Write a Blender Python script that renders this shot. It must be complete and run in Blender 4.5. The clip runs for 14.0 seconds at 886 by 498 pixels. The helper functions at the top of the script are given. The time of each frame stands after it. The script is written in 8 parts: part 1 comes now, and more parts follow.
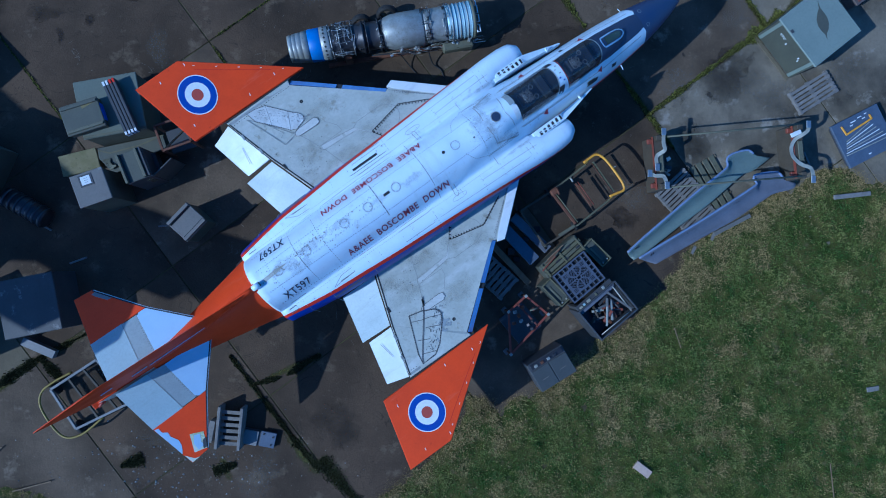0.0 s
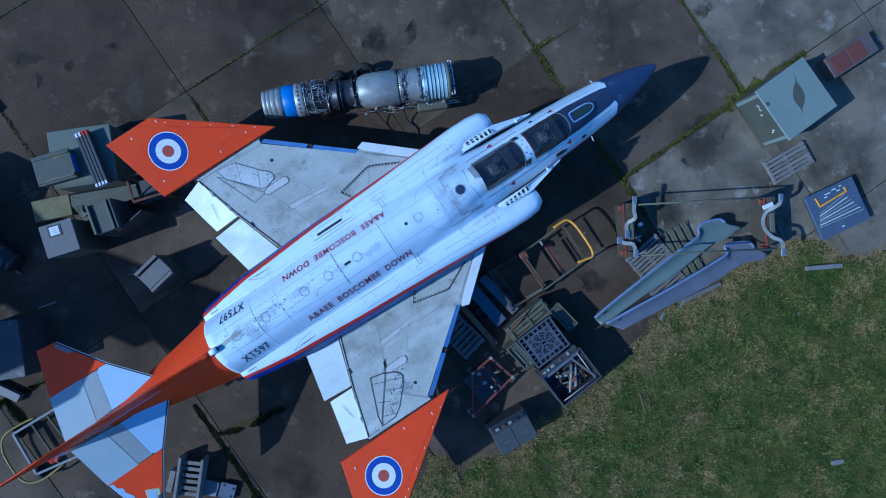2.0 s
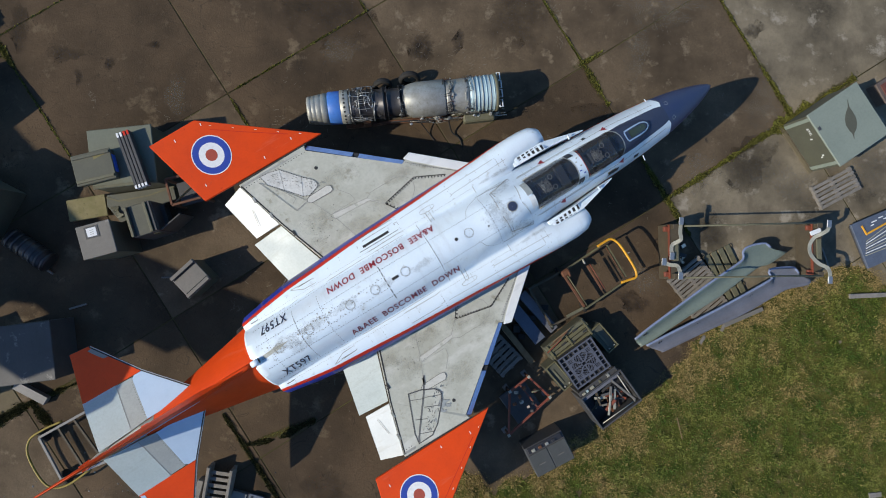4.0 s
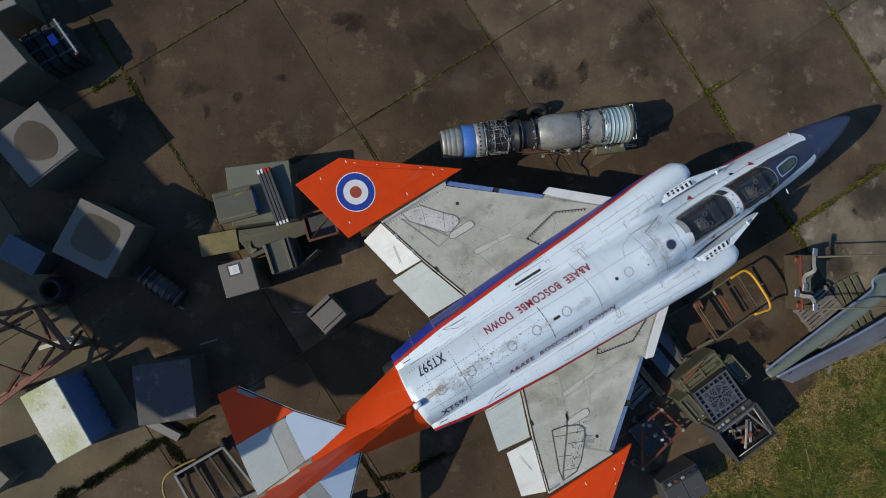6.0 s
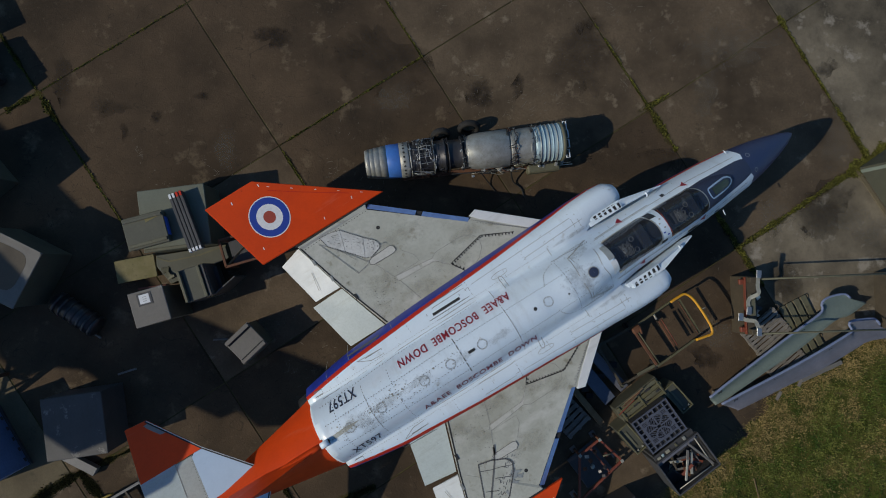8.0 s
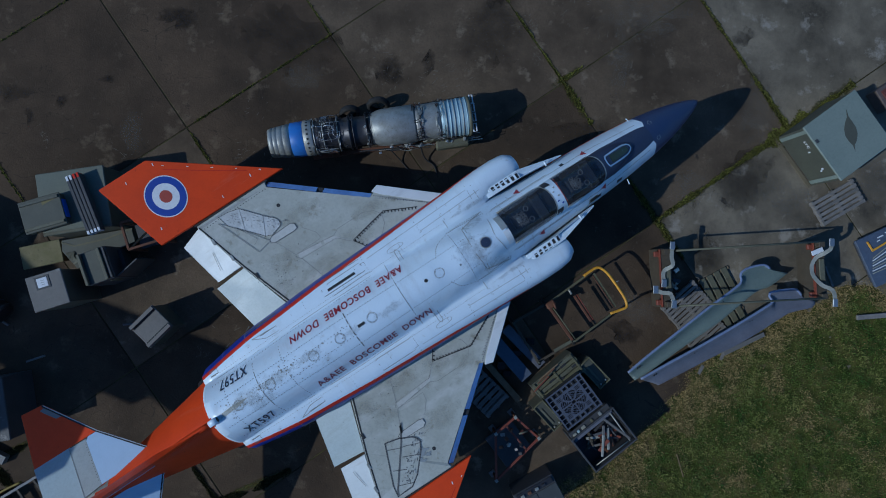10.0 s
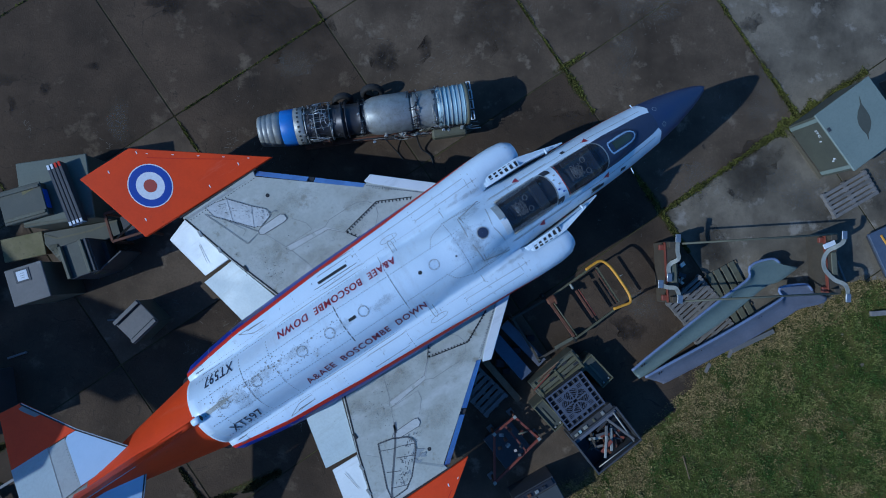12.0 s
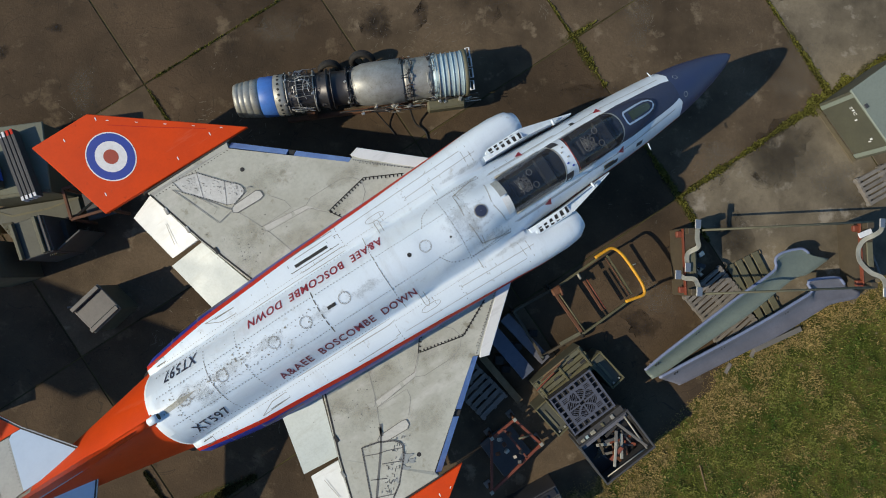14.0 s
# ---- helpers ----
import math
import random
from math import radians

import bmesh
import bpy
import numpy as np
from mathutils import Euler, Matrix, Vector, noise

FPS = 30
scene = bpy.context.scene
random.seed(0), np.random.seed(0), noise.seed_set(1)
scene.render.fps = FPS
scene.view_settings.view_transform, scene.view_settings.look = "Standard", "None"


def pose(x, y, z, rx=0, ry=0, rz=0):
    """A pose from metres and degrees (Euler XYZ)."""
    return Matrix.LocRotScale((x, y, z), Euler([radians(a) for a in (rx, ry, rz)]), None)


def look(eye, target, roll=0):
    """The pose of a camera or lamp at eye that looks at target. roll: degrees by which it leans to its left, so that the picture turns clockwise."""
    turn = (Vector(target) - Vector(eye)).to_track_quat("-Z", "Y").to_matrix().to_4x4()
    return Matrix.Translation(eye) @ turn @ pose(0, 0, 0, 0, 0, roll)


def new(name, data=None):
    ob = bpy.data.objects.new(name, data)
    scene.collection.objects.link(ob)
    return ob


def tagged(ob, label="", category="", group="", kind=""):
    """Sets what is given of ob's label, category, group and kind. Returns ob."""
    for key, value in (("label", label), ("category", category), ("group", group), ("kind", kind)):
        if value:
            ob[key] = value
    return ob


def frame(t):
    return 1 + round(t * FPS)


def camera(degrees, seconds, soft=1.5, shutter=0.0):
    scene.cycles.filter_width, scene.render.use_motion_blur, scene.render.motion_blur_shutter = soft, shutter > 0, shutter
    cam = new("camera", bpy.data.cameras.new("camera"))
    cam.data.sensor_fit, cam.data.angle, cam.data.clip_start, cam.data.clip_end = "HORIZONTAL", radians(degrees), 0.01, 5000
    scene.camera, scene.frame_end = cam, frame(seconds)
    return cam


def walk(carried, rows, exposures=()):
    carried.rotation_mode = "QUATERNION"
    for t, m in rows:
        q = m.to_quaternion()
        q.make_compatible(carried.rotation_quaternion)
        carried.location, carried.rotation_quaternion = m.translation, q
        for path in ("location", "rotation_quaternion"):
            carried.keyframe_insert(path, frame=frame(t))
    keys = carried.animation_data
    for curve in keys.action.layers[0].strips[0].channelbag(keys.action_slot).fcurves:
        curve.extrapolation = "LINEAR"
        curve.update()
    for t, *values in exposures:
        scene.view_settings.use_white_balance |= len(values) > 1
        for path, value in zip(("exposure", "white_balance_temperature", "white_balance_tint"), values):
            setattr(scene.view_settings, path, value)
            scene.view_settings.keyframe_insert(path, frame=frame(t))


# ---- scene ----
cam = camera(72.6, 14.0, 1.0)
METRES, EYE, TILT, LEAN, TURN = 14.7, 17.15, -88.79, -3.48, 0.0
ROWS = [
    (0.0, 0.0, 0.0, 0.0, -0.0, 0.0, -0.0),
    (0.5, 0.0106, -0.0057, 0.0077, 0.13, 0.08, -0.4),
    (1.0, 0.0245, -0.0064, 0.0357, 0.22, 0.14, -0.77),
    (1.5, 0.0451, -0.004, 0.0787, 0.31, 0.16, -0.96),
    (2.0, 0.0658, -0.0026, 0.1093, 0.38, 0.21, -2.28),
    (4.5, -0.0663, 0.0253, 0.1269, 0.22, 0.52, -4.39),
    (5.0, -0.1346, 0.0272, 0.1308, 0.22, 0.56, -4.36),
    (5.5, -0.2109, 0.0216, 0.1454, 0.26, 0.59, -4.22),
    (6.0, -0.2576, 0.0226, 0.1664, 0.35, 0.6, -4.01),
    (6.5, -0.2694, 0.0294, 0.185, 0.39, 0.63, -4.1),
    (7.0, -0.2492, 0.0397, 0.2011, 0.53, 0.69, -4.12),
    (7.5, -0.2002, 0.0566, 0.2127, 0.67, 0.64, -3.94),
    (8.0, -0.1248, 0.0692, 0.2179, 0.75, 0.59, -3.63),
    (8.5, -0.0596, 0.079, 0.2196, 0.8, 0.7, -3.35),
    (9.0, -0.009, 0.0828, 0.2095, 0.83, 0.74, -2.81),
    (11.5, 0.0486, 0.0962, 0.165, 1.11, 0.95, -2.21),
    (12.0, 0.047, 0.1254, 0.1685, 1.17, 1.0, -2.38),
    (12.5, 0.0532, 0.168, 0.1704, 1.2, 1.06, -2.57),
    (13.0, 0.0589, 0.2057, 0.1685, 1.23, 1.09, -2.7),
    (13.5, 0.0613, 0.2172, 0.1531, 1.25, 1.08, -2.88),
    (14.0, 0.0572, 0.2217, 0.1455, 1.33, 1.07, -3.06),
]
EXPOSURES = [
    (0.0, -0.05, 4230, 5), (2.2, -0.03, 4230, 5), (4.3, 0.36, 6950, 8), (5.0, 0.11, 6950, 8), (6.0, -0.08, 6950, 8), (6.5, -0.28, 6900, 8), (8.0, -0.50, 6750, 7),
    (9.2, -0.82, 5700, 4), (11.4, -0.46, 4600, 5), (12.5, -0.36, 4900, 6), (13.3, -0.11, 5950, 6), (14.0, 0.15, 7350, 7),
]
walk(cam, [(t, pose(0, 0, EYE, TILT, LEAN, TURN) @ pose(METRES * x, METRES * y, METRES * z, 90 + pitch, roll, yaw)) for t, x, y, z, yaw, pitch, roll in ROWS], EXPOSURES)

# ---- light ----
SHADOW_AZ, SUN_EL = 23.2, 37.0          # the way the shadows fall in plan, and the sun's height
world = bpy.data.worlds.new("world")
scene.world = world
world.use_nodes = True
wn = world.node_tree.nodes
sky = wn.new("ShaderNodeTexSky")
sky.sky_type, sky.sun_disc = "NISHITA", False
sky.sun_elevation, sky.sun_rotation = radians(SUN_EL), radians(90 - (SHADOW_AZ + 180))
deep = wn.new("ShaderNodeHueSaturation")
deep.inputs["Saturation"].default_value = 1.18
world.node_tree.links.new(sky.outputs[0], deep.inputs["Color"])
world.node_tree.links.new(deep.outputs[0], wn["Background"].inputs[0])
sky.ozone_density, sky.dust_density = 4.5, 0.5
wn["Background"].inputs[1].default_value = 0.124
sun_data = bpy.data.lights.new("sun", "SUN")
sun_data.energy, sun_data.angle, sun_data.color = 3.5, radians(0.6), (1.0, 0.94, 0.83)
sun = new("sun", sun_data)
sun_way = Vector((math.cos(radians(SHADOW_AZ)) * math.cos(radians(SUN_EL)), math.sin(radians(SHADOW_AZ)) * math.cos(radians(SUN_EL)), -math.sin(radians(SUN_EL))))
sun.matrix_world = look((-30, -20, 30), Vector((-30, -20, 30)) + sun_way)


# ---- materials ----
def surface(name, base, second=None, rough=0.6, metal=0.0, big=0.8, fine=14.0, amount=0.5, bump=0.15, third=None, third_at=0.62, vary=0.0, spots=0.0, world_scale=False, coat=0.0, spec=0.5, grainy=0.45, streak=None, veins=None, island=0.0):
    """A node material: a base colour broken by large patches of a second colour, fine grain, rarer stains of a third, a fine relief.
    streak: (scale along x, y, z, threshold, colour, amount); veins: (scale, half width, colour, amount)."""
    m = bpy.data.materials.new(name)
    m.use_nodes = True
    n, l = m.node_tree.nodes, m.node_tree.links
    b = n["Principled BSDF"]
    b.inputs["Metallic"].default_value = metal
    co = n.new("ShaderNodeTexCoord")
    where = n.new("ShaderNodeNewGeometry").outputs["Position"] if world_scale else co.outputs["Object"]
    b.inputs["Specular IOR Level"].default_value = spec
    b.inputs["Coat Weight"].default_value, b.inputs["Coat Roughness"].default_value = coat, 0.25

    def grain(scale, detail=6, rough_=0.6):
        t = n.new("ShaderNodeTexNoise")
        t.inputs["Scale"].default_value, t.inputs["Detail"].default_value, t.inputs["Roughness"].default_value = scale, detail, rough_
        l.new(where, t.inputs["Vector"])
        return t.outputs["Fac"]

    def ramp(fac, a, b_):
        r = n.new("ShaderNodeMapRange")
        r.inputs["From Min"].default_value, r.inputs["From Max"].default_value = a, b_
        l.new(fac, r.inputs["Value"])
        return r.outputs["Result"]

    def mix(fac, one, two, how="MIX"):
        x = n.new("ShaderNodeMix")
        x.data_type, x.blend_type = "RGBA", how
        for sock, v in ((0, fac), (6, one), (7, two)):
            if isinstance(v, bpy.types.NodeSocket):
                l.new(v, x.inputs[sock])
            else:
                x.inputs[sock].default_value = v if sock == 0 else (*v, 1)
        return x.outputs[2]

    def times(a, k):
        x = n.new("ShaderNodeMath")
        x.operation = "MULTIPLY"
        l.new(a, x.inputs[0])
        x.inputs[1].default_value = k
        return x.outputs[0]

    col = mix(0.0, base, base)
    large = grain(big)
    if second:
        col = mix(times(ramp(large, 0.38, 0.66), amount), base, second)
    small = grain(fine, 8, 0.7)
    dark = tuple(c * 0.62 for c in base)
    col = mix(times(ramp(small, 0.45, 0.75), grainy), col, dark)
    if third:
        st = grain(big * 3.1, 10, 0.65)
        col = mix(times(ramp(st, third_at, third_at + 0.1), 0.8), col, third)
    if streak:
        sx, sy, sz, at, tone, much = streak
        mp = n.new("ShaderNodeMapping")
        mp.inputs["Scale"].default_value = (sx, sy, sz)
        l.new(where, mp.inputs["Vector"])
        st = n.new("ShaderNodeTexNoise")
        st.inputs["Scale"].default_value, st.inputs["Detail"].default_value, st.inputs["Roughness"].default_value = 1.0, 7, 0.65
        l.new(mp.outputs["Vector"], st.inputs["Vector"])
        col = mix(times(ramp(st.outputs["Fac"], at, at + 0.16), much), col, tone)
    if veins:
        size, half, tone, much = veins
        st = n.new("ShaderNodeTexNoise")
        st.inputs["Scale"].default_value, st.inputs["Detail"].default_value, st.inputs["Distortion"].default_value = size, 3, 1.4
        l.new(where, st.inputs["Vector"])
        off = n.new("ShaderNodeMath")
        off.operation = "SUBTRACT"
        off.inputs[1].default_value = 0.5
        l.new(st.outputs["Fac"], off.inputs[0])
        gap = n.new("ShaderNodeMath")
        gap.operation = "ABSOLUTE"
        l.new(off.outputs[0], gap.inputs[0])
        col = mix(times(ramp(gap.outputs[0], half, half * 0.4), much), col, tone)
    if island:
        rnd = n.new("ShaderNodeNewGeometry").outputs["Random Per Island"]
        hv = n.new("ShaderNodeHueSaturation")
        lo = n.new("ShaderNodeMapRange")
        lo.inputs["To Min"].default_value, lo.inputs["To Max"].default_value = 1 - island, 1 + island
        l.new(rnd, lo.inputs["Value"])
        l.new(lo.outputs["Result"], hv.inputs["Value"])
        l.new(col, hv.inputs["Color"])
        col = hv.outputs["Color"]
    if spots:
        sp = grain(fine * 2.5, 2)
        col = mix(ramp(sp, 0.74 - spots, 0.76 - spots), col, tuple(c * 0.3 for c in base))
    if vary:
        info = n.new("ShaderNodeObjectInfo")
        h = n.new("ShaderNodeHueSaturation")
        v = n.new("ShaderNodeMapRange")
        v.inputs["To Min"].default_value, v.inputs["To Max"].default_value = 1 - vary, 1 + vary
        l.new(info.outputs["Random"], v.inputs["Value"])
        l.new(v.outputs["Result"], h.inputs["Value"])
        l.new(col, h.inputs["Color"])
        col = h.outputs["Color"]
    l.new(col, b.inputs["Base Color"])
    rr = n.new("ShaderNodeMapRange")
    rr.inputs["To Min"].default_value, rr.inputs["To Max"].default_value = max(0.03, rough - 0.12), min(1, rough + 0.14)
    l.new(large, rr.inputs["Value"])
    l.new(rr.outputs["Result"], b.inputs["Roughness"])
    if bump:
        bp = n.new("ShaderNodeBump")
        bp.inputs["Strength"].default_value, bp.inputs["Distance"].default_value = bump, 0.02
        l.new(small, bp.inputs["Height"])
        l.new(bp.outputs["Normal"], b.inputs["Normal"])
    return m


def glassy(name, tint, sky_veil, much):
    """A thin tinted pane: clear, with a diffuse veil painted in for hazy sky reflection and a true reflection that
    grows at grazing angles.
    """
    m = bpy.data.materials.new(name)
    m.use_nodes = True
    n, l = m.node_tree.nodes, m.node_tree.links
    n.remove(n["Principled BSDF"])
    t, g, f, x = n.new("ShaderNodeBsdfTransparent"), n.new("ShaderNodeBsdfGlossy"), n.new("ShaderNodeFresnel"), n.new("ShaderNodeMixShader")
    d, y, co, no, r = n.new("ShaderNodeBsdfDiffuse"), n.new("ShaderNodeMixShader"), n.new("ShaderNodeTexCoord"), n.new("ShaderNodeTexNoise"), n.new("ShaderNodeMapRange")
    t.inputs[0].default_value, g.inputs["Roughness"].default_value, f.inputs["IOR"].default_value = (*tint, 1), 0.10, 1.5
    d.inputs[0].default_value = (*sky_veil, 1)
    no.inputs["Scale"].default_value, no.inputs["Detail"].default_value = 3.0, 6
    r.inputs["To Min"].default_value, r.inputs["To Max"].default_value = much * 0.4, much * 1.6
    for a, b in ((co.outputs["Object"], no.inputs["Vector"]), (no.outputs["Fac"], r.inputs["Value"]), (r.outputs[0], y.inputs[0]), (t.outputs[0], y.inputs[1]), (d.outputs[0], y.inputs[2]),
                 (f.outputs[0], x.inputs[0]), (y.outputs[0], x.inputs[1]), (g.outputs[0], x.inputs[2]), (x.outputs[0], n["Material Output"].inputs[0])):
        l.new(a, b)
    return m


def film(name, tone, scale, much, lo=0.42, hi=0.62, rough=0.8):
    """A thin stain or painted shade: opaque in ragged patches, fading out towards the rim of its own outline."""
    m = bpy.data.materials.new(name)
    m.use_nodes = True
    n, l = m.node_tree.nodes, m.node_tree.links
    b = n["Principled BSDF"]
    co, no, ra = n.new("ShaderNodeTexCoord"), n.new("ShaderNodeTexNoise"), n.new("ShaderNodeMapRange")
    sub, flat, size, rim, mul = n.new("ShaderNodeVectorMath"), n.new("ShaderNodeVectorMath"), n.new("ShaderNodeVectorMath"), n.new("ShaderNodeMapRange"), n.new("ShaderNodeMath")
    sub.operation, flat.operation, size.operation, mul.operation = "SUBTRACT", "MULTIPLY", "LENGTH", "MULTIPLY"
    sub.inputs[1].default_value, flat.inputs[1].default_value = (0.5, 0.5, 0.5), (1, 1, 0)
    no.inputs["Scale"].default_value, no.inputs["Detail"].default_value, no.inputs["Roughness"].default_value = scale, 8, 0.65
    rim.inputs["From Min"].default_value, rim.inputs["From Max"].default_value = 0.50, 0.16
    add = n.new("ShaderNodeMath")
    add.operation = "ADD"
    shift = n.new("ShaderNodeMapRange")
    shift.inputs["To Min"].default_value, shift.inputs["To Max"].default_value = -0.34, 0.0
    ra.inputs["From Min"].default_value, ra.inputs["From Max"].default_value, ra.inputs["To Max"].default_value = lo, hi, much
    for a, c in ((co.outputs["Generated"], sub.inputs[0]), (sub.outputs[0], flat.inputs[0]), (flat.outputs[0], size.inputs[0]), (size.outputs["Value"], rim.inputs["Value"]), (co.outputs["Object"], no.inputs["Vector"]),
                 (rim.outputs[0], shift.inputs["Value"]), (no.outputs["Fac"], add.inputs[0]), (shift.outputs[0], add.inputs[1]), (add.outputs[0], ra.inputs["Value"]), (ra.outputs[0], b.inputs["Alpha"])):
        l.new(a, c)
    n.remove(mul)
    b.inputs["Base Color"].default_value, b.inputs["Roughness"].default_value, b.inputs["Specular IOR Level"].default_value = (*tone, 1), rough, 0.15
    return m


WHITE = surface("white_paint", (0.715, 0.80, 0.875), (0.60, 0.69, 0.77), 0.34, big=1.1, fine=22, amount=0.45, bump=0.015, third=(0.46, 0.47, 0.46), third_at=0.63, coat=0.45, grainy=0.12, streak=(3.5, 0.9, 1.0, 0.55, (0.50, 0.53, 0.55), 0.4))
FLAPW = surface("flap_paint", (0.70, 0.71, 0.71), (0.58, 0.60, 0.61), 0.45, big=1.5, fine=18, amount=0.5, bump=0.02, grainy=0.15, streak=(1.2, 7, 1, 0.55, (0.44, 0.45, 0.44), 0.5))
FLAPG = surface("flap_grey_paint", (0.37, 0.43, 0.44), (0.31, 0.36, 0.37), 0.45, big=1.5, fine=18, amount=0.5, bump=0.02, streak=(1.2, 7, 1, 0.55, (0.26, 0.29, 0.28), 0.5))
WINGP = surface("wing_grey_paint", (0.475, 0.478, 0.415), (0.37, 0.365, 0.305), 0.45, big=1.0, fine=16, amount=0.8, bump=0.05, third=(0.25, 0.235, 0.175), third_at=0.575, streak=(1.1, 2.2, 1, 0.52, (0.58, 0.575, 0.525), 0.7))
STABG = surface("titanium_grey", (0.34, 0.36, 0.35), (0.27, 0.28, 0.275), 0.5, 0.2, big=2, fine=18, amount=0.6, bump=0.03)
PATCH = surface("bare_patch", (0.60, 0.60, 0.57), (0.36, 0.36, 0.34), 0.5, big=4, fine=30, amount=0.7, bump=0.08, spots=0.03)
RED = surface("orange_red_paint", (0.68, 0.060, 0.006), (0.55, 0.046, 0.006), 0.5, big=1.4, fine=20, amount=0.65, bump=0.02, third=(0.40, 0.034, 0.008), third_at=0.64, spec=0.2, grainy=0.2, streak=(1.1, 8, 1, 0.60, (0.62, 0.13, 0.07), 0.5))
STRIPE = surface("red_stripe_paint", (0.52, 0.028, 0.010), (0.44, 0.024, 0.010), 0.45, bump=0.02, spec=0.25)
BLUE = surface("blue_paint", (0.020, 0.040, 0.30), (0.016, 0.032, 0.23), 0.4, big=1.6, amount=0.6, bump=0.03, spec=0.3)
SLAT = surface("slat_blue_paint", (0.217, 0.334, 0.609), (0.131, 0.203, 0.435), 0.22, big=2.2, amount=0.7, bump=0.02, coat=0.6)
RADOME = surface("radome_paint", (0.026, 0.042, 0.105), (0.036, 0.050, 0.108), 0.45, big=2, amount=0.7, bump=0.01, grainy=0.15)
ANTIGLARE = surface("antiglare_paint", (0.030, 0.042, 0.085), (0.042, 0.052, 0.09), 0.6, big=3, amount=0.6, bump=0.03)
BLACK = surface("black_line", (0.02, 0.02, 0.022), (0.035, 0.035, 0.035), 0.8, bump=0)
LINE = surface("panel_line", (0.11, 0.11, 0.11), (0.21, 0.21, 0.20), 0.8, bump=0)
FAINT = surface("faint_panel_line", (0.27, 0.27, 0.25), (0.36, 0.36, 0.34), 0.8, bump=0)
INK_RED = surface("maroon_lettering", (0.20, 0.012, 0.035), (0.16, 0.012, 0.03), 0.5, bump=0)
INK_RED2 = surface("red_lettering", (0.30, 0.013, 0.030), (0.25, 0.013, 0.028), 0.5, bump=0)
INK_BLUE = surface("navy_lettering", (0.03, 0.035, 0.06), (0.04, 0.045, 0.07), 0.5, bump=0)
R_BLUE = surface("roundel_blue", (0.015, 0.05, 0.32), (0.015, 0.04, 0.26), 0.45, bump=0.02)
R_WHITE = surface("roundel_white", (0.74, 0.74, 0.74), (0.62, 0.64, 0.66), 0.45, bump=0.02)
R_RED = surface("roundel_red", (0.36, 0.06, 0.035), (0.30, 0.05, 0.03), 0.45, bump=0.02)
METAL = surface("bare_metal", (0.55, 0.55, 0.54), (0.40, 0.40, 0.40), 0.38, 0.85, big=3, fine=30, amount=0.6, bump=0.05)
DULL = surface("dull_alloy", (0.42, 0.42, 0.385), (0.28, 0.275, 0.24), 0.46, 0.45, big=5, fine=34, amount=0.9, bump=0.12, third=(0.17, 0.14, 0.085), third_at=0.60, grainy=0.6)
DARKMETAL = surface("heat_darkened_metal", (0.055, 0.053, 0.056), (0.085, 0.08, 0.08), 0.42, 0.6, big=3, fine=24, amount=0.6, bump=0.06)
ENG_BLUE = surface("engine_blue_paint", (0.05, 0.17, 0.52), (0.05, 0.14, 0.42), 0.45, big=4, bump=0.03)
PALE_BLUE = surface("pale_blue_casing", (0.42, 0.56, 0.60), (0.34, 0.44, 0.47), 0.5, 0.2, big=4, bump=0.04)
# the bluish diffuse veil stands in for sky mirrored in the canopy
GLASS = glassy("canopy_glass", (0.52, 0.55, 0.60), (0.09, 0.12, 0.18), 0.12)
# near-black, with the shade of the deep cockpits put into the colour
COCKPIT = surface("cockpit_shaded_grey", (0.026, 0.030, 0.040), (0.016, 0.018, 0.024), 0.7, big=5, bump=0.05)
SEAT = surface("seat_webbing", (0.20, 0.195, 0.185), (0.10, 0.10, 0.095), 0.8, big=9, fine=50, amount=0.7, bump=0.2)
CONCRETE = surface("old_concrete", (0.099, 0.067, 0.041), (0.037, 0.027, 0.018), 0.85, big=0.36, fine=18, amount=1.0, bump=0.5, third=(0.154, 0.115, 0.074), third_at=0.58, vary=0.12, world_scale=True, spec=0.15, grainy=0.75, streak=(8, 9, 1, 0.59, (0.154, 0.120, 0.079), 0.4), veins=(0.8, 0.004, (0.031, 0.025, 0.018), 0.6))
CONCRETE_MID = surface("worn_concrete", (0.124, 0.090, 0.058), (0.048, 0.035, 0.023), 0.85, big=0.5, fine=16, amount=1.0, bump=0.4, third=(0.196, 0.154, 0.106), third_at=0.58, vary=0.12, world_scale=True, spec=0.15, grainy=0.75, streak=(9, 7, 1, 0.60, (0.185, 0.150, 0.108), 0.45))
CONCRETE_PALE = surface("pale_concrete", (0.205, 0.170, 0.120), (0.060, 0.050, 0.036), 0.85, big=0.5, fine=12, amount=1.0, bump=0.4, third=(0.29, 0.255, 0.205), third_at=0.57, vary=0.06, world_scale=True, spec=0.15, grainy=0.6, streak=(1.2, 0.8, 1, 0.54, (0.06, 0.05, 0.038), 0.6))
SUBSOIL = surface("earth", (0.030, 0.027, 0.020), (0.04, 0.038, 0.02), 0.95, big=0.8, bump=0.4, world_scale=True)
TURF = surface("turf", (0.033, 0.048, 0.008), (0.108, 0.089, 0.025), 0.95, big=1.6, fine=11, amount=0.95, bump=1.0, third=(0.13, 0.10, 0.05), third_at=0.57, spec=0.1, grainy=0.6)
BLADE = surface("grass_blade", (0.039, 0.080, 0.009), (0.130, 0.134, 0.024), 0.65, big=1.2, fine=6, amount=1.0, bump=0, spec=0.15, island=0.4)
STRAW = surface("dry_grass_blade", (0.295, 0.215, 0.085), (0.180, 0.130, 0.050), 0.8, big=1.5, fine=9, amount=0.8, bump=0, spec=0.15, island=0.35)
MOSS = surface("moss", (0.105, 0.104, 0.022), (0.055, 0.052, 0.017), 0.95, big=2.5, fine=20, amount=0.9, bump=0.5, spec=0.1, island=0.5)
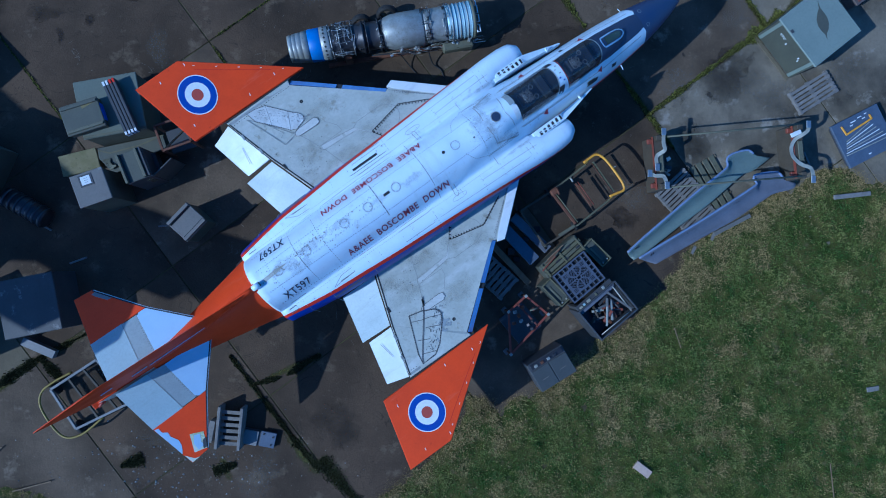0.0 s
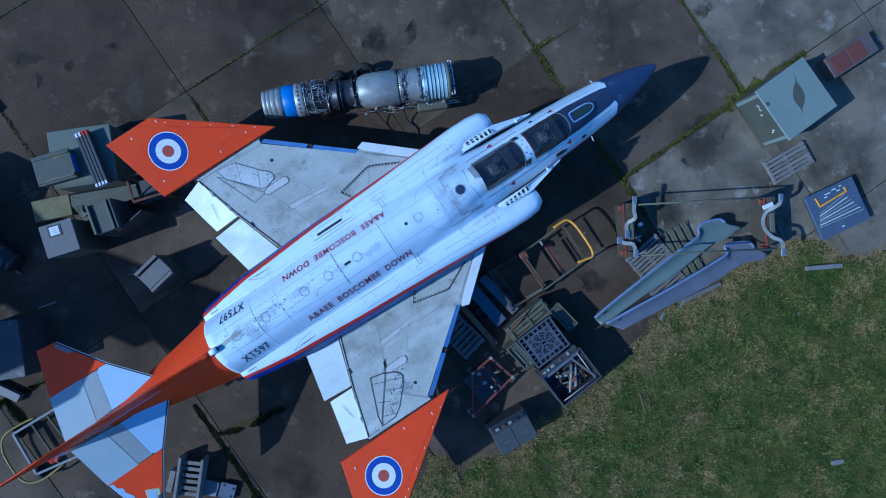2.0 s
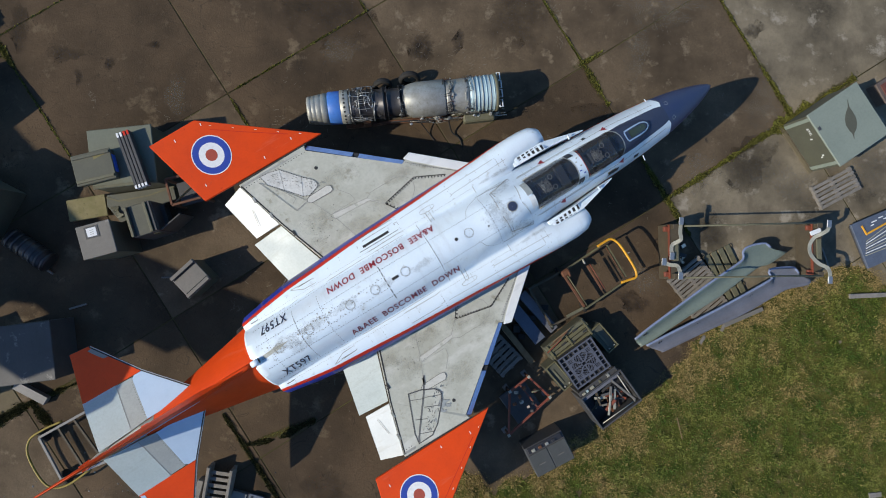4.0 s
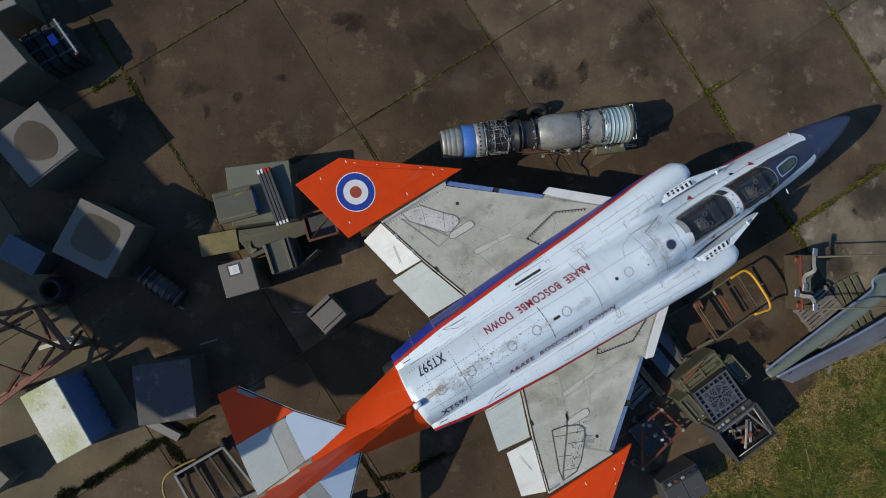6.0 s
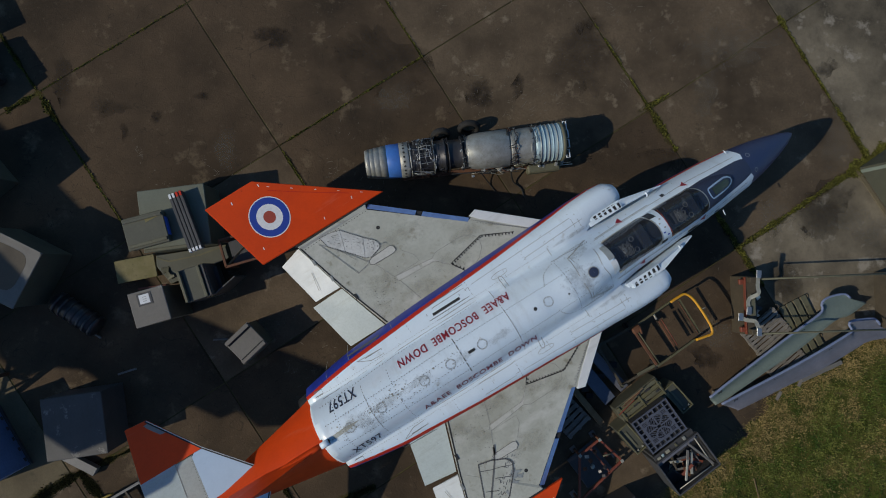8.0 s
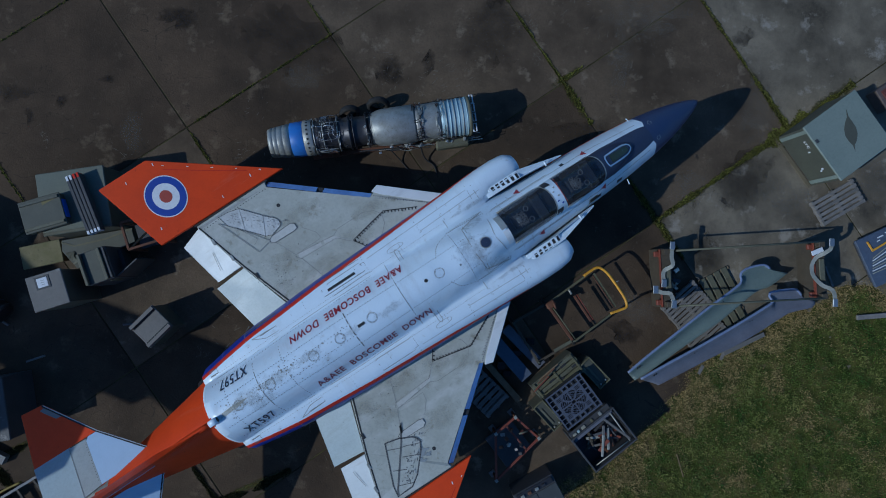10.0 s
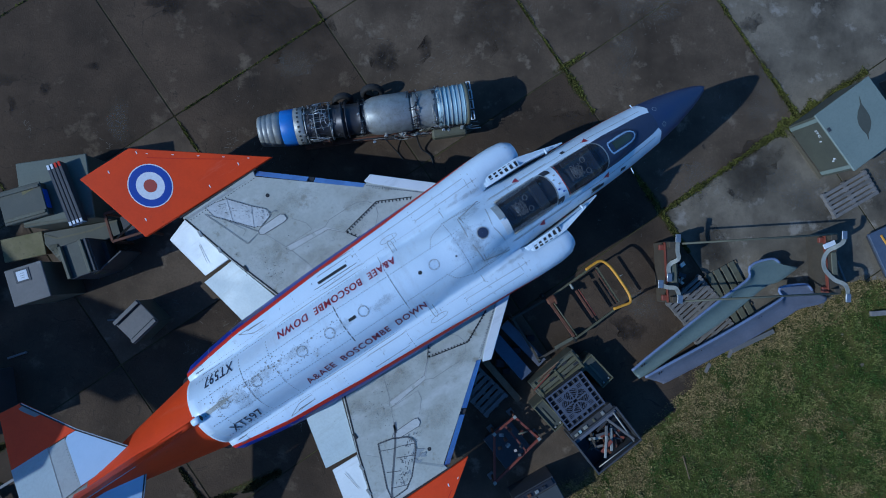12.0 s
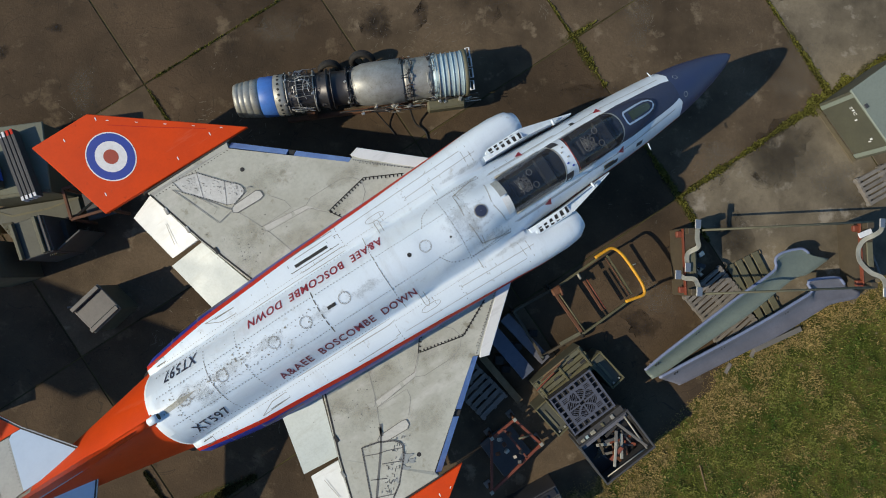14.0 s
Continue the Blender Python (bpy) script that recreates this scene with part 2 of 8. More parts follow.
WEED = surface("dark_weeds", (0.068, 0.064, 0.024), (0.034, 0.034, 0.014), 0.95, big=3, fine=20, amount=0.85, bump=0.3, spec=0.1, island=0.6)
OLIVE = surface("olive_paint", (0.085, 0.085, 0.060), (0.060, 0.060, 0.045), 0.6, big=1.5, fine=18, amount=0.7, bump=0.06, third=(0.14, 0.12, 0.07), third_at=0.66)
OLIVE2 = surface("pale_olive_paint", (0.125, 0.12, 0.075), (0.085, 0.08, 0.05), 0.65, big=2, fine=18, amount=0.8, bump=0.08, third=(0.045, 0.04, 0.03), third_at=0.60)
GREENGREY = surface("grey_green_paint", (0.21, 0.24, 0.20), (0.17, 0.20, 0.17), 0.55, big=1.2, fine=18, amount=0.6, bump=0.05, third=(0.12, 0.12, 0.10), third_at=0.67)
SEA = surface("sea_grey_paint", (0.150, 0.185, 0.160), (0.118, 0.148, 0.132), 0.5, big=1.5, fine=18, amount=0.7, bump=0.05)
SEAB = surface("slate_grey_paint", (0.135, 0.138, 0.165), (0.095, 0.098, 0.118), 0.55, big=1.5, fine=18, amount=0.8, bump=0.05)
GREY = surface("grey_paint", (0.20, 0.19, 0.18), (0.15, 0.145, 0.14), 0.6, big=1.2, fine=16, amount=0.6, bump=0.06)
LIGHTGREY = surface("light_grey_panel", (0.150, 0.138, 0.122), (0.112, 0.105, 0.096), 0.6, big=1.4, fine=16, amount=0.7, bump=0.06, third=(0.25, 0.24, 0.22), third_at=0.64, streak=(1, 6, 1, 0.56, (0.12, 0.11, 0.095), 0.5))
DARKGREY = surface("dark_grey_paint", (0.055, 0.055, 0.058), (0.038, 0.038, 0.04), 0.6, big=1.5, fine=16, amount=0.6, bump=0.06, third=(0.11, 0.10, 0.09), third_at=0.66)
RUBBER = surface("rubber", (0.014, 0.013, 0.012), (0.024, 0.021, 0.018), 0.8, big=4, bump=0.1)
RUST = surface("rusty_steel", (0.14, 0.055, 0.025), (0.08, 0.035, 0.02), 0.8, big=5, fine=30, amount=0.8, bump=0.2)
REDOX = surface("red_oxide_paint", (0.15, 0.045, 0.03), (0.09, 0.03, 0.022), 0.7, big=4, fine=25, amount=0.7, bump=0.1)
YELLOW = surface("yellow_paint", (0.70, 0.34, 0.02), (0.55, 0.24, 0.015), 0.5, big=6, fine=25, amount=0.7, bump=0.05)
DULLYEL = surface("faded_yellow_tube", (0.25, 0.17, 0.03), (0.15, 0.105, 0.03), 0.6, big=6, fine=25, amount=0.7, bump=0.05)
WOOD = surface("weathered_wood", (0.20, 0.18, 0.16), (0.13, 0.12, 0.105), 0.85, big=6, fine=30, amount=0.8, bump=0.3, vary=0.15)
WOODY = surface("brown_timber", (0.22, 0.15, 0.08), (0.15, 0.10, 0.05), 0.85, big=6, fine=30, amount=0.8, bump=0.3, vary=0.15)
BROWN = surface("standing_puddle_stain", (0.062, 0.046, 0.026), (0.080, 0.058, 0.034), 0.32, big=1.4, amount=0.8, bump=0.02)
ALGAE = surface("algae_on_white", (0.62, 0.62, 0.54), (0.36, 0.39, 0.12), 0.6, big=1.0, fine=12, amount=1.0, bump=0.05, third=(0.24, 0.27, 0.07), third_at=0.60, veins=(3.6, 0.018, (0.64, 0.65, 0.52), 0.7))
MOSSY = surface("mossy_timber", (0.20, 0.165, 0.075), (0.13, 0.12, 0.04), 0.8, big=2.5, fine=14, amount=0.8, bump=0.15, third=(0.09, 0.08, 0.035), third_at=0.58)
CABTOP = surface("olive_green_top", (0.135, 0.145, 0.105), (0.105, 0.112, 0.085), 0.5, big=1.4, fine=18, amount=0.7, bump=0.04, third=(0.18, 0.19, 0.15), third_at=0.66)
CONCRETE_TAN = surface("tan_concrete", (0.150, 0.122, 0.076), (0.085, 0.070, 0.048), 0.85, big=0.5, fine=13, amount=0.9, bump=0.35, third=(0.055, 0.050, 0.036), third_at=0.60, vary=0.08, world_scale=True, spec=0.15, grainy=0.5)
BLUESHEET = surface("blue_sheet", (0.095, 0.17, 0.35), (0.07, 0.115, 0.23), 0.55, big=2, fine=16, amount=0.7, bump=0.05, third=(0.05, 0.055, 0.07), third_at=0.62)
NAVYB = surface("blue_grey_board", (0.085, 0.105, 0.15), (0.06, 0.075, 0.11), 0.6, big=2, fine=16, amount=0.7, bump=0.05)
BRIGHTB = surface("bright_blue_label", (0.03, 0.12, 0.60), (0.03, 0.10, 0.45), 0.5, bump=0)
PAPER = surface("white_label", (0.65, 0.66, 0.68), (0.5, 0.52, 0.55), 0.6, bump=0)
SCUFF = surface("pale_scuff", (0.155, 0.135, 0.108), (0.11, 0.095, 0.075), 0.9, big=6, bump=0, spec=0.1)
OLIVEPANE = surface("olive_pane", (0.055, 0.066, 0.032), (0.035, 0.045, 0.025), 0.25, bump=0)
BRICKM = surface("brick_clay", (0.50, 0.36, 0.27), (0.40, 0.28, 0.21), 0.85, big=6, bump=0.3)
SCRATCHED = surface("flaking_grey_paint", (0.062, 0.058, 0.056), (0.042, 0.040, 0.040), 0.6, big=1.2, fine=16, amount=0.7, bump=0.1, third=(0.26, 0.24, 0.21), third_at=0.60, streak=(9, 1.6, 1, 0.50, (0.05, 0.047, 0.043), 0.75))
REDLEAD = surface("red_lead_paint", (0.20, 0.046, 0.022), (0.11, 0.032, 0.02), 0.65, big=4, fine=25, amount=0.7, bump=0.1)
LIPB = surface("blue_grey_lip", (0.20, 0.24, 0.36), (0.15, 0.18, 0.28), 0.5, big=3, fine=20, amount=0.7, bump=0.04)
GRIDB = surface("blue_grey_plate", (0.088, 0.094, 0.122), (0.065, 0.07, 0.09), 0.5, big=3, fine=20, amount=0.7, bump=0.05)
YOLIVE = surface("yellowed_olive_paint", (0.125, 0.113, 0.055), (0.075, 0.070, 0.04), 0.6, big=3, fine=20, amount=0.8, bump=0.08, third=(0.045, 0.04, 0.03), third_at=0.60)
STRAPM = surface("galvanised_strap", (0.38, 0.37, 0.31), (0.26, 0.25, 0.20), 0.45, 0.2, big=5, fine=25, amount=0.8, bump=0.05)
PEBBLE = surface("pale_grit", (0.36, 0.34, 0.31), (0.20, 0.185, 0.16), 0.9, big=5, fine=25, amount=0.7, bump=0.1, island=0.5)
BRUSHED = surface("red_brown_sheet", (0.11, 0.082, 0.072), (0.075, 0.058, 0.05), 0.7, big=2, fine=16, amount=0.7, bump=0.08)
BROWNBEAM = surface("dirty_brown_beam", (0.075, 0.058, 0.036), (0.05, 0.04, 0.028), 0.75, big=3, fine=20, amount=0.7, bump=0.1)
TUFT = surface("pale_tuft", (0.195, 0.186, 0.048), (0.055, 0.096, 0.013), 0.7, big=1.1, fine=9, amount=0.95, bump=0, spec=0.15, island=0.35)
JOINTM = surface("mossy_joint", (0.080, 0.070, 0.030), (0.035, 0.030, 0.018), 0.95, big=1.2, fine=18, amount=1.0, bump=0.5, world_scale=True, spec=0.1)
WINGL = surface("paler_wing_paint", (0.56, 0.55, 0.50), (0.46, 0.45, 0.40), 0.45, big=3, fine=18, amount=0.7, bump=0.03)
AILW = surface("aileron_white_paint", (0.57, 0.60, 0.61), (0.48, 0.505, 0.51), 0.45, big=1.6, fine=18, amount=0.6, bump=0.02, grainy=0.2, streak=(1.2, 7, 1, 0.55, (0.40, 0.40, 0.37), 0.5))
HOOPY = surface("dull_yellow_hoop", (0.30, 0.21, 0.03), (0.18, 0.13, 0.025), 0.55, big=5, fine=25, amount=0.7, bump=0.05)
LOCKG = surface("locker_grey_paint", (0.062, 0.064, 0.060), (0.044, 0.046, 0.043), 0.55, big=2, fine=18, amount=0.7, bump=0.05, third=(0.10, 0.10, 0.095), third_at=0.66)
OILFILM = film("oil_film", (0.018, 0.015, 0.013), 3.4, 0.68, 0.24, 0.66, 0.6)
DAMPFILM = film("damp_film", (0.030, 0.024, 0.018), 1.3, 0.55, 0.22, 0.70, 0.7)
PALEFILM = film("pale_cement_film", (0.21, 0.18, 0.14), 2.6, 0.34, 0.28, 0.78, 0.95)
MOSSFILM = film("moss_film", (0.072, 0.066, 0.020), 5.0, 0.92, 0.24, 0.56, 0.95)
# serves the soot and also the shade painted into the intake roots
SOOT_SHADE_FILM = film("soot_and_shade_film", (0.24, 0.24, 0.22), 7.0, 0.42, 0.28, 0.80)
GRIMEFILM = film("wing_grime_film", (0.26, 0.24, 0.17), 3.5, 0.34, 0.24, 0.82)
SKYP = surface("pale_blue_skin", (0.46, 0.57, 0.70), (0.38, 0.49, 0.63), 0.35, 0.15, big=1.2, fine=18, amount=0.7, bump=0.02, grainy=0.12, third=(0.55, 0.62, 0.68), third_at=0.6)
BARETAIL = surface("scorched_bare_metal", (0.55, 0.54, 0.51), (0.36, 0.35, 0.33), 0.45, 0.4, big=3, fine=22, amount=0.7, bump=0.05, third=(0.34, 0.07, 0.03), third_at=0.57)
SOOT = surface("soot_and_lichen", (0.36, 0.36, 0.31), (0.48, 0.49, 0.47), 0.8, big=6, fine=30, amount=0.9, bump=0)


# ---- mesh helpers ----
def mesh_of(bm, name, mats, smooth=False):
    me = bpy.data.meshes.new(name)
    bmesh.ops.recalc_face_normals(bm, faces=bm.faces)
    bm.to_mesh(me)
    bm.free()
    for m in (mats if isinstance(mats, (list, tuple)) else [mats]):
        me.materials.append(m)
    if smooth:
        me.polygons.foreach_set("use_smooth", [True] * len(me.polygons))
    return me


def thing(name, at, label, category, group="", kind=""):
    """An Empty at the base of a thing; at is a pose or a place."""
    ob = new(name)
    ob.empty_display_size = 0.2
    ob.matrix_world = at if isinstance(at, Matrix) else pose(*at)
    return tagged(ob, label, category, group, kind)


def part(name, bm, material, parent, label="", smooth=False, at=None):
    """One mesh object under a thing or a part, in the parent's own axes."""
    ob = new(name, mesh_of(bm, name, material, smooth))
    ob.parent = parent
    if at is not None:
        ob.matrix_local = at
    return tagged(ob, label)


def box(x0, y0, z0, x1, y1, z1, bevel=0.01, m=None, bm=None):
    """A bevelled block, added to bm if one is given."""
    b = bmesh.new()
    bmesh.ops.create_cube(b, size=1)
    bmesh.ops.scale(b, vec=(x1 - x0, y1 - y0, z1 - z0), verts=b.verts)
    bmesh.ops.translate(b, vec=((x0 + x1) / 2, (y0 + y1) / 2, (z0 + z1) / 2), verts=b.verts)
    if bevel:
        bmesh.ops.bevel(b, geom=b.edges[:], offset=bevel, segments=1, affect="EDGES")
    if m is not None:
        b.transform(m)
    return join(bm, b)


def join(bm, other):
    if bm is None:
        return other
    keep = {v: bm.verts.new(v.co) for v in other.verts}
    for f in other.faces:
        g = bm.faces.new([keep[v] for v in f.verts])
        g.material_index, g.smooth = f.material_index, f.smooth
    other.free()
    return bm


def plank(a, b, wide, thick, bevel=0.006, bm=None):
    """A board from a to b; wide is its breadth across, thick its depth upwards."""
    a, b = Vector(a), Vector(b)
    d = b - a
    q = d.to_track_quat("X", "Z").to_matrix().to_4x4()
    return box(0, -wide / 2, -thick / 2, d.length, wide / 2, thick / 2, bevel, Matrix.Translation(a) @ q, bm)


def rod(points, r, sides=8, closed=False, bm=None):
    """A round tube along points."""
    bm = bm or bmesh.new()
    pts = [Vector(p) for p in points]
    n = len(pts)
    rings = []
    for i, p in enumerate(pts):
        a = pts[(i - 1) % n] if closed or i else p
        b = pts[(i + 1) % n] if closed or i < n - 1 else p
        d = (b - a).normalized()
        u = d.orthogonal().normalized() if abs(d.z) > 0.95 else d.cross(Vector((0, 0, 1))).normalized()
        v = d.cross(u)
        rings.append([bm.verts.new(p + r * (math.cos(k * math.tau / sides) * u + math.sin(k * math.tau / sides) * v)) for k in range(sides)])
    for i in range(n if closed else n - 1):
        s, e = rings[i], rings[(i + 1) % n]
        for k in range(sides):
            f = bm.faces.new((s[k], s[(k + 1) % sides], e[(k + 1) % sides], e[k]))
            f.smooth = True
    if not closed:
        bm.faces.new(rings[0][::-1])
        bm.faces.new(rings[-1])
    return bm


def bend(points, steps=8):
    """A soft line through points (Catmull-Rom)."""
    p = [Vector(q) for q in points]
    p = [2 * p[0] - p[1]] + p + [2 * p[-1] - p[-2]]
    out = []
    for i in range(1, len(p) - 2):
        for k in range(steps):
            t = k / steps
            out.append(0.5 * (2 * p[i] + (p[i + 1] - p[i - 1]) * t + (2 * p[i - 1] - 5 * p[i] + 4 * p[i + 1] - p[i + 2]) * t * t + (3 * p[i] - p[i - 1] - 3 * p[i + 1] + p[i + 2]) * t ** 3))
    return out + [p[-2]]


def lathe(profile, sides=32, axis="X", bm=None):
    """A turned body; profile is (along, radius)."""
    bm = bm or bmesh.new()
    rings = []
    for a, r in profile:
        ring = []
        for k in range(sides):
            c, s = math.cos(k * math.tau / sides) * r, math.sin(k * math.tau / sides) * r
            ring.append(bm.verts.new((a, c, s) if axis == "X" else (c, s, a)))
        rings.append(ring)
    for i in range(len(rings) - 1):
        for k in range(sides):
            f = bm.faces.new((rings[i][k], rings[i][(k + 1) % sides], rings[i + 1][(k + 1) % sides], rings[i + 1][k]))
            f.smooth = True
    bm.faces.new(rings[0][::-1])
    bm.faces.new(rings[-1])
    return bm


def slab_of(outline, z0, z1, bevel=0.0, bm=None):
    """A plate with an outline in plan; z0 and z1 are heights or functions of (x, y)."""
    b = bmesh.new()
    lo = [b.verts.new((x, y, z0(x, y) if callable(z0) else z0)) for x, y in outline]
    hi = [b.verts.new((x, y, z1(x, y) if callable(z1) else z1)) for x, y in outline]
    b.faces.new(lo[::-1])
    b.faces.new(hi)
    n = len(outline)
    for i in range(n):
        b.faces.new((lo[i], lo[(i + 1) % n], hi[(i + 1) % n], hi[i]))
    if bevel:
        bmesh.ops.bevel(b, geom=b.edges[:], offset=bevel, segments=1, affect="EDGES")
    return join(bm, b)


def strip(points, wide, height, lift=0.004, bm=None):
    """A thin painted or sealed line over a surface whose height is height(x, y)."""
    bm = bm or bmesh.new()
    pts = [Vector((p[0], p[1])) for p in points]
    fine = [pts[0]]
    for a, b in zip(pts, pts[1:]):
        k = max(1, int((b - a).length / 0.15))
        fine += [a.lerp(b, (i + 1) / k) for i in range(k)]
    rows = []
    for i, p in enumerate(fine):
        d = (fine[min(i + 1, len(fine) - 1)] - fine[max(i - 1, 0)]).normalized()
        s = Vector((-d.y, d.x)) * wide / 2
        rows.append([bm.verts.new((q.x, q.y, height(q.x, q.y) + lift)) for q in (p - s, p + s)])
    for a, b in zip(rows, rows[1:]):
        bm.faces.new((a[0], b[0], b[1], a[1]))
    return bm


def dots(points, step, r, height, lift=0.004, bm=None):
    """A row of fastener heads along points."""
    bm = bm or bmesh.new()
    pts = [Vector((p[0], p[1])) for p in points]
    for a, b in zip(pts, pts[1:]):
        k = max(1, int((b - a).length / step))
        for i in range(k):
            p = a.lerp(b, i / k)
            q = [(p.x + r * math.cos(t * math.tau / 6), p.y + r * math.sin(t * math.tau / 6)) for t in range(6)]
            bm.faces.new([bm.verts.new((x, y, height(x, y) + lift)) for x, y in q])
    return bm


def circle(x, y, r, n=24, a0=0.0, a1=math.tau):
    return [(x + r * math.cos(a0 + (a1 - a0) * k / n), y + r * math.sin(a0 + (a1 - a0) * k / n)) for k in range(n + 1)]


def disc_over(x, y, r, height, lift, inner=0.0, n=40, bm=None):
    """A flat ring or disc that follows a surface."""
    bm = bm or bmesh.new()
    radii = [inner, (inner + r) / 2, r]
    rings = [[bm.verts.new((px, py, height(px, py) + lift)) for px, py in circle(x, y, max(q, 0.004), n)[:-1]] for q in radii]
    for a, b in zip(rings, rings[1:]):
        for k in range(n):
            bm.faces.new((a[k], a[(k + 1) % n], b[(k + 1) % n], b[k]))
    return bm


def decal(outline, height, lift=0.005, fine=0.10, bm=None):
    """A painted area that follows a curved surface."""
    b = bmesh.new()
    bmesh.ops.triangulate(b, faces=[b.faces.new([b.verts.new((x, y, 0)) for x, y in outline])])
    for _ in range(5):
        long = [e for e in b.edges if e.calc_length() > fine]
        if not long:
            break
        bmesh.ops.subdivide_edges(b, edges=long, cuts=1)
        bmesh.ops.triangulate(b, faces=b.faces)
    for v in b.verts:
        v.co.z = height(v.co.x, v.co.y) + lift
    for f in b.faces:
        f.smooth = True
    return join(bm, b)


def sheet(x0, x1, nx, side0, side1, ny, height, lift):
    """A smooth skin between two lines side0(x) and side1(x)."""
    b = bmesh.new()
    rows = []
    for x in np.linspace(x0, x1, nx):
        lo, hi = side0(x), side1(x)
        rows.append([b.verts.new((x, y, height(x, y) + lift)) for y in np.linspace(lo, hi, ny)])
    for p, q in zip(rows, rows[1:]):
        for j in range(ny - 1):
            b.faces.new((p[j], q[j], q[j + 1], p[j + 1])).smooth = True
    return b


def letters(text, size, m, height, lift=0.006, length=1.0):
    """Lettering in plan, laid onto a surface; m places its baseline."""
    cu = bpy.data.curves.new("lettering", "FONT")
    cu.body, cu.size, cu.align_x, cu.resolution_u = text, size, "CENTER", 3
    cu.space_character, cu.offset = 1.12, 0.003
    ob = bpy.data.objects.new("lettering", cu)
    scene.collection.objects.link(ob)
    dg = bpy.context.evaluated_depsgraph_get()
    me = bpy.data.meshes.new_from_object(ob.evaluated_get(dg))
    b = bmesh.new()
    b.from_mesh(me)
    bpy.data.objects.remove(ob)
    bpy.data.meshes.remove(me)
    xs = [v.co.x for v in b.verts]
    bmesh.ops.translate(b, vec=(-(min(xs) + max(xs)) / 2, 0, 0), verts=b.verts)
    bmesh.ops.scale(b, vec=(length / (max(xs) - min(xs)), 1, 1), verts=b.verts)
    b.transform(m)
    bmesh.ops.triangulate(b, faces=b.faces)
    bmesh.ops.subdivide_edges(b, edges=[e for e in b.edges if e.calc_length() > 0.08], cuts=1)
    for v in b.verts:
        v.co.z = height(v.co.x, v.co.y) + lift
    return b


# ---- the jet: x forward, y to its left, z up from the ground ----
def table(rows):
    xs = [r[0] for r in rows]
    cols = list(zip(*rows))[1:]
    return lambda x: [float(np.interp(x, xs, c)) for c in cols]


# half width, top, middle and bottom of the body
BODY = table([(-3.14, 0.82, 3.33, 2.0, 1.45), (-2.4, 0.83, 3.42, 1.95, 1.3), (-1, 0.84, 3.49, 1.92, 1.15), (1, 0.85, 3.51, 1.92, 1.1), (2.3, 0.86, 3.50, 1.92, 1.1), (3.0, 0.89, 3.44, 1.92, 1.1), (3.6, 0.91, 3.32, 1.92, 1.1),
              (4.15, 0.86, 3.14, 1.88, 1.1), (4.8, 0.77, 3.02, 1.80, 1.1), (6, 0.70, 2.97, 1.76, 1.15), (6.8, 0.66, 2.89, 1.75, 1.2), (7.5, 0.61, 2.72, 1.80, 1.28),
              (8.25, 0.52, 2.50, 1.92, 1.42), (8.8, 0.42, 2.37, 1.95, 1.55), (9.3, 0.29, 2.22, 1.95, 1.69), (9.65, 0.17, 2.09, 1.95, 1.80), (9.84, 0.08, 2.01, 1.94, 1.88), (9.92, 0.012, 1.95, 1.94, 1.93)])
# inner and outer edge, top, middle and bottom of an engine nacelle
NACELLE = table([(-3.15, 0.30, 1.06, 2.50, 2.0, 1.30), (-2.5, 0.30, 1.18, 2.58, 2.0, 1.2), (-1.8, 0.32, 1.28, 2.65, 2.0, 1.1), (0, 0.36, 1.38, 2.72, 2.0, 1.05), (2, 0.40, 1.44, 2.74, 2.0, 1.05),
                 (3.6, 0.46, 1.48, 2.76, 2.0, 1.1), (4.2, 0.60, 1.51, 2.73, 2.0, 1.15), (4.45, 0.78, 1.51, 2.71, 2.0, 1.15), (4.9, 0.84, 1.51, 2.67, 2.0, 1.2), (5.15, 0.86, 1.47, 2.62, 2.0, 1.25), (5.30, 0.89, 1.37, 2.52, 2.0, 1.33)])
BOOM = table([(-7.72, 0.02, 2.66, 2.56, 2.50), (-7.55, 0.08, 2.76, 2.45, 2.30), (-7.1, 0.16, 2.88, 2.40, 2.05), (-6, 0.31, 3.02, 2.38, 1.75), (-5, 0.47, 3.16, 2.36, 1.6), (-4, 0.67, 3.28, 2.30, 1.5), (-3.11, 0.86, 3.38, 2.2, 1.45), (-3.06, 0.8, 3.30, 2.2, 1.45)])


def arch(u, w, zt, zc, n):
    return zc + (zt - zc) * max(0.0, 1 - min(1.0, abs(u / w)) ** n) ** (1 / n)


# half width and top of the canopy line, which runs back into the spine
HOOD = table([(1.8, 0.74, 3.15), (2.4, 0.66, 3.34), (3.0, 0.56, 3.42), (3.6, 0.46, 3.42), (4.15, 0.40, 3.40), (4.6, 0.395, 3.40), (5.4, 0.39, 3.37), (6.0, 0.375, 3.29), (6.5, 0.35, 3.21), (6.85, 0.33, 3.08), (7.2, 0.29, 2.94), (7.55, 0.21, 2.77), (7.72, 0.10, 2.68)])


def hood(x, y):
    w, zt = HOOD(x)
    return arch(y, w, zt, float(np.interp(x, (6.6, 7.2, 7.72), (2.75, 2.60, 2.42))), 2.2)


def fullness(x):
    """How square the body's section is: a ridge over the engines, flat shoulders beside the cockpits."""
    return float(np.interp(x, (-3.05, -2, 2.8, 3.8, 4.5, 6.6, 7.6), (1.95, 1.92, 1.95, 2.05, 2.0, 1.95, 1.9)))


def valley(x):
    """How far out the body's skin runs smoothly into a nacelle."""
    return float(np.interp(x, (-3.1, -1, 2, 3.5), (0.74, 0.96, 1.09, 1.13)))


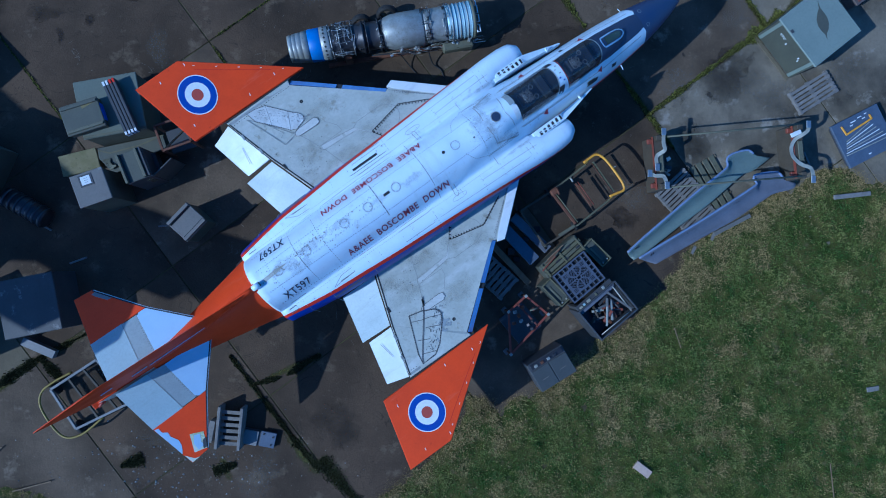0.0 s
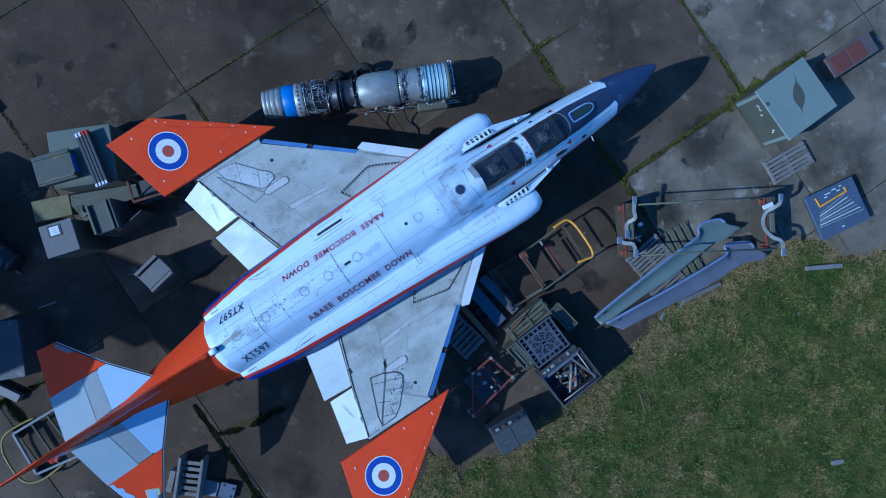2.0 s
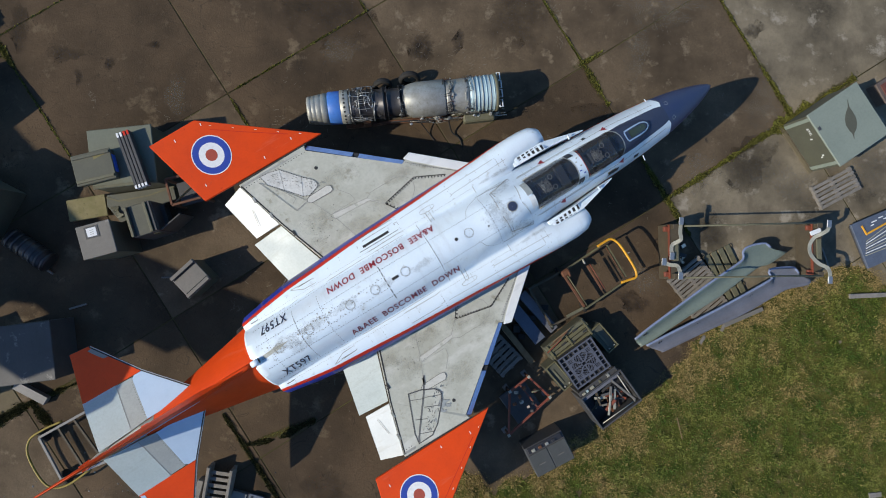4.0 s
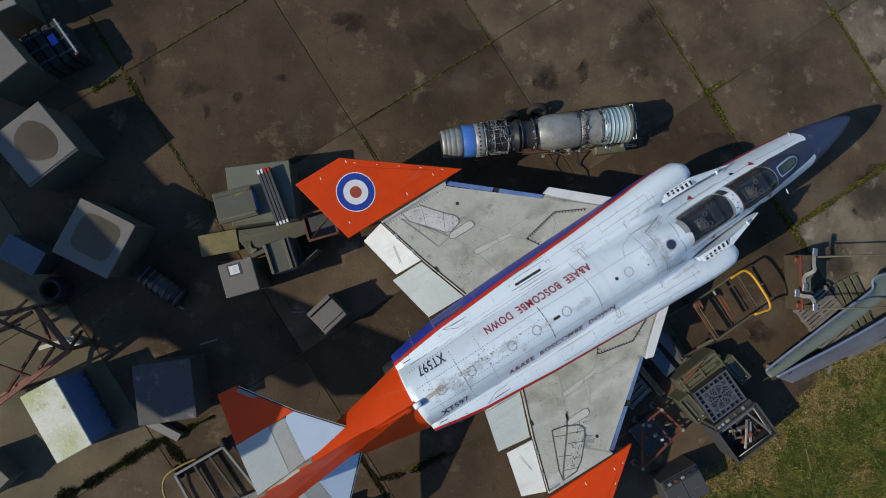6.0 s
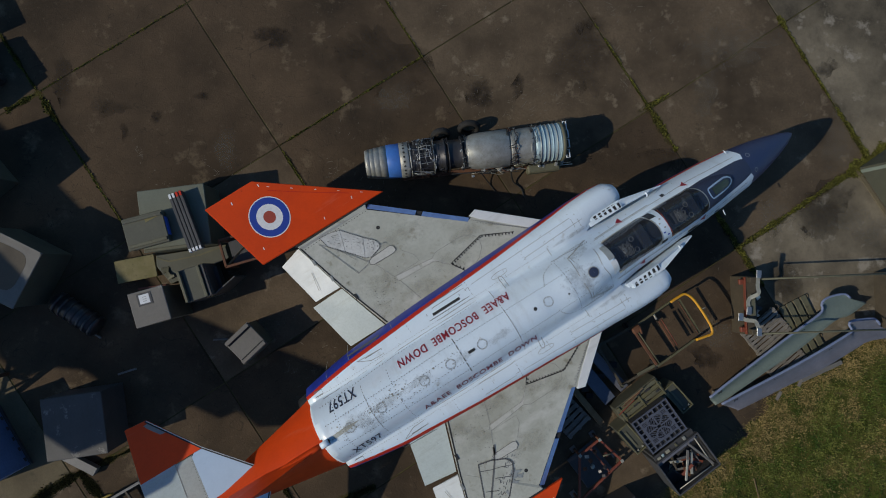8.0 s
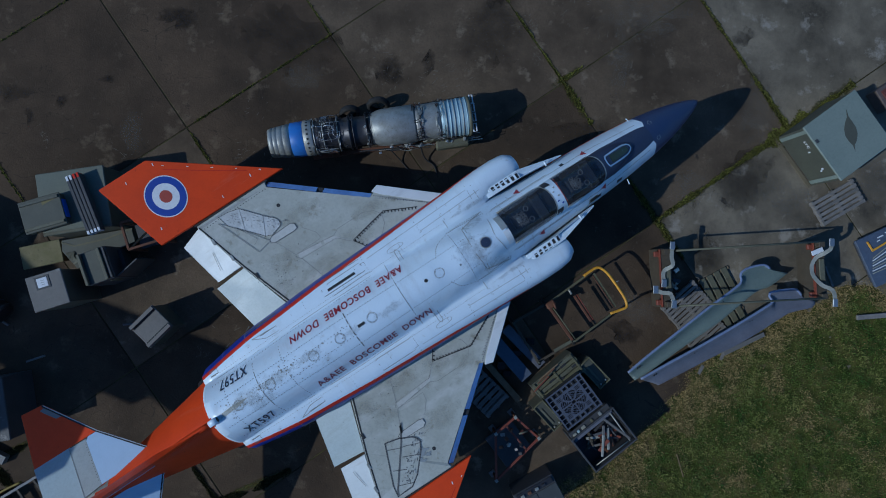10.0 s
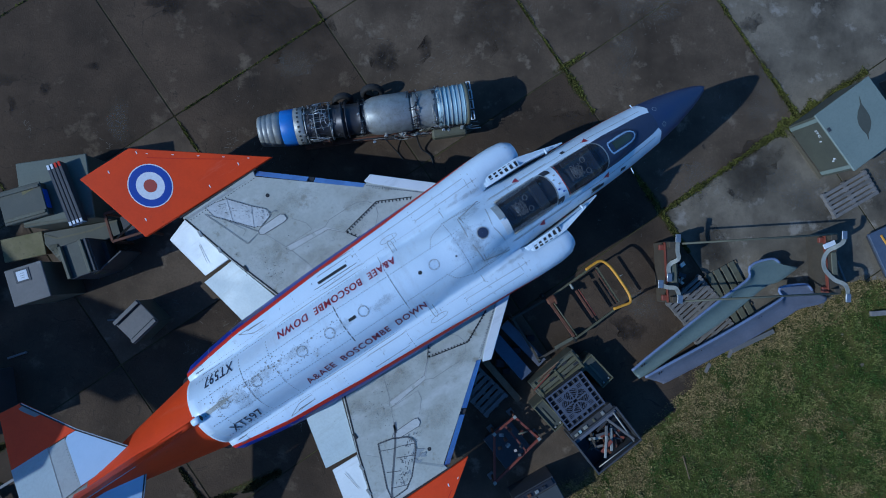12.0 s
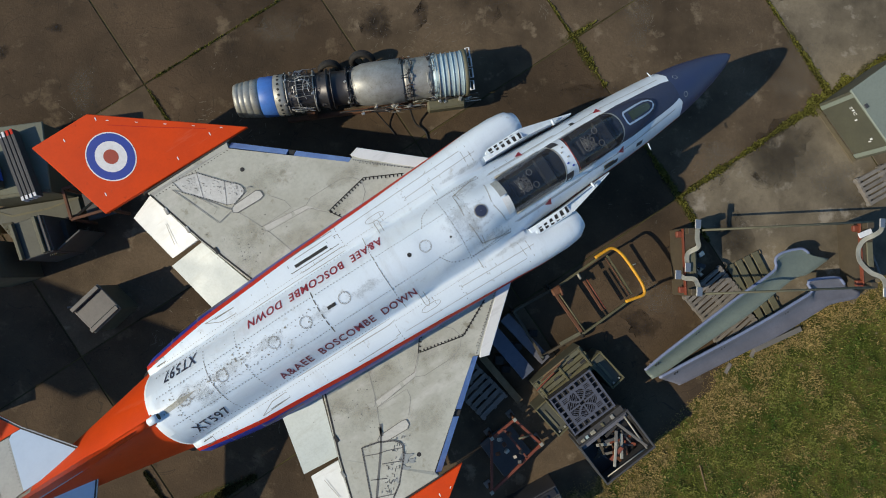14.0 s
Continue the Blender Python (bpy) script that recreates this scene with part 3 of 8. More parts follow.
def smooth_max(a, b, k):
    if k < 0.005:
        return max(a, b)
    h = max(k - abs(a - b), 0) / k
    return max(a, b) + h * h * k / 4


def skin(x, y):
    """Height of the jet's upper skin, with soft valleys between body, spine and nacelles."""
    w, zt, zc, _ = BODY(x)
    u = abs(y)
    z = arch(y, w, zt, zc, fullness(x)) - max(0, u - w) * 4
    soft = min(1, max(0, (4.2 - x) / 0.5))
    if 1.8 < x < 4.18 and u < HOOD(x)[0]:
        z = smooth_max(z, hood(x, y), 0.24 * soft * min(1, (x - 1.8) / 1.2))
    if x < 5.3:
        a, b, t, c, _ = NACELLE(x)
        v = u - (a + b) / 2
        z = smooth_max(z, arch(v, (b - a) / 2, t, c, 2.4) - max(0, abs(v) - (b - a) / 2) * 4, 0.09 * soft * min(1, max(0, (valley(x) - u) / 0.2)))
    return z


def wing_skin(x, y):
    return 1.66 if abs(y) < 4.0 else 1.69 + (abs(y) - 4.0) * 0.205


def stab_skin(x, y):
    return 2.82 - (abs(y) - 0.25) * 0.42


ANGLES = [0, 4, 12, 20, 30, 40, 50, 60, 70, 80]
RING = ANGLES + [90] + [180 - a for a in ANGLES[::-1]] + [200, 225, 250, 270, 290, 315, 340]


def ringed(x, yc, w, zt, zc, zb, n, low=4, high=12):
    """A section; low and high: the angles between which the stripe runs."""
    pts = []
    marks = [0, low, high] + [high + (90 - high) * k / 8 for k in range(1, 8)]
    for a in marks + [90] + [180 - m for m in marks[::-1]] + RING[21:]:
        c, s = math.cos(radians(a)), math.sin(radians(a))
        y = w * math.copysign(abs(c) ** (2 / n), c)
        z = (zt - zc) * abs(s) ** (2 / n) if s >= 0 else -(zc - zb) * abs(s) ** (2 / n)
        pts.append((x, yc + y, zc + z))
    return pts


def loft(sections, paint, cap=(True, True)):
    bm = bmesh.new()
    rings = [[bm.verts.new(p) for p in s] for s in sections]
    k = len(rings[0])
    for a, b in zip(rings, rings[1:]):
        for i in range(k):
            f = bm.faces.new((a[i], a[(i + 1) % k], b[(i + 1) % k], b[i]))
            f.smooth = True
            c = f.calc_center_median()
            f.material_index = paint(c.x, c.y, c.z, RING[i], RING[(i + 1) % k])
    for on, r in ((cap[0], rings[0][::-1]), (cap[1], rings[-1])):
        if on:
            bm.faces.new(r)
    return bm


def steps(a, b, d, *more):
    xs = list(np.arange(a, b, d)) + [b, *more]
    return sorted(set(round(float(x), 4) for x in xs))


def build_jet():
    jet = thing("jet_fighter", pose(-0.870, 1.234, 0, 0, 0, 35.75), "weathered white, orange-red and blue retired jet fighter parked on old concrete", "aircraft")

    def body_paint(x, y, z, a, b):
        top = min(a, b) >= 12 and max(a, b) <= 168
        if x > 8.25:
            return 3
        return 0 if top else (1 if (min(a, b) >= 4 and max(a, b) <= 12) or (min(a, b) >= 168 and max(a, b) <= 176) else 2)

    fuselage = part("fuselage", loft([ringed(x, 0, *BODY(x), fullness(x), 4, 14) for x in steps(-3.14, 9.92, 0.16, 8.25, 9.84)], body_paint), [WHITE, STRIPE, BLUE, RADOME], jet, "white painted fuselage with dark radome nose")

    def nac_paint(x, y, z, a, b):
        lo, hi = min(a, b), max(a, b)
        return 0 if lo >= 12 and hi <= 168 else (1 if (lo >= 4 and hi <= 12) or (lo >= 168 and hi <= 176) else 2)

    for s in (1, -1):
        secs = []
        for x in steps(-3.15, 5.30, 0.2, 5.15, 5.24):
            a, b, t, c, lo = NACELLE(x)
            band = float(np.interp(x, (-3.1, -1, 2, 3.5, 5), (66, 60, 47, 32, 18)))
            secs.append(ringed(x, s * (a + b) / 2, (b - a) / 2, t, c, lo, 2.4, band - 13, band))
        nac = part("engine_nacelle", loft(secs, nac_paint, (True, False)), [WHITE, STRIPE, BLUE], jet, "white engine nacelle with red stripe and blue lower half")
        a, b, t, c, lo = NACELLE(5.0)
        inner = [ringed(x, s * (a + b) / 2, (b - a) / 2 - 0.05, t - 0.05, c, lo + 0.05, 2.8) for x in (3.6, 5.08)]
        part("intake_duct", loft(inner, lambda *q: 0, (True, False)), BLACK, nac, "dark intake duct")
        # the wedge-shaped splitter plate that stands off the body ahead of the intake
        wedge = [(4.3, s * 0.76), (4.3, s * 0.86), (5.20, s * 0.94), (6.27, s * 0.70), (6.27, s * 0.675), (5.20, s * 0.76)]
        part("splitter_plate", slab_of(wedge, lambda x, q: 1.3 if x < 6 else 2.25, lambda x, q: float(np.interp(x, (4.3, 5.2, 6.27), (2.66, 2.69, 2.42))), 0.004), WHITE, nac, "white intake splitter plate")
        part("probe", rod([(5.80, s * 0.66, 2.60), (5.81, s * 0.77, 2.62)], 0.026), WHITE, nac)
        # bleed louvres: dark slots between pale vanes at the nacelle's inner edge
        zl = max(skin(x, s * 0.95) for x in (4.42, 4.8, 5.1)) + 0.012
        part("louvre_housing", slab_of([(4.37, s * 0.77), (5.16, s * 0.76), (5.16, s * 0.95), (4.37, s * 0.95)], zl - 0.20, zl - 0.02, 0.006), WHITE, nac)
        part("louvre_well", slab_of([(4.40, s * 0.785), (5.13, s * 0.775), (5.13, s * 0.93), (4.40, s * 0.93)], zl - 0.05, zl - 0.012), BLACK, nac, "dark bleed slots")
        for i in range(6):
            x0 = 4.40 + i * 0.124
            part("louvre", slab_of([(x0, s * 0.785), (x0 + 0.060, s * 0.785), (x0 + 0.042, s * 0.93), (x0, s * 0.93)], zl - 0.02, zl + 0.008), WHITE, nac)
        nozzle = lathe([(0, 0.36), (-0.25, 0.40), (-0.45, 0.36), (-0.45, 0.30), (-0.1, 0.28)], 24)
        part("exhaust_nozzle", nozzle, DARKMETAL, nac, "heat-darkened exhaust nozzle", at=pose(-3.05, s * 0.55, 1.75))

    def boom_paint(x, y, z, a, b):
        return 1 if x < -6.05 and not (52 <= min(a, b) and max(a, b) <= 128) else 0

    boom = part("tail_boom", loft([ringed(x, 0, *BOOM(x), 1.3) for x in steps(-7.72, -3.06, 0.2, -3.11, -7.55)], boom_paint), [RED, BARETAIL], jet, "orange-red tail boom worn to bare metal")
    bm = bmesh.new()
    fin_rows = [(3.0, -3.15, -7.55, 0.10), (3.45, -3.25, -7.6, 0.085), (3.9, -4.15, -7.66, 0.07), (4.4, -5.15, -7.72, 0.05), (4.95, -6.15, -7.78, 0.03), (5.02, -6.35, -7.76, 0.01)]
    rings = []
    for z, x0, x1, h in fin_rows:
        rings.append([bm.verts.new(p) for p in ((x0, 0, z), (x0 - 0.3 * (x0 - x1), h, z), (x0 - 0.7 * (x0 - x1), h * 0.8, z), (x1, 0.008, z), (x1, -0.008, z), (x0 - 0.7 * (x0 - x1), -h * 0.8, z), (x0 - 0.3 * (x0 - x1), -h, z))])
    for a, b in zip(rings, rings[1:]):
        for i in range(7):
            bm.faces.new((a[i], a[(i + 1) % 7], b[(i + 1) % 7], b[i]))
    bm.faces.new(rings[-1])
    fin = part("tail_fin", bm, RED, jet, "orange-red swept tail fin")
    def boom_skin(x, y):
        w, zt, zc, _ = BOOM(x)
        return arch(y, w, zt, zc, 1.3)

    for k, (x0, x1, y0, y1) in enumerate(((-6.95, -6.45, 0.05, 0.14), (-6.5, -6.1, 0.06, 0.17), (-6.15, -5.75, 0.10, 0.17), (-7.2, -7.0, 0.03, 0.10), (-6.9, -6.3, -0.20, -0.13))):
        wear = bmesh.new()
        rows_ = [[wear.verts.new((x, y, boom_skin(x, y) + 0.008)) for y in np.linspace(y0 + 0.01 * math.sin(9 * x), y1 + 0.012 * math.sin(13 * x), 4)] for x in np.linspace(x0, x1, 9)]
        for p, q in zip(rows_, rows_[1:]):
            for j in range(3):
                wear.faces.new((p[j], q[j], q[j + 1], p[j + 1]))
        part("worn_paint", wear, WINGL if k < 2 else DULL, boom, "patch worn down to pale primer")
    scoop = part("fin_scoop", loft([ringed(x, 0, w_, zt, 3.36, 3.1, 2.2) for x, w_, zt in ((-4.4, 0.05, 3.50), (-3.8, 0.07, 3.52), (-3.3, 0.065, 3.49), (-3.14, 0.06, 3.47))], lambda *q: 0), RED, jet, "orange-red ram air scoop at the fin root")
    part("scoop_lip", loft([ringed(x, 0, w_, 3.415 + w_, 3.42, 3.41 - w_, 2.0) for x, w_ in ((-3.16, 0.066), (-3.06, 0.072), (-2.97, 0.070))], lambda *q: 0), WHITE, scoop, "white scoop lip")
    part("scoop_mouth", loft([ringed(x, 0, 0.056, 3.475, 3.42, 3.365, 2.0) for x in (-3.0, -2.962)], lambda *q: 0), BLACK, scoop)
    part("soot_streak", decal([(-2.86, 0.05), (-2.5, 0.07), (-2.2, 0.04), (-2.5, -0.02), (-2.86, -0.04)], skin, 0.004), SOOT, fuselage, "grey soot streak ahead of the scoop")
    # highlights along the fin's panel edges, built as pale blue strips
    for x0, z0_, x1, z1_ in ((-4.5, 3.42, -5.85, 3.62), (-5.85, 3.75, -6.2, 3.82), (-6.45, 4.25, -6.7, 4.32)):
        part("fin_edge_strip", plank((x0, -0.085, z0_), (x1, -0.085, z1_), 0.02, 0.035, 0.004), SKYP, fin, "pale strip for the highlight on a panel edge")
    part("tail_cone_fin", plank((-7.62, 0.0, 2.52), (-7.86, -0.02, 2.62), 0.16, 0.05, 0.01), RED, jet, "small orange-red tail fairing")
    part("tail_light", rod([(-7.62, -0.05, 2.6), (-7.78, -0.08, 2.58)], 0.03), R_RED, jet)

    # ---- wings ----
    for s in (1, -1):
        def P(*pts):
            return [(x, s * y) for x, y in pts]

        wing = part("wing", slab_of(P((3.75, 1.30), (2.36, 2.46), (2.26, 2.42), (2.10, 2.34), (0.18, 3.88), (0.24, 4.0), (-1.66, 3.98), (-1.28, 2.61), (-0.84, 1.30), (0.5, 1.15)), lambda x, y: 1.52, wing_skin, 0.012), WINGP, jet, "grey-white wing with worn paint")
        part("leading_edge_panel", slab_of(P((3.80, 1.32), (2.40, 2.52), (2.20, 2.46), (2.33, 2.30), (3.42, 1.34)), lambda x, y: 1.53, lambda x, y: wing_skin(x, y) + 0.012, 0.01), FLAPW, wing, "white leading edge panel")
        for x0, y0, x1, y1 in ((2.19, 2.42, 1.32, 3.14), (1.20, 3.24, 0.30, 3.98)):
            sl = slab_of(P((x0, y0), (x1, y1), (x1 - 0.095, y1 - 0.075), (x0 - 0.095, y0 - 0.075)), 1.50, 1.658, 0.0)
            for v in sl.verts:
                ahead = (v.co.x - (x1 + (x0 - x1) * (abs(v.co.y) - y1) / (y0 - y1)))
                if ahead > -0.05:
                    v.co.z -= 0.07
            part("slat", sl, SLAT, wing, "drooped blue leading edge slat")
        part("slat_gap", slab_of(P((1.31, 3.15), (1.21, 3.23), (1.12, 3.15), (1.22, 3.08)), 1.46, 1.60), BLACK, wing)
        ail = slab_of(P((-1.68, 3.96), (-1.31, 2.64), (-2.03, 2.66), (-2.29, 3.82)), 1.40, lambda x, y: 1.62 + (x + 1.3) * 0.30, 0.008)
        for v in ail.verts:
            v.co.z = min(v.co.z, 1.62 + (v.co.x + 1.3) * 0.30) if v.co.z > 1.45 else 1.55 + (v.co.x + 1.3) * 0.30
        part("aileron", ail, AILW, wing, "bright white drooped aileron")
        fl = slab_of(P((-1.32, 2.60), (-0.89, 1.32), (-1.90, 1.30), (-2.19, 2.58)), 1.3, 1.6)
        for v in fl.verts:
            top = v.co.z > 1.45
            v.co.z = 1.60 + (v.co.x + 0.9) * 0.36 - (0 if top else 0.06)
        part("flap", fl, FLAPG, wing, "pale grey drooped flap")
        tipp = slab_of(P((0.76, 4.04), (-1.70, 5.78), (-2.94, 5.77), (-2.55, 4.04)), lambda x, y: wing_skin(x, y) - 0.09, lambda x, y: wing_skin(x, y) + 0.012, 0.012)
        outer = part("wing_tip_panel", tipp, RED, wing, "orange-red folding wing tip with roundel")
        rise = lambda x, y: wing_skin(x, y) + 0.012
        cx, cy = -1.80, s * 4.89
        part("roundel_edge", disc_over(cx, cy, 0.475, rise, 0.003, 0.44), R_WHITE, outer)
        part("roundel_blue", disc_over(cx, cy, 0.452, rise, 0.004, 0.30), R_BLUE, outer)
        part("roundel_white", disc_over(cx, cy, 0.305, rise, 0.003, 0.135), R_WHITE, outer)
        part("roundel_red", disc_over(cx, cy, 0.142, rise, 0.005), R_RED, outer)
        for tx, ty in ((-1.62, 5.62), (-2.35, 5.58), (-0.75, 4.22), (0.05, 4.30), (-2.32, 4.35)):
            part("stencil", slab_of([(tx - 0.014, s * ty - 0.032), (tx + 0.006, s * ty - 0.032), (tx + 0.016, s * ty + 0.032), (tx - 0.004, s * ty + 0.032)], rise, lambda x, y: rise(x, y) + 0.004), R_WHITE, outer)
        part("seam", strip(P((0.05, 4.42), (-0.9, 5.02), (-1.5, 5.42)), 0.014, rise), STRIPE, outer)
        for k in range(5):
            q = 0.12 + k * 0.2
            part("stencil", slab_of([(0.6 - 2.2 * q, s * (4.10 + 1.5 * q)), (0.56 - 2.2 * q, s * (4.13 + 1.5 * q)), (0.55 - 2.2 * q, s * (4.12 + 1.5 * q)), (0.59 - 2.2 * q, s * (4.09 + 1.5 * q))], rise, lambda x, y: rise(x, y) + 0.004), R_WHITE, outer)
        part("fold_gap", strip(P((0.30, 4.02), (-1.7, 4.0)), 0.035, lambda x, y: 1.672), BLACK, wing)
        part("fold_strip", strip(P((0.2, 3.93), (-1.62, 3.90)), 0.06, wing_skin, 0.005), DULL, wing)
        tagged(part("fold_rivets", dots(P((0.15, 3.86), (-1.6, 3.83)), 0.075, 0.013, wing_skin), BLACK, wing), kind="stuff")
        # sealed joints, the toothed doubler and the wheel bay cover
        bm = strip(P((-0.42, 2.84), (-0.24, 2.51), (-0.09, 2.17), (0.9, 2.07), (1.06, 2.15), (1.76, 2.15), (2.0, 2.05), (2.12, 1.88), (2.06, 1.66), (1.88, 1.48), (1.75, 1.42)), 0.012, wing_skin)
        strip(P((0.37, 2.64), (0.59, 2.37), (0.62, 2.18), (-0.09, 2.17)), 0.010, wing_skin, bm=bm)
        strip(P((-0.06, 2.02), (0.93, 1.98), (1.20, 1.70)), 0.010, wing_skin, bm=bm)
        strip(P((0.18, 1.40), (-0.02, 2.02), (-0.12, 2.13)), 0.014, wing_skin, bm=bm)
        part("panel_joint", bm, FAINT, wing)
        part("pale_doubler", slab_of(P((-0.04, 2.15), (0.55, 2.11), (0.55, 2.02), (-0.05, 2.05)), wing_skin, 1.664), WINGL, wing, "pale doubler strip")
        part("pale_doubler", slab_of(P((0.62, 2.10), (0.90, 2.05), (1.16, 1.76), (0.95, 1.95), (0.62, 2.02)), wing_skin, 1.664), WINGL, wing)
        saw = strip(P((1.42, 1.40), (1.20, 1.70), (2.16, 1.90), (2.92, 1.52)) if s < 0 else P((1.42, 1.40), (1.22, 1.72), (2.18, 1.92), (2.92, 1.56)), 0.02, wing_skin, 0.006)
        for (xa, ya), (xb, yb) in (((1.42, 1.40), (1.20, 1.70)), ((1.22, 1.71), (2.18, 1.92)), ((2.18, 1.92), (2.92, 1.56))):
            k = int(math.hypot(xb - xa, yb - ya) / 0.075)
            nx, ny = -(yb - ya), xb - xa
            d = math.hypot(nx, ny)
            for i in range(k):
                px, py = xa + (xb - xa) * (i + 0.5) / k, ya + (yb - ya) * (i + 0.5) / k
                strip(P((px, py), (px - 0.055 * nx / d, py - 0.055 * ny / d)), 0.03, wing_skin, 0.006, saw)
        part("toothed_joint", saw, BLACK, wing)
        seal = LINE if s < 0 else FAINT
        if s > 0:
            bay = P((-1.11, 3.88), (-0.88, 3.87), (-0.61, 3.80), (-0.23, 3.36), (-0.01, 3.14), (0.02, 3.03), (-0.03, 2.94), (-0.30, 2.86), (-0.44, 2.92), (-0.76, 3.29), (-1.05, 3.61))
            runs = ((P((-1.20, 3.76), (-1.0, 3.28), (-0.77, 2.69), (-0.41, 2.77), (-0.66, 3.12), (-1.10, 3.66), (-1.20, 3.76)), 0.016), (P((-0.90, 3.46), (-0.63, 2.96), (-0.76, 2.89)), 0.010), (P((-0.86, 3.42), (-0.96, 3.36)), 0.010),
                    (P((-0.61, 3.80), (-0.76, 3.29)), 0.010), (P((-0.23, 3.36), (-0.44, 2.92)), 0.010))
        else:
            bay = P((-0.77, 2.68), (-0.44, 2.76), (-0.15, 2.91), (-0.07, 3.0), (-0.06, 3.1), (-0.18, 3.31), (-0.53, 3.7), (-0.78, 3.87), (-1.18, 3.88), (-1.14, 3.61), (-0.98, 3.21))
            runs = ((P((-0.20, 2.48), (-0.43, 2.86), (-0.85, 3.41), (-1.1, 3.74), (-1.16, 3.86)), 0.042), (P((-0.82, 2.84), (-0.57, 2.95), (-0.38, 3.0), (-0.08, 3.12)), 0.016), (P((-0.60, 3.17), (-0.23, 3.34)), 0.018),
                    (P((-0.96, 3.32), (-0.68, 3.46)), 0.016), (P((-1.06, 3.67), (-0.68, 3.82)), 0.016), (P((-0.25, 2.52), (-0.30, 2.70)), 0.05))
        part("bay_cover", slab_of(bay, wing_skin, lambda x, y: 1.672, 0.0), PATCH if s > 0 else WINGP, wing, "paint-worn wheel bay cover")
        bm = strip(bay + bay[:1], 0.016 if s > 0 else 0.034, wing_skin, 0.018)
        for line, wide in runs:
            strip(line, wide, wing_skin, 0.018, bm)
        part("bay_seal", bm, seal, wing)
        rng = random.Random(15 + s)
        bm = bmesh.new()
        for _ in range(70):
            q, r = rng.random(), rng.random()
            px, py = -1.08 + 0.98 * q + 0.30 * r, 3.72 - 0.82 * q + 0.10 * r
            l_ = rng.uniform(0.015, 0.06)
            strip(P((px, py), (px + l_ * rng.choice((0.7, 0.7, -0.5)), py - l_ * 0.8)), rng.uniform(0.008, 0.018), wing_skin, 0.0195, bm)
        tagged(part("bay_marks", bm, LINE if s < 0 else FAINT, wing), kind="stuff")
        if s < 0:
            for k, (cx_, cy_, rr) in enumerate(((-0.30, 3.50, 0.11), (-0.16, 3.32, 0.13), (-0.48, 3.62, 0.09), (-0.06, 3.45, 0.07))):
                ring = [(cx_ + rr * (1 + 0.35 * math.sin(3 * a_ + k) + 0.2 * math.sin(7 * a_)) * math.cos(a_), -cy_ - rr * 0.7 * (1 + 0.3 * math.sin(4 * a_ + k)) * math.sin(a_)) for a_ in np.linspace(0, math.tau, 26, endpoint=False)]
                part("smear", slab_of(ring, wing_skin, 1.6740 + 0.0006 * k), STABG, wing, "blue-grey smear")
        bm = dots(bay + bay[:1], 0.06, 0.012, wing_skin, 0.02)
        tagged(part("bay_rivets", bm, BLACK, wing), kind="stuff")
        door = P((-0.40, 2.80), (-0.32, 2.84), (0.20, 2.86), (0.28, 2.80), (0.28, 2.69), (0.18, 2.66), (-0.34, 2.67), (-0.42, 2.72))
        part("access_cover", slab_of(door, wing_skin, 1.672), WINGL, wing, "pale access cover")
        part("access_seal", strip(door + door[:1], 0.014, wing_skin, 0.016), LINE, wing)
        for gx, gy, ga, gb in ((-0.45, 2.15, 0.62, 0.40), (0.35, 1.6, 0.7, 0.30), (1.3, 1.75, 0.6, 0.35), (0.6, 2.9, 0.8, 0.35), (-0.7, 1.7, 0.4, 0.3), (1.9, 2.15, 0.5, 0.25)):
            part("grime", decal(P(*[(gx + ga * math.cos(t), gy + gb * math.sin(t)) for t in np.linspace(0, math.tau, 24, endpoint=False)]), wing_skin, 0.003, 0.4), GRIMEFILM, wing, "smudged grime")
        part("filler_cap", disc_over(0.20, s * 3.37, 0.045, wing_skin, 0.005) if s > 0 else disc_over(0.12, s * 3.42, 0.045, wing_skin, 0.005), BLACK, wing)
        bm = dots(P((2.28, 2.22), (3.3, 1.42)), 0.07, 0.013, wing_skin, 0.016)
        dots(P((2.2, 2.34), (3.35, 1.36)), 0.05, 0.012, wing_skin, 0.016, bm)
        rng = random.Random(5 + s)
        for _ in range(28):
            px, py = rng.gauss(-0.5, 0.4), rng.gauss(2.0, 0.35)
            dots(P((px, py), (px + 0.02, py)), 0.05, 0.008 + 0.007 * rng.random(), wing_skin, 0.004, bm)
        tagged(part("fasteners", bm, LINE, wing), kind="stuff")
        bm = strip(P((-1.62, 3.92), (-1.24, 2.60), (-0.80, 1.34)), 0.035, wing_skin, 0.005)
        part("hinge_gap", bm, BLACK, wing)
        for hx, hy in ((-1.52, 3.46), (-1.36, 2.92), (-1.10, 2.25)):
            part("hinge", box(hx - 0.035, s * hy - 0.07, 1.60, hx + 0.03, s * hy + 0.07, 1.68, 0.006), DULL if hy > 2.3 else BLACK, wing)
        part("aileron_line", strip(P((-1.72, 3.3), (-1.80, 2.85)), 0.014, lambda x, y: 1.62 + (x + 1.3) * 0.30, 0.004), FAINT, wing)

        # ---- tailplane ----
        stab = part("tailplane", slab_of(P((-5.64, 1.22), (-6.62, 2.40), (-7.14, 2.46), (-7.19, 1.24)), lambda x, y: stab_skin(x, y) - 0.05, stab_skin, 0.006), RED, jet, "drooping tailplane, orange-red outside and bare grey inside")
        low = lambda x, y: stab_skin(x, y) - 0.05
        part("tailplane_skin", slab_of(P((-4.62, 0.20), (-5.52, 1.10), (-5.66, 1.21), (-5.86, 1.22), (-5.93, 1.16), (-5.905, 0.18)), low, lambda x, y: stab_skin(x, y) + 0.003, 0.006), SKYP, stab, "pale blue front skin")
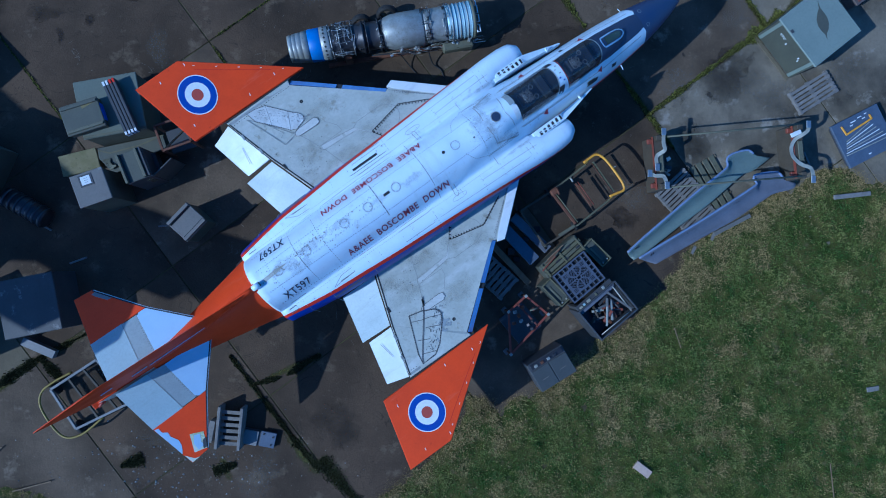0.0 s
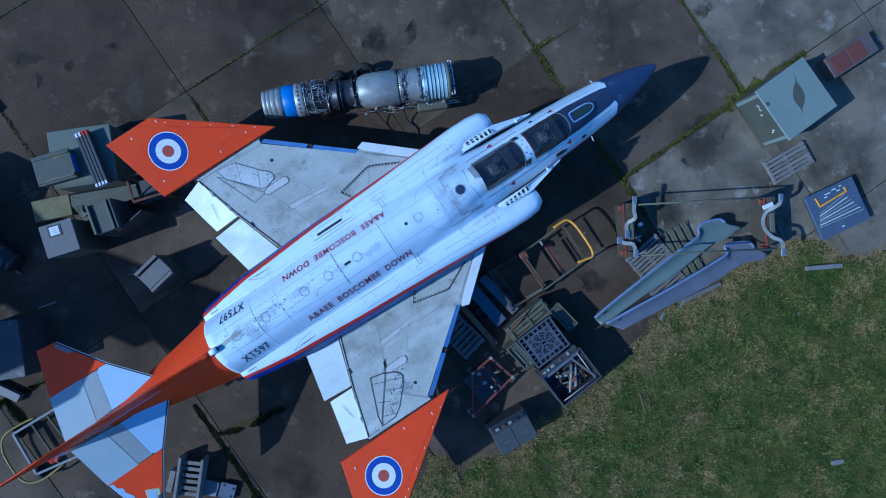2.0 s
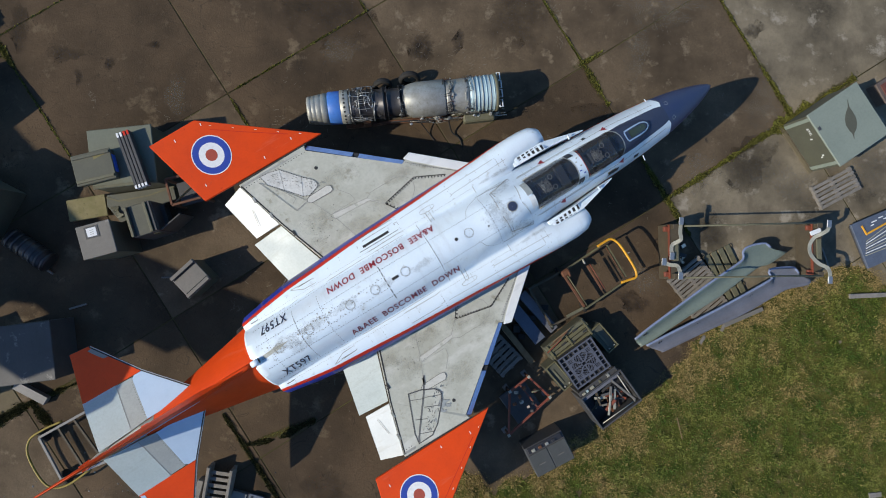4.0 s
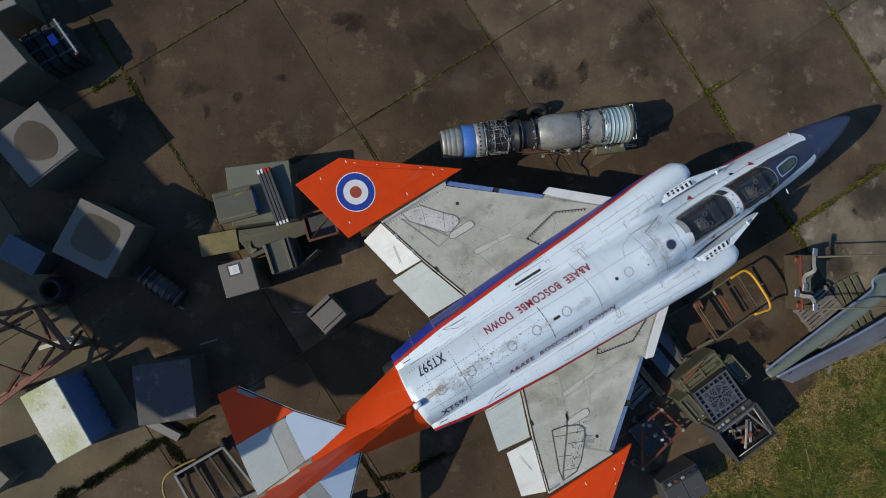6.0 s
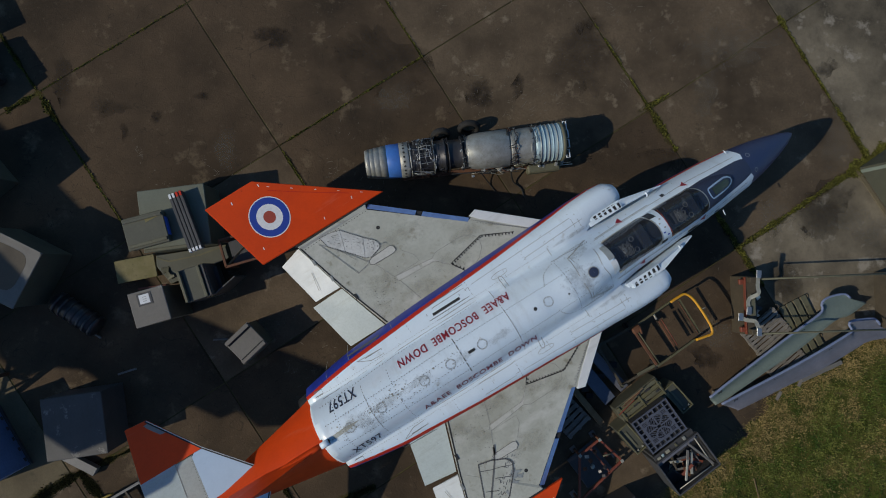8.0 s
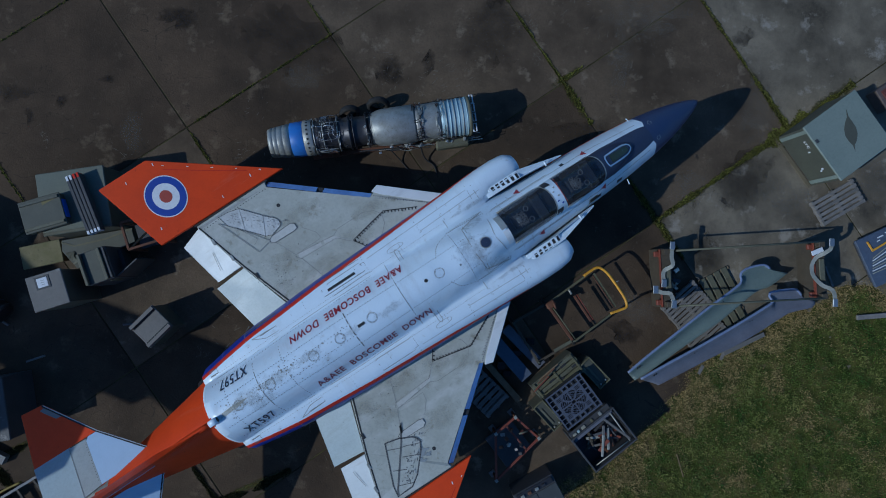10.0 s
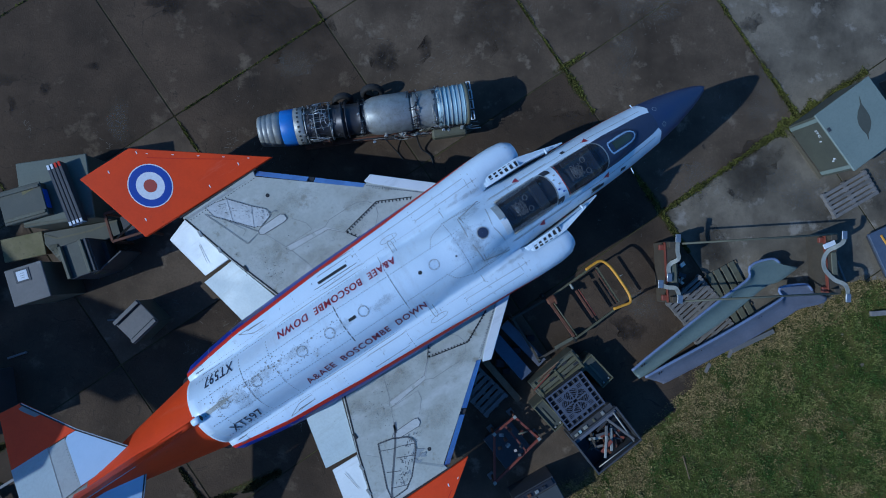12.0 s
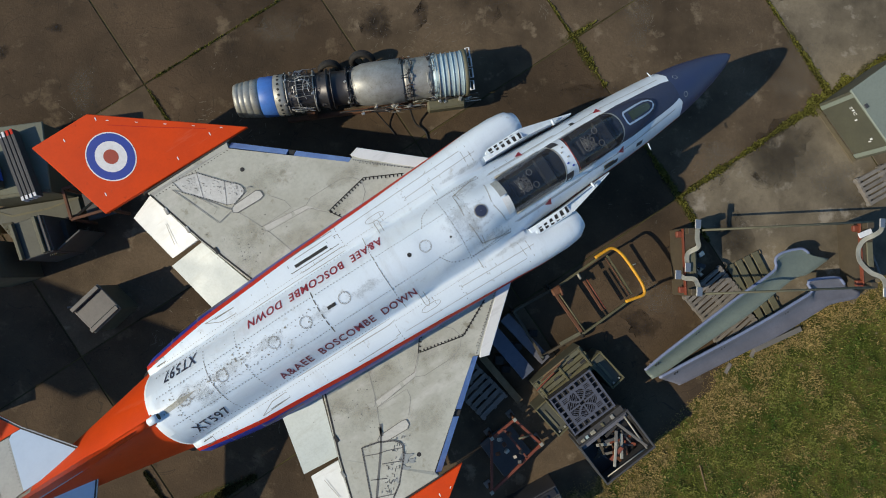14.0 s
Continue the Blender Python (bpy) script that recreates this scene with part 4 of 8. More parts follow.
        part("tailplane_skin", slab_of(P((-5.905, 0.18), (-5.93, 1.20), (-6.33, 1.21), (-6.33, 0.14)), low, lambda x, y: stab_skin(x, y) - 0.003, 0.004), STABG, stab, "dark grey titanium skin")
        part("tailplane_skin", slab_of(P((-6.33, 0.14), (-6.33, 1.23), (-7.20, 1.25), (-7.17, 0.10)), low, stab_skin, 0.006), FLAPG, stab, "bare grey rear skin")
        part("skin_rivets", dots(P((-5.94, 0.3), (-5.96, 1.15)), 0.06, 0.009, stab_skin, 0.003), LINE, stab)
        part("skin_edge", strip(P((-6.335, 0.14), (-6.335, 1.23)), 0.012, stab_skin, 0.004), FAINT, stab)
        part("leading_strip", strip(P((-4.62, 0.21), (-5.63, 1.22), (-6.60, 2.38)), 0.014, stab_skin, 0.007), METAL, stab)
        part("leading_shadow_gap", strip(P((-4.66, 0.23), (-5.665, 1.24), (-6.63, 2.39)), 0.045, stab_skin, 0.005), BLACK, stab)
        if s < 0:
            part("torn_patch", slab_of([(-6.68, -1.84), (-6.40, -1.98), (-6.62, -2.36), (-6.92, -2.28)], stab_skin, lambda x, y: stab_skin(x, y) + 0.006), ALGAE, stab, "peeled yellowish patch")
            part("torn_patch", slab_of([(-6.62, -1.92), (-6.50, -1.98), (-6.62, -2.16), (-6.60, -2.26), (-6.80, -2.28), (-6.78, -2.1), (-6.70, -2.0)], stab_skin, lambda x, y: stab_skin(x, y) + 0.010), SKYP, stab)
            part("torn_patch", slab_of([(-6.56, -2.14), (-6.46, -2.12), (-6.60, -2.34), (-6.70, -2.33)], stab_skin, lambda x, y: stab_skin(x, y) + 0.013), DARKGREY, stab)
            edge = [(-7.18, -1.27), (-7.08, -1.30), (-7.10, -1.42), (-7.0, -1.50), (-7.03, -1.62), (-6.96, -1.80), (-7.0, -1.94), (-7.08, -2.06), (-7.15, -2.14)]
            part("peeled_edge", slab_of(edge, stab_skin, lambda x, y: stab_skin(x, y) + 0.005), SKYP, stab, "bare edge where the paint has peeled")
            part("peeled_edge", slab_of([(-7.14, -2.20), (-7.02, -2.40), (-6.90, -2.44), (-7.13, -2.45)], stab_skin, lambda x, y: stab_skin(x, y) + 0.005), ALGAE, stab)
        else:
            part("worn_corner", slab_of([(-6.28, 1.93), (-6.60, 2.32), (-6.70, 2.31), (-6.62, 2.20), (-6.40, 1.95)], stab_skin, lambda x, y: stab_skin(x, y) + 0.005), GREY, stab)

        # ---- main wheels ----
        leg = part("main_leg", rod([(-0.3, s * 2.65, 1.55), (-0.3, s * 2.62, 0.45)], 0.09, 10), FLAPW, jet)
        part("wheel", lathe([(-0.14, 0.20), (-0.14, 0.34), (-0.08, 0.39), (0.08, 0.39), (0.14, 0.34), (0.14, 0.20)], 24), RUBBER, leg, "black rubber tyre", at=pose(-0.3, s * 2.75, 0.39, 0, 0, 90))
    leg = part("nose_leg", rod([(6.2, 0, 1.3), (6.35, 0, 0.30)], 0.07, 10), FLAPW, jet)
    for y in (0.14, -0.14):
        part("wheel", lathe([(-0.07, 0.12), (-0.07, 0.24), (-0.03, 0.28), (0.03, 0.28), (0.07, 0.24), (0.07, 0.12)], 20), RUBBER, leg, at=pose(6.35, y, 0.28, 0, 0, 90))

    # ---- cockpit ----
    K = HOOD

    def shell(x0, x1, arc0=0.0, arc1=0.0, lift=0.0, span=1.0):
        """A stretch of the canopy's skin; arc: how far its ends bow forward in the middle."""
        bm = bmesh.new()
        rows = []
        for i in range(17):
            row = []
            for j in range(17):
                v = (j / 8 - 1) * span
                x = x0 + arc0 * (1 - v * v) + (x1 + arc1 * (1 - v * v) - x0 - arc0 * (1 - v * v)) * i / 16
                w, zt = K(x)
                a = v * math.pi / 2
                y = w * math.copysign(abs(math.sin(a)) ** 0.95, a)
                row.append(bm.verts.new((x, y, hood(x, y) + lift)))
            rows.append(row)
        for a, b in zip(rows, rows[1:]):
            for j in range(16):
                bm.faces.new((a[j], a[j + 1], b[j + 1], b[j])).smooth = True
        return bm

    for x0, x1, a0, a1, tag in ((4.20, 5.20, -0.04, 0.12, "rear"), (5.63, 6.50, -0.08, 0.19, "front")):
        can = part("canopy", shell(x0, x1, a0, a1), GLASS, jet, "dark clear canopy over a cockpit")
        can.visible_shadow = False
        part("canopy_arch", shell(x1, x1 + 0.03, a1, a1, 0.008), DULL if tag == "rear" else STABG, can, "pale canopy arch")
        for s in (1, -1):
            part("canopy_sill", rod([(x, s * (HOOD(x)[0] - 0.012), skin(x, s * 0.38) + 0.012) for x in np.linspace(x0, x1, 6)], 0.016, 6), DULL, can)
            part("side_console", box(x0 + 0.15, s * 0.27 - 0.05, 2.99, x1 - 0.1, s * 0.27 + 0.05, 3.05, 0.01), COCKPIT, can)
        well = [(x0 + 0.01, -0.37), (x1 + 0.1, -0.355), (x1 + 0.28, -0.30), (x1 + 0.28, 0.30), (x1 + 0.1, 0.355), (x0 + 0.01, 0.37)]
        # the body is not cut open: this dark sheet paints the cockpit's shade
        part("cockpit_floor", decal(well, skin, 0.006), COCKPIT, can, "near-black sheet for the shaded cockpit interior")
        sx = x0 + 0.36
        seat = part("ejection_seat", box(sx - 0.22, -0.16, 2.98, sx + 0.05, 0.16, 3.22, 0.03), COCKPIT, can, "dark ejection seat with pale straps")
        rng = random.Random(int(x0 * 10))
        bm = bmesh.new()
        for k in range(13):
            p = [(sx - 0.02 + 0.11 * rng.uniform(-1.2, 1.2), 0.17 * rng.uniform(-1, 1), 3.20 + 0.06 * rng.random()) for _ in range(4)]
            rod(bend(p, 4), 0.009, 5, bm=bm)
        part("straps", bm, SEAT, seat, "pale harness straps")
        for q in (0.13, -0.13):
            part("face_screen_handle", rod([(sx + 0.19 + 0.05 * math.cos(a), q + 0.055 * math.sin(a), 3.19) for a in np.linspace(0, math.tau, 10, endpoint=False)], 0.011, 5, True), SEAT, seat)
            part("handle_stalk", rod([(sx + 0.14, q * 0.9, 3.19), (sx + 0.02, q * 0.5, 3.20)], 0.010, 5), SEAT, seat)
        part("headrest", box(sx - 0.12, -0.08, 3.2, sx - 0.02, 0.08, 3.25, 0.03), STABG, seat)
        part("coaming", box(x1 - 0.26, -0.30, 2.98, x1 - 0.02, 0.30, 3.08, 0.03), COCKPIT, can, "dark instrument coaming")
    part("canopy_bridge", shell(5.23, 5.63, 0.12, -0.08, 0.002), WHITE, jet, "white canopy frame between the cockpits")
    part("bridge_seal", strip([(5.62, -0.33), (5.585, -0.22), (5.56, -0.1), (5.555, 0), (5.56, 0.1), (5.585, 0.22), (5.62, 0.33)], 0.018, hood, 0.010), R_RED, jet)
    for y in (0.33, -0.33):
        # no recess here, its shade is a dark patch on the skin
        part("hinge_well", decal([(5.30, y - 0.05), (5.46, y - 0.07), (5.46, y + 0.05), (5.30, y + 0.05)], lambda x, q: max(hood(x, q), skin(x, q)), 0.012, 0.05), COCKPIT, jet, "flat dark patch for a shaded hinge well")
    for x, y in ((5.47, 0.18), (5.46, -0.02), (5.48, -0.20), (5.40, 0.10), (5.40, -0.12)):
        part("latch", box(x - 0.02, y - 0.015, hood(x, y) - 0.01, x + 0.02, y + 0.015, hood(x, y) + 0.014, 0.004), R_BLUE if y < -0.1 else DULL, jet)
    part("spine_fairing", sheet(1.85, 4.20, 44, lambda x: -0.80, lambda x: 0.80, 41, skin, 0.002), WHITE, jet, "white spine fairing behind the canopy")
    for s in (1, -1):
        part("valley_fairing", sheet(-3.10, 3.9, 90, lambda x: s * 0.40, lambda x: s * valley(x), 21, skin, 0.002), WHITE, jet, "white skin running from body to nacelle")
        part("hinge_plate", decal([(4.03, s * 0.02), (4.17, s * 0.02), (4.17, s * 0.33), (4.03, s * 0.33)], skin, 0.008, 0.08), STABG if s > 0 else FLAPW, jet, "grey hinge plate behind the canopy")
        part("ring_mark", disc_over(8.42, s * 0.20, 0.05, skin, 0.006, 0.042, 20), STABG, fuselage)
    screen = part("windscreen", shell(6.54, 7.66, 0.19, 0.0, 0.004), ANTIGLARE, jet, "black windscreen surround")
    pane_ = [(6.95, 0.085), (7.42, 0.075), (7.49, 0.05), (7.50, 0), (7.49, -0.05), (7.42, -0.075), (6.95, -0.085)]
    part("windscreen_pane", decal(pane_, hood, 0.012), OLIVEPANE, screen, "dark olive flat windscreen pane")
    ring = [(6.86, 0.125), (7.20, 0.13), (7.42, 0.12), (7.53, 0.085), (7.585, 0.03), (7.585, -0.03), (7.53, -0.085), (7.42, -0.12), (7.20, -0.13), (6.86, -0.125), (6.83, -0.08), (6.82, 0), (6.83, 0.08), (6.86, 0.125)]
    part("pane_frame", strip(ring, 0.036, hood, 0.016), SKYP, screen, "pale windscreen frame")
    part("antiglare_panel", decal([(6.62, 0.34), (7.0, 0.335), (7.4, 0.30), (7.8, 0.27), (8.05, 0.245), (8.18, 0.215), (8.26, 0.19), (8.26, 0), (8.26, -0.19), (8.18, -0.215), (8.05, -0.245), (7.8, -0.27), (7.4, -0.30), (7.0, -0.335), (6.62, -0.34)], skin, 0.006, 0.08), ANTIGLARE, fuselage, "dark antiglare panel")
    for s in (1, -1):
        part("radome_edge", decal([(8.245, s * 0.20), (8.30, s * 0.30), (8.245, s * 0.46)], skin, 0.004, 0.06), WHITE, fuselage, "white paint running to a point")
        for x, d, y in ((7.05, 0.16, 0.50), (6.38, 0.20, 0.54)) if s < 0 else ((6.05, 0.10, 0.47),):
            part("small_panel", decal([(x, s * y), (x + d, s * y), (x + d * 0.9, s * (y + 0.055)), (x, s * (y + 0.055))], skin, 0.006, 0.06), COCKPIT, fuselage)
    for x, y, z in ((8.1, 0.47, 2.24), (7.35, -0.62, 2.16)):
        part("antenna", rod([(x, y, z), (x - 0.02, y * 1.22, z)], 0.012, 6), WHITE, jet)

    # ---- markings on the fuselage ----
    size = 0.205
    part("lettering", letters("A&AEE  BOSCOMBE  DOWN", 0.185, pose(0.44, -0.64, 0), skin, 0.016, 2.86), INK_RED, fuselage, "maroon lettering A&AEE BOSCOMBE DOWN")
    part("lettering", letters("A&AEE  BOSCOMBE  DOWN", size, pose(0.44, 0.60, 0, 0, 0, 180), skin, 0.016, 2.80), INK_RED2, fuselage, "red lettering A&AEE BOSCOMBE DOWN")
    part("lettering", letters("XT597", 0.21, pose(-2.40, -0.61, 0), skin, 0.016, 0.70), INK_BLUE, fuselage, "dark lettering XT597")
    part("lettering", letters("XT597", 0.25, pose(-2.38, 0.62, 0, 0, 0, 180), skin, 0.016, 0.68), INK_BLUE, fuselage, "dark lettering XT597")
    for x in (2.44, 0.78, 0.0, -0.64, -1.69, -2.46):
        part("filler_ring", disc_over(x, 0, 0.112, skin, 0.004, 0.104, 28), FAINT, fuselage)
        tagged(part("ring_rivets", dots(circle(x, 0, 0.092, 20), 0.03, 0.007, skin, 0.005), LINE, fuselage), kind="stuff")
    for s in (1, -1):
        # crease shade behind the intake, painted as a dark film
        part("root_crease_shade", decal([(3.1, s * 0.86), (3.7, s * 0.80), (4.5, s * 0.78), (4.5, s * 0.92), (3.7, s * 0.92)], skin, 0.006, 0.08), SOOT_SHADE_FILM, fuselage, "dark film for the shade in the intake root crease")
        part("shoulder_grime", decal([(3.2, s * 0.35), (4.1, s * 0.42), (4.1, s * 0.66), (3.2, s * 0.66)], skin, 0.0055, 0.1), SOOT_SHADE_FILM, fuselage, "grime behind the canopy")
    part("dome_port", disc_over(3.60, 0, 0.105, skin, 0.012), ANTIGLARE, fuselage, "round dark port behind the canopy")
    part("port_ring", disc_over(3.60, 0, 0.125, skin, 0.010, 0.10), DULL, fuselage)
    for x, y, r in ((2.12, 0.02, 0.04), (2.9, -0.1, 0.02)):
        part("vent_hole", disc_over(x, y, r, skin, 0.006), BLACK, fuselage)
    part("vent_hole", slab_of([(0.44, -0.03), (0.60, -0.03), (0.60, 0.03), (0.44, 0.03)], skin, lambda x, y: skin(x, y) + 0.008), BLACK, fuselage)
    bm = bmesh.new()
    for y in (0.31, -0.31):
        dots([(-2.9, y * 0.9), (0, y * 1.05), (3.3, y)], 0.062, 0.010, skin, 0.005, bm)
    dots([(-2.2, 0.10), (0.4, 0.14)], 0.075, 0.010, skin, 0.005, bm)
    dots([(-2.2, -0.14), (0.4, -0.12)], 0.075, 0.010, skin, 0.005, bm)
    for x in (-2.62, -1.9, -1.25, 1.55, 3.05):
        dots([(x, -0.62), (x, 0.62)], 0.055, 0.010, skin, 0.005, bm)
    for y in (0.62, -0.62):
        dots([(3.05, y), (4.0, y * 0.9)], 0.05, 0.012, skin, 0.005, bm)
    for s in (1, -1):
        dots(bend([(2.55, s * 0.30, 0), (2.75, s * 0.52, 0), (3.3, s * 0.62, 0), (4.0, s * 0.60, 0)], 6), 0.05, 0.011, skin, 0.006, bm)
        dots([(-2.9, s * 0.62), (-1.0, s * 0.70), (1.6, s * 0.72)], 0.07, 0.010, skin, 0.005, bm)
        for x in (-2.3, -0.4, 1.2, 2.6):
            dots([(x, s * 0.95), (x, s * 1.3)], 0.06, 0.009, skin, 0.005, bm)
    tagged(part("rivets", bm, LINE, fuselage), kind="stuff")
    bm = strip([(0.30, -0.72), (0.30, 0.72)], 0.022, skin)
    part("panel_joint", bm, LINE, fuselage)
    bm = strip([(1.55, -0.75), (1.55, 0.78)], 0.012, skin)
    for x in (3.05, 3.4, -1.9):
        strip([(x, -0.7), (x, 0.7)], 0.012, skin, bm=bm)
    for s in (1, -1):
        strip([(-2.8, s * 0.72), (0, s * 0.76), (3.4, s * 0.74)], 0.012, skin, bm=bm)
        for x in (-1.9, 1.2, 3.2, 4.1):
            strip([(x, s * 0.9), (x, s * 1.38)], 0.012, skin, bm=bm)
        strip([(5.66, s * 0.5), (4.15, s * 0.52)], 0.012, skin, bm=bm)
        for loop in (((0.28, 1.13), (1.10, 1.14), (1.10, 0.85), (0.27, 0.83), (0.28, 1.13)), ((1.10, 1.10), (1.20, 1.10), (1.24, 0.82), (1.10, 0.85)), ((-1.75, 1.01), (-1.14, 0.98), (-1.15, 0.86), (-1.46, 0.87), (-1.75, 1.01)), ((-1.46, 1.0), (-1.46, 0.87)),
                     ((1.88, 0.66), (1.88, 0.90), (1.92, 0.95), (1.97, 0.90), (1.97, 0.66)), ((3.15, 0.56), (3.17, 1.2))):
            strip([(x, s * y) for x, y in loop], 0.012, skin, bm=bm)
    part("panel_joint", bm, FAINT, fuselage)
    fine = bmesh.new()
    for s in (1, -1):
        for x in (-2.55, -0.75, 0.55, 2.05, 2.62, 3.38, 3.95):
            strip([(x, s * 0.84), (x + 0.03, s * 1.30)], 0.008, skin, 0.005, fine)
        strip([(1.3, s * 1.12), (2.62, s * 1.16), (3.95, s * 1.20)], 0.008, skin, 0.005, fine)
        strip([(2.62, s * 0.98), (4.2, s * 1.04)], 0.008, skin, 0.005, fine)
        oval = [(1.95 + 0.15 * math.cos(t) + 0.05 * math.copysign(1, math.cos(t)), s * (0.98 + 0.055 * math.sin(t))) for t in np.linspace(0, math.tau, 21)]
        strip(oval, 0.008, skin, 0.005, fine)
        for x in (4.35, 4.62, 4.95, 5.15, 5.85, 6.25, 6.55, 7.0, 7.5):
            strip([(x, s * 0.44), (x, s * 0.58)], 0.008, skin, 0.005, fine)
        strip([(4.1, s * 0.50), (6.8, s * 0.46), (8.1, s * 0.34)], 0.008, skin, 0.005, fine)
        dots([(4.15, s * 0.41), (5.2, s * 0.41)], 0.05, 0.007, skin, 0.005, fine)
        dots([(-2.9, s * 0.80), (0.0, s * 0.84), (3.2, s * 0.86)], 0.06, 0.009, skin, 0.005, fine)
        dots([(3.3, s * 0.1), (3.35, s * 0.5), (3.95, s * 0.62)], 0.032, 0.014, skin, 0.006, fine)
        dots([(3.85, s * 0.05), (3.95, s * 0.40)], 0.035, 0.014, skin, 0.006, fine)
    tagged(part("fine_joints", fine, FAINT, fuselage), kind="stuff")
    rng = random.Random(3)
    bm = bmesh.new()
    for _ in range(260):
        x, y = rng.gauss(-1.7, 0.75), rng.gauss(0.02, 0.13)
        if -2.9 < x < 3:
            r = 0.004 + 0.018 * rng.random() ** 4
            q = circle(x, y, r, 6)[:-1]
            bm.faces.new([bm.verts.new((a + rng.uniform(-r, r) * 0.5, b, skin(a, b) + 0.0045)) for a, b in q])
    tagged(part("grime_specks", bm, FAINT, fuselage), kind="stuff")
    for x, y, a, b in ((-2.35, 0.03, 0.75, 0.24), (-1.55, 0.05, 0.55, 0.20), (-0.75, 0.06, 0.50, 0.16), (0.35, 0.0, 0.40, 0.12), (1.2, -0.05, 0.5, 0.14), (-2.0, -0.2, 0.5, 0.2), (3.3, 0.0, 0.6, 0.5)):
        part("soot", decal([(x + a * math.cos(t), y + b * math.sin(t)) for t in np.linspace(0, math.tau, 28, endpoint=False)], skin, 0.005, 0.12), SOOT_SHADE_FILM, fuselage, "fuzzy grey soot")
    for s in (1, -1):
        fr = [(0.10, s * 0.92), (1.12, s * 0.92), (1.12, s * 1.22), (0.10, s * 1.22), (0.10, s * 0.92)]
        if s > 0:
            part("hatch_line", strip(fr, 0.014, skin), LINE, fuselage)
            part("slot", slab_of([(0.22, 0.97), (0.92, 0.97), (0.92, 1.03), (0.22, 1.03)], skin, lambda x, y: skin(x, y) + 0.006), BLACK, fuselage, "dark slot in a hatch")
            part("hatch_line", strip([(0.95, 0.92), (0.95, 1.22)], 0.012, skin), LINE, fuselage)
        part("hatch_line", strip([(-1.55, s * 0.98), (-1.15, s * 0.98), (-1.15, s * 1.2), (-1.55, s * 1.2), (-1.55, s * 0.98)], 0.014, skin), LINE, fuselage)
        part("hatch_line", strip([(-1.9, s * 1.21), (-1.05, s * 1.24)], 0.025, skin), LINE, fuselage)
        part("hatch_line", strip([(-2.95, s * 0.92), (-2.75, s * 0.92), (-2.75, s * 0.82), (-2.95, s * 0.82)], 0.02, skin), LINE, fuselage)
        for x, y, d in ((4.90, 0.54, 0.13), (6.66, 0.45, 0.12)):
            tri = [(x - d * 0.8, s * y), (x + d * 0.3, s * (y + 0.055)), (x + d * 0.3, s * (y - 0.055))]
            part("warning_triangle", slab_of(tri, lambda a, b: skin(a, b) - 0.02, lambda a, b: skin(a, b) + 0.012), INK_RED2, fuselage, "red warning triangle")
    part("warning_panel", slab_of([(6.22, -0.52), (6.46, -0.52), (6.46, -0.60), (6.22, -0.60)], skin, lambda x, y: skin(x, y) + 0.006), DULLYEL, fuselage, "yellow framed dark panel")
    part("warning_panel_middle", slab_of([(6.25, -0.535), (6.43, -0.535), (6.43, -0.585), (6.25, -0.585)], skin, lambda x, y: skin(x, y) + 0.010), COCKPIT, fuselage)
    return jet


jet = build_jet()


# ---- ground ----
U, N = Vector((0.595, -0.804)), Vector((0.804, 0.595))      # along and across the concrete bays
BAY, N0, U0 = 4.5, -0.77, 0.75


def bay_point(u, n):
    return (u * U.x + n * N.x, u * U.y + n * N.y)


EDGE = [(40, 14), (22, 5.6), (14.31, 2.26), (12.77, 2.75), (11.37, 2.23), (9.63, 1.22), (8.26, 0.39), (7.91, -0.27), (6.72, -1.58), (5.22, -2.55), (3.90, -3.66), (2.59, -4.13), (1.78, -3.85), (1.30, -4.91), (-0.29, -6.30),
        (-0.7, -6.75), (-2.0, -7.6), (-6, -7.6), (-9.0, -6.7), (-12, -5.9), (-16, -5.2), (-30, -2), (-30, -40), (40, -40)]


# distance to the lawn's edge on a fine grid, read between its knots
GX, GY = np.arange(-30.2, 40.4, 0.2), np.arange(-40.2, 14.4, 0.2)
_x, _y = np.meshgrid(GX, GY, indexing="ij")
_in, _best = np.zeros(_x.shape, bool), np.full(_x.shape, 1e9)
for (ax, ay), (bx, by) in zip(EDGE, EDGE[1:] + EDGE[:1]):
    if ay != by:
        _in ^= ((ay > _y) != (by > _y)) & (_x < (bx - ax) * (_y - ay) / (by - ay) + ax)
    _t = np.clip(((_x - ax) * (bx - ax) + (_y - ay) * (by - ay)) / ((bx - ax) ** 2 + (by - ay) ** 2), 0, 1)
    _best = np.minimum(_best, (_x - ax - _t * (bx - ax)) ** 2 + (_y - ay - _t * (by - ay)) ** 2)
DEPTH = np.where(_in, np.sqrt(_best), -np.sqrt(_best)).tolist()


def lawn_depth(x, y):
    """Signed distance into the lawn: positive on the grass."""
    u, v = min(max((x + 30.2) / 0.2, 0), len(GX) - 2), min(max((y + 40.2) / 0.2, 0), len(GY) - 2)
    i, j = int(u), int(v)
    u, v = u - i, v - j
    a, b = DEPTH[i], DEPTH[i + 1]
    return (a[j] * (1 - v) + a[j + 1] * v) * (1 - u) + (b[j] * (1 - v) + b[j + 1] * v) * u


def turf_height(x, y):
    d = lawn_depth(x, y) + 0.35 * noise.noise((x * 1.7, y * 1.7, 0)) + 0.12 * noise.noise((x * 6, y * 6, 3))
    return min(0.05, d * 0.22) + 0.025 * noise.noise((x * 0.9, y * 0.9, 7)) + min(1, max(0, d + 0.1) * 3) * 0.07 * noise.noise((x * 4.2, y * 4.2, 9)) if d > -0.25 else -0.055


bm = bmesh.new()
bmesh.ops.create_grid(bm, x_segments=8, y_segments=8, size=400)
ground = new("ground", mesh_of(bm, "ground", SUBSOIL))
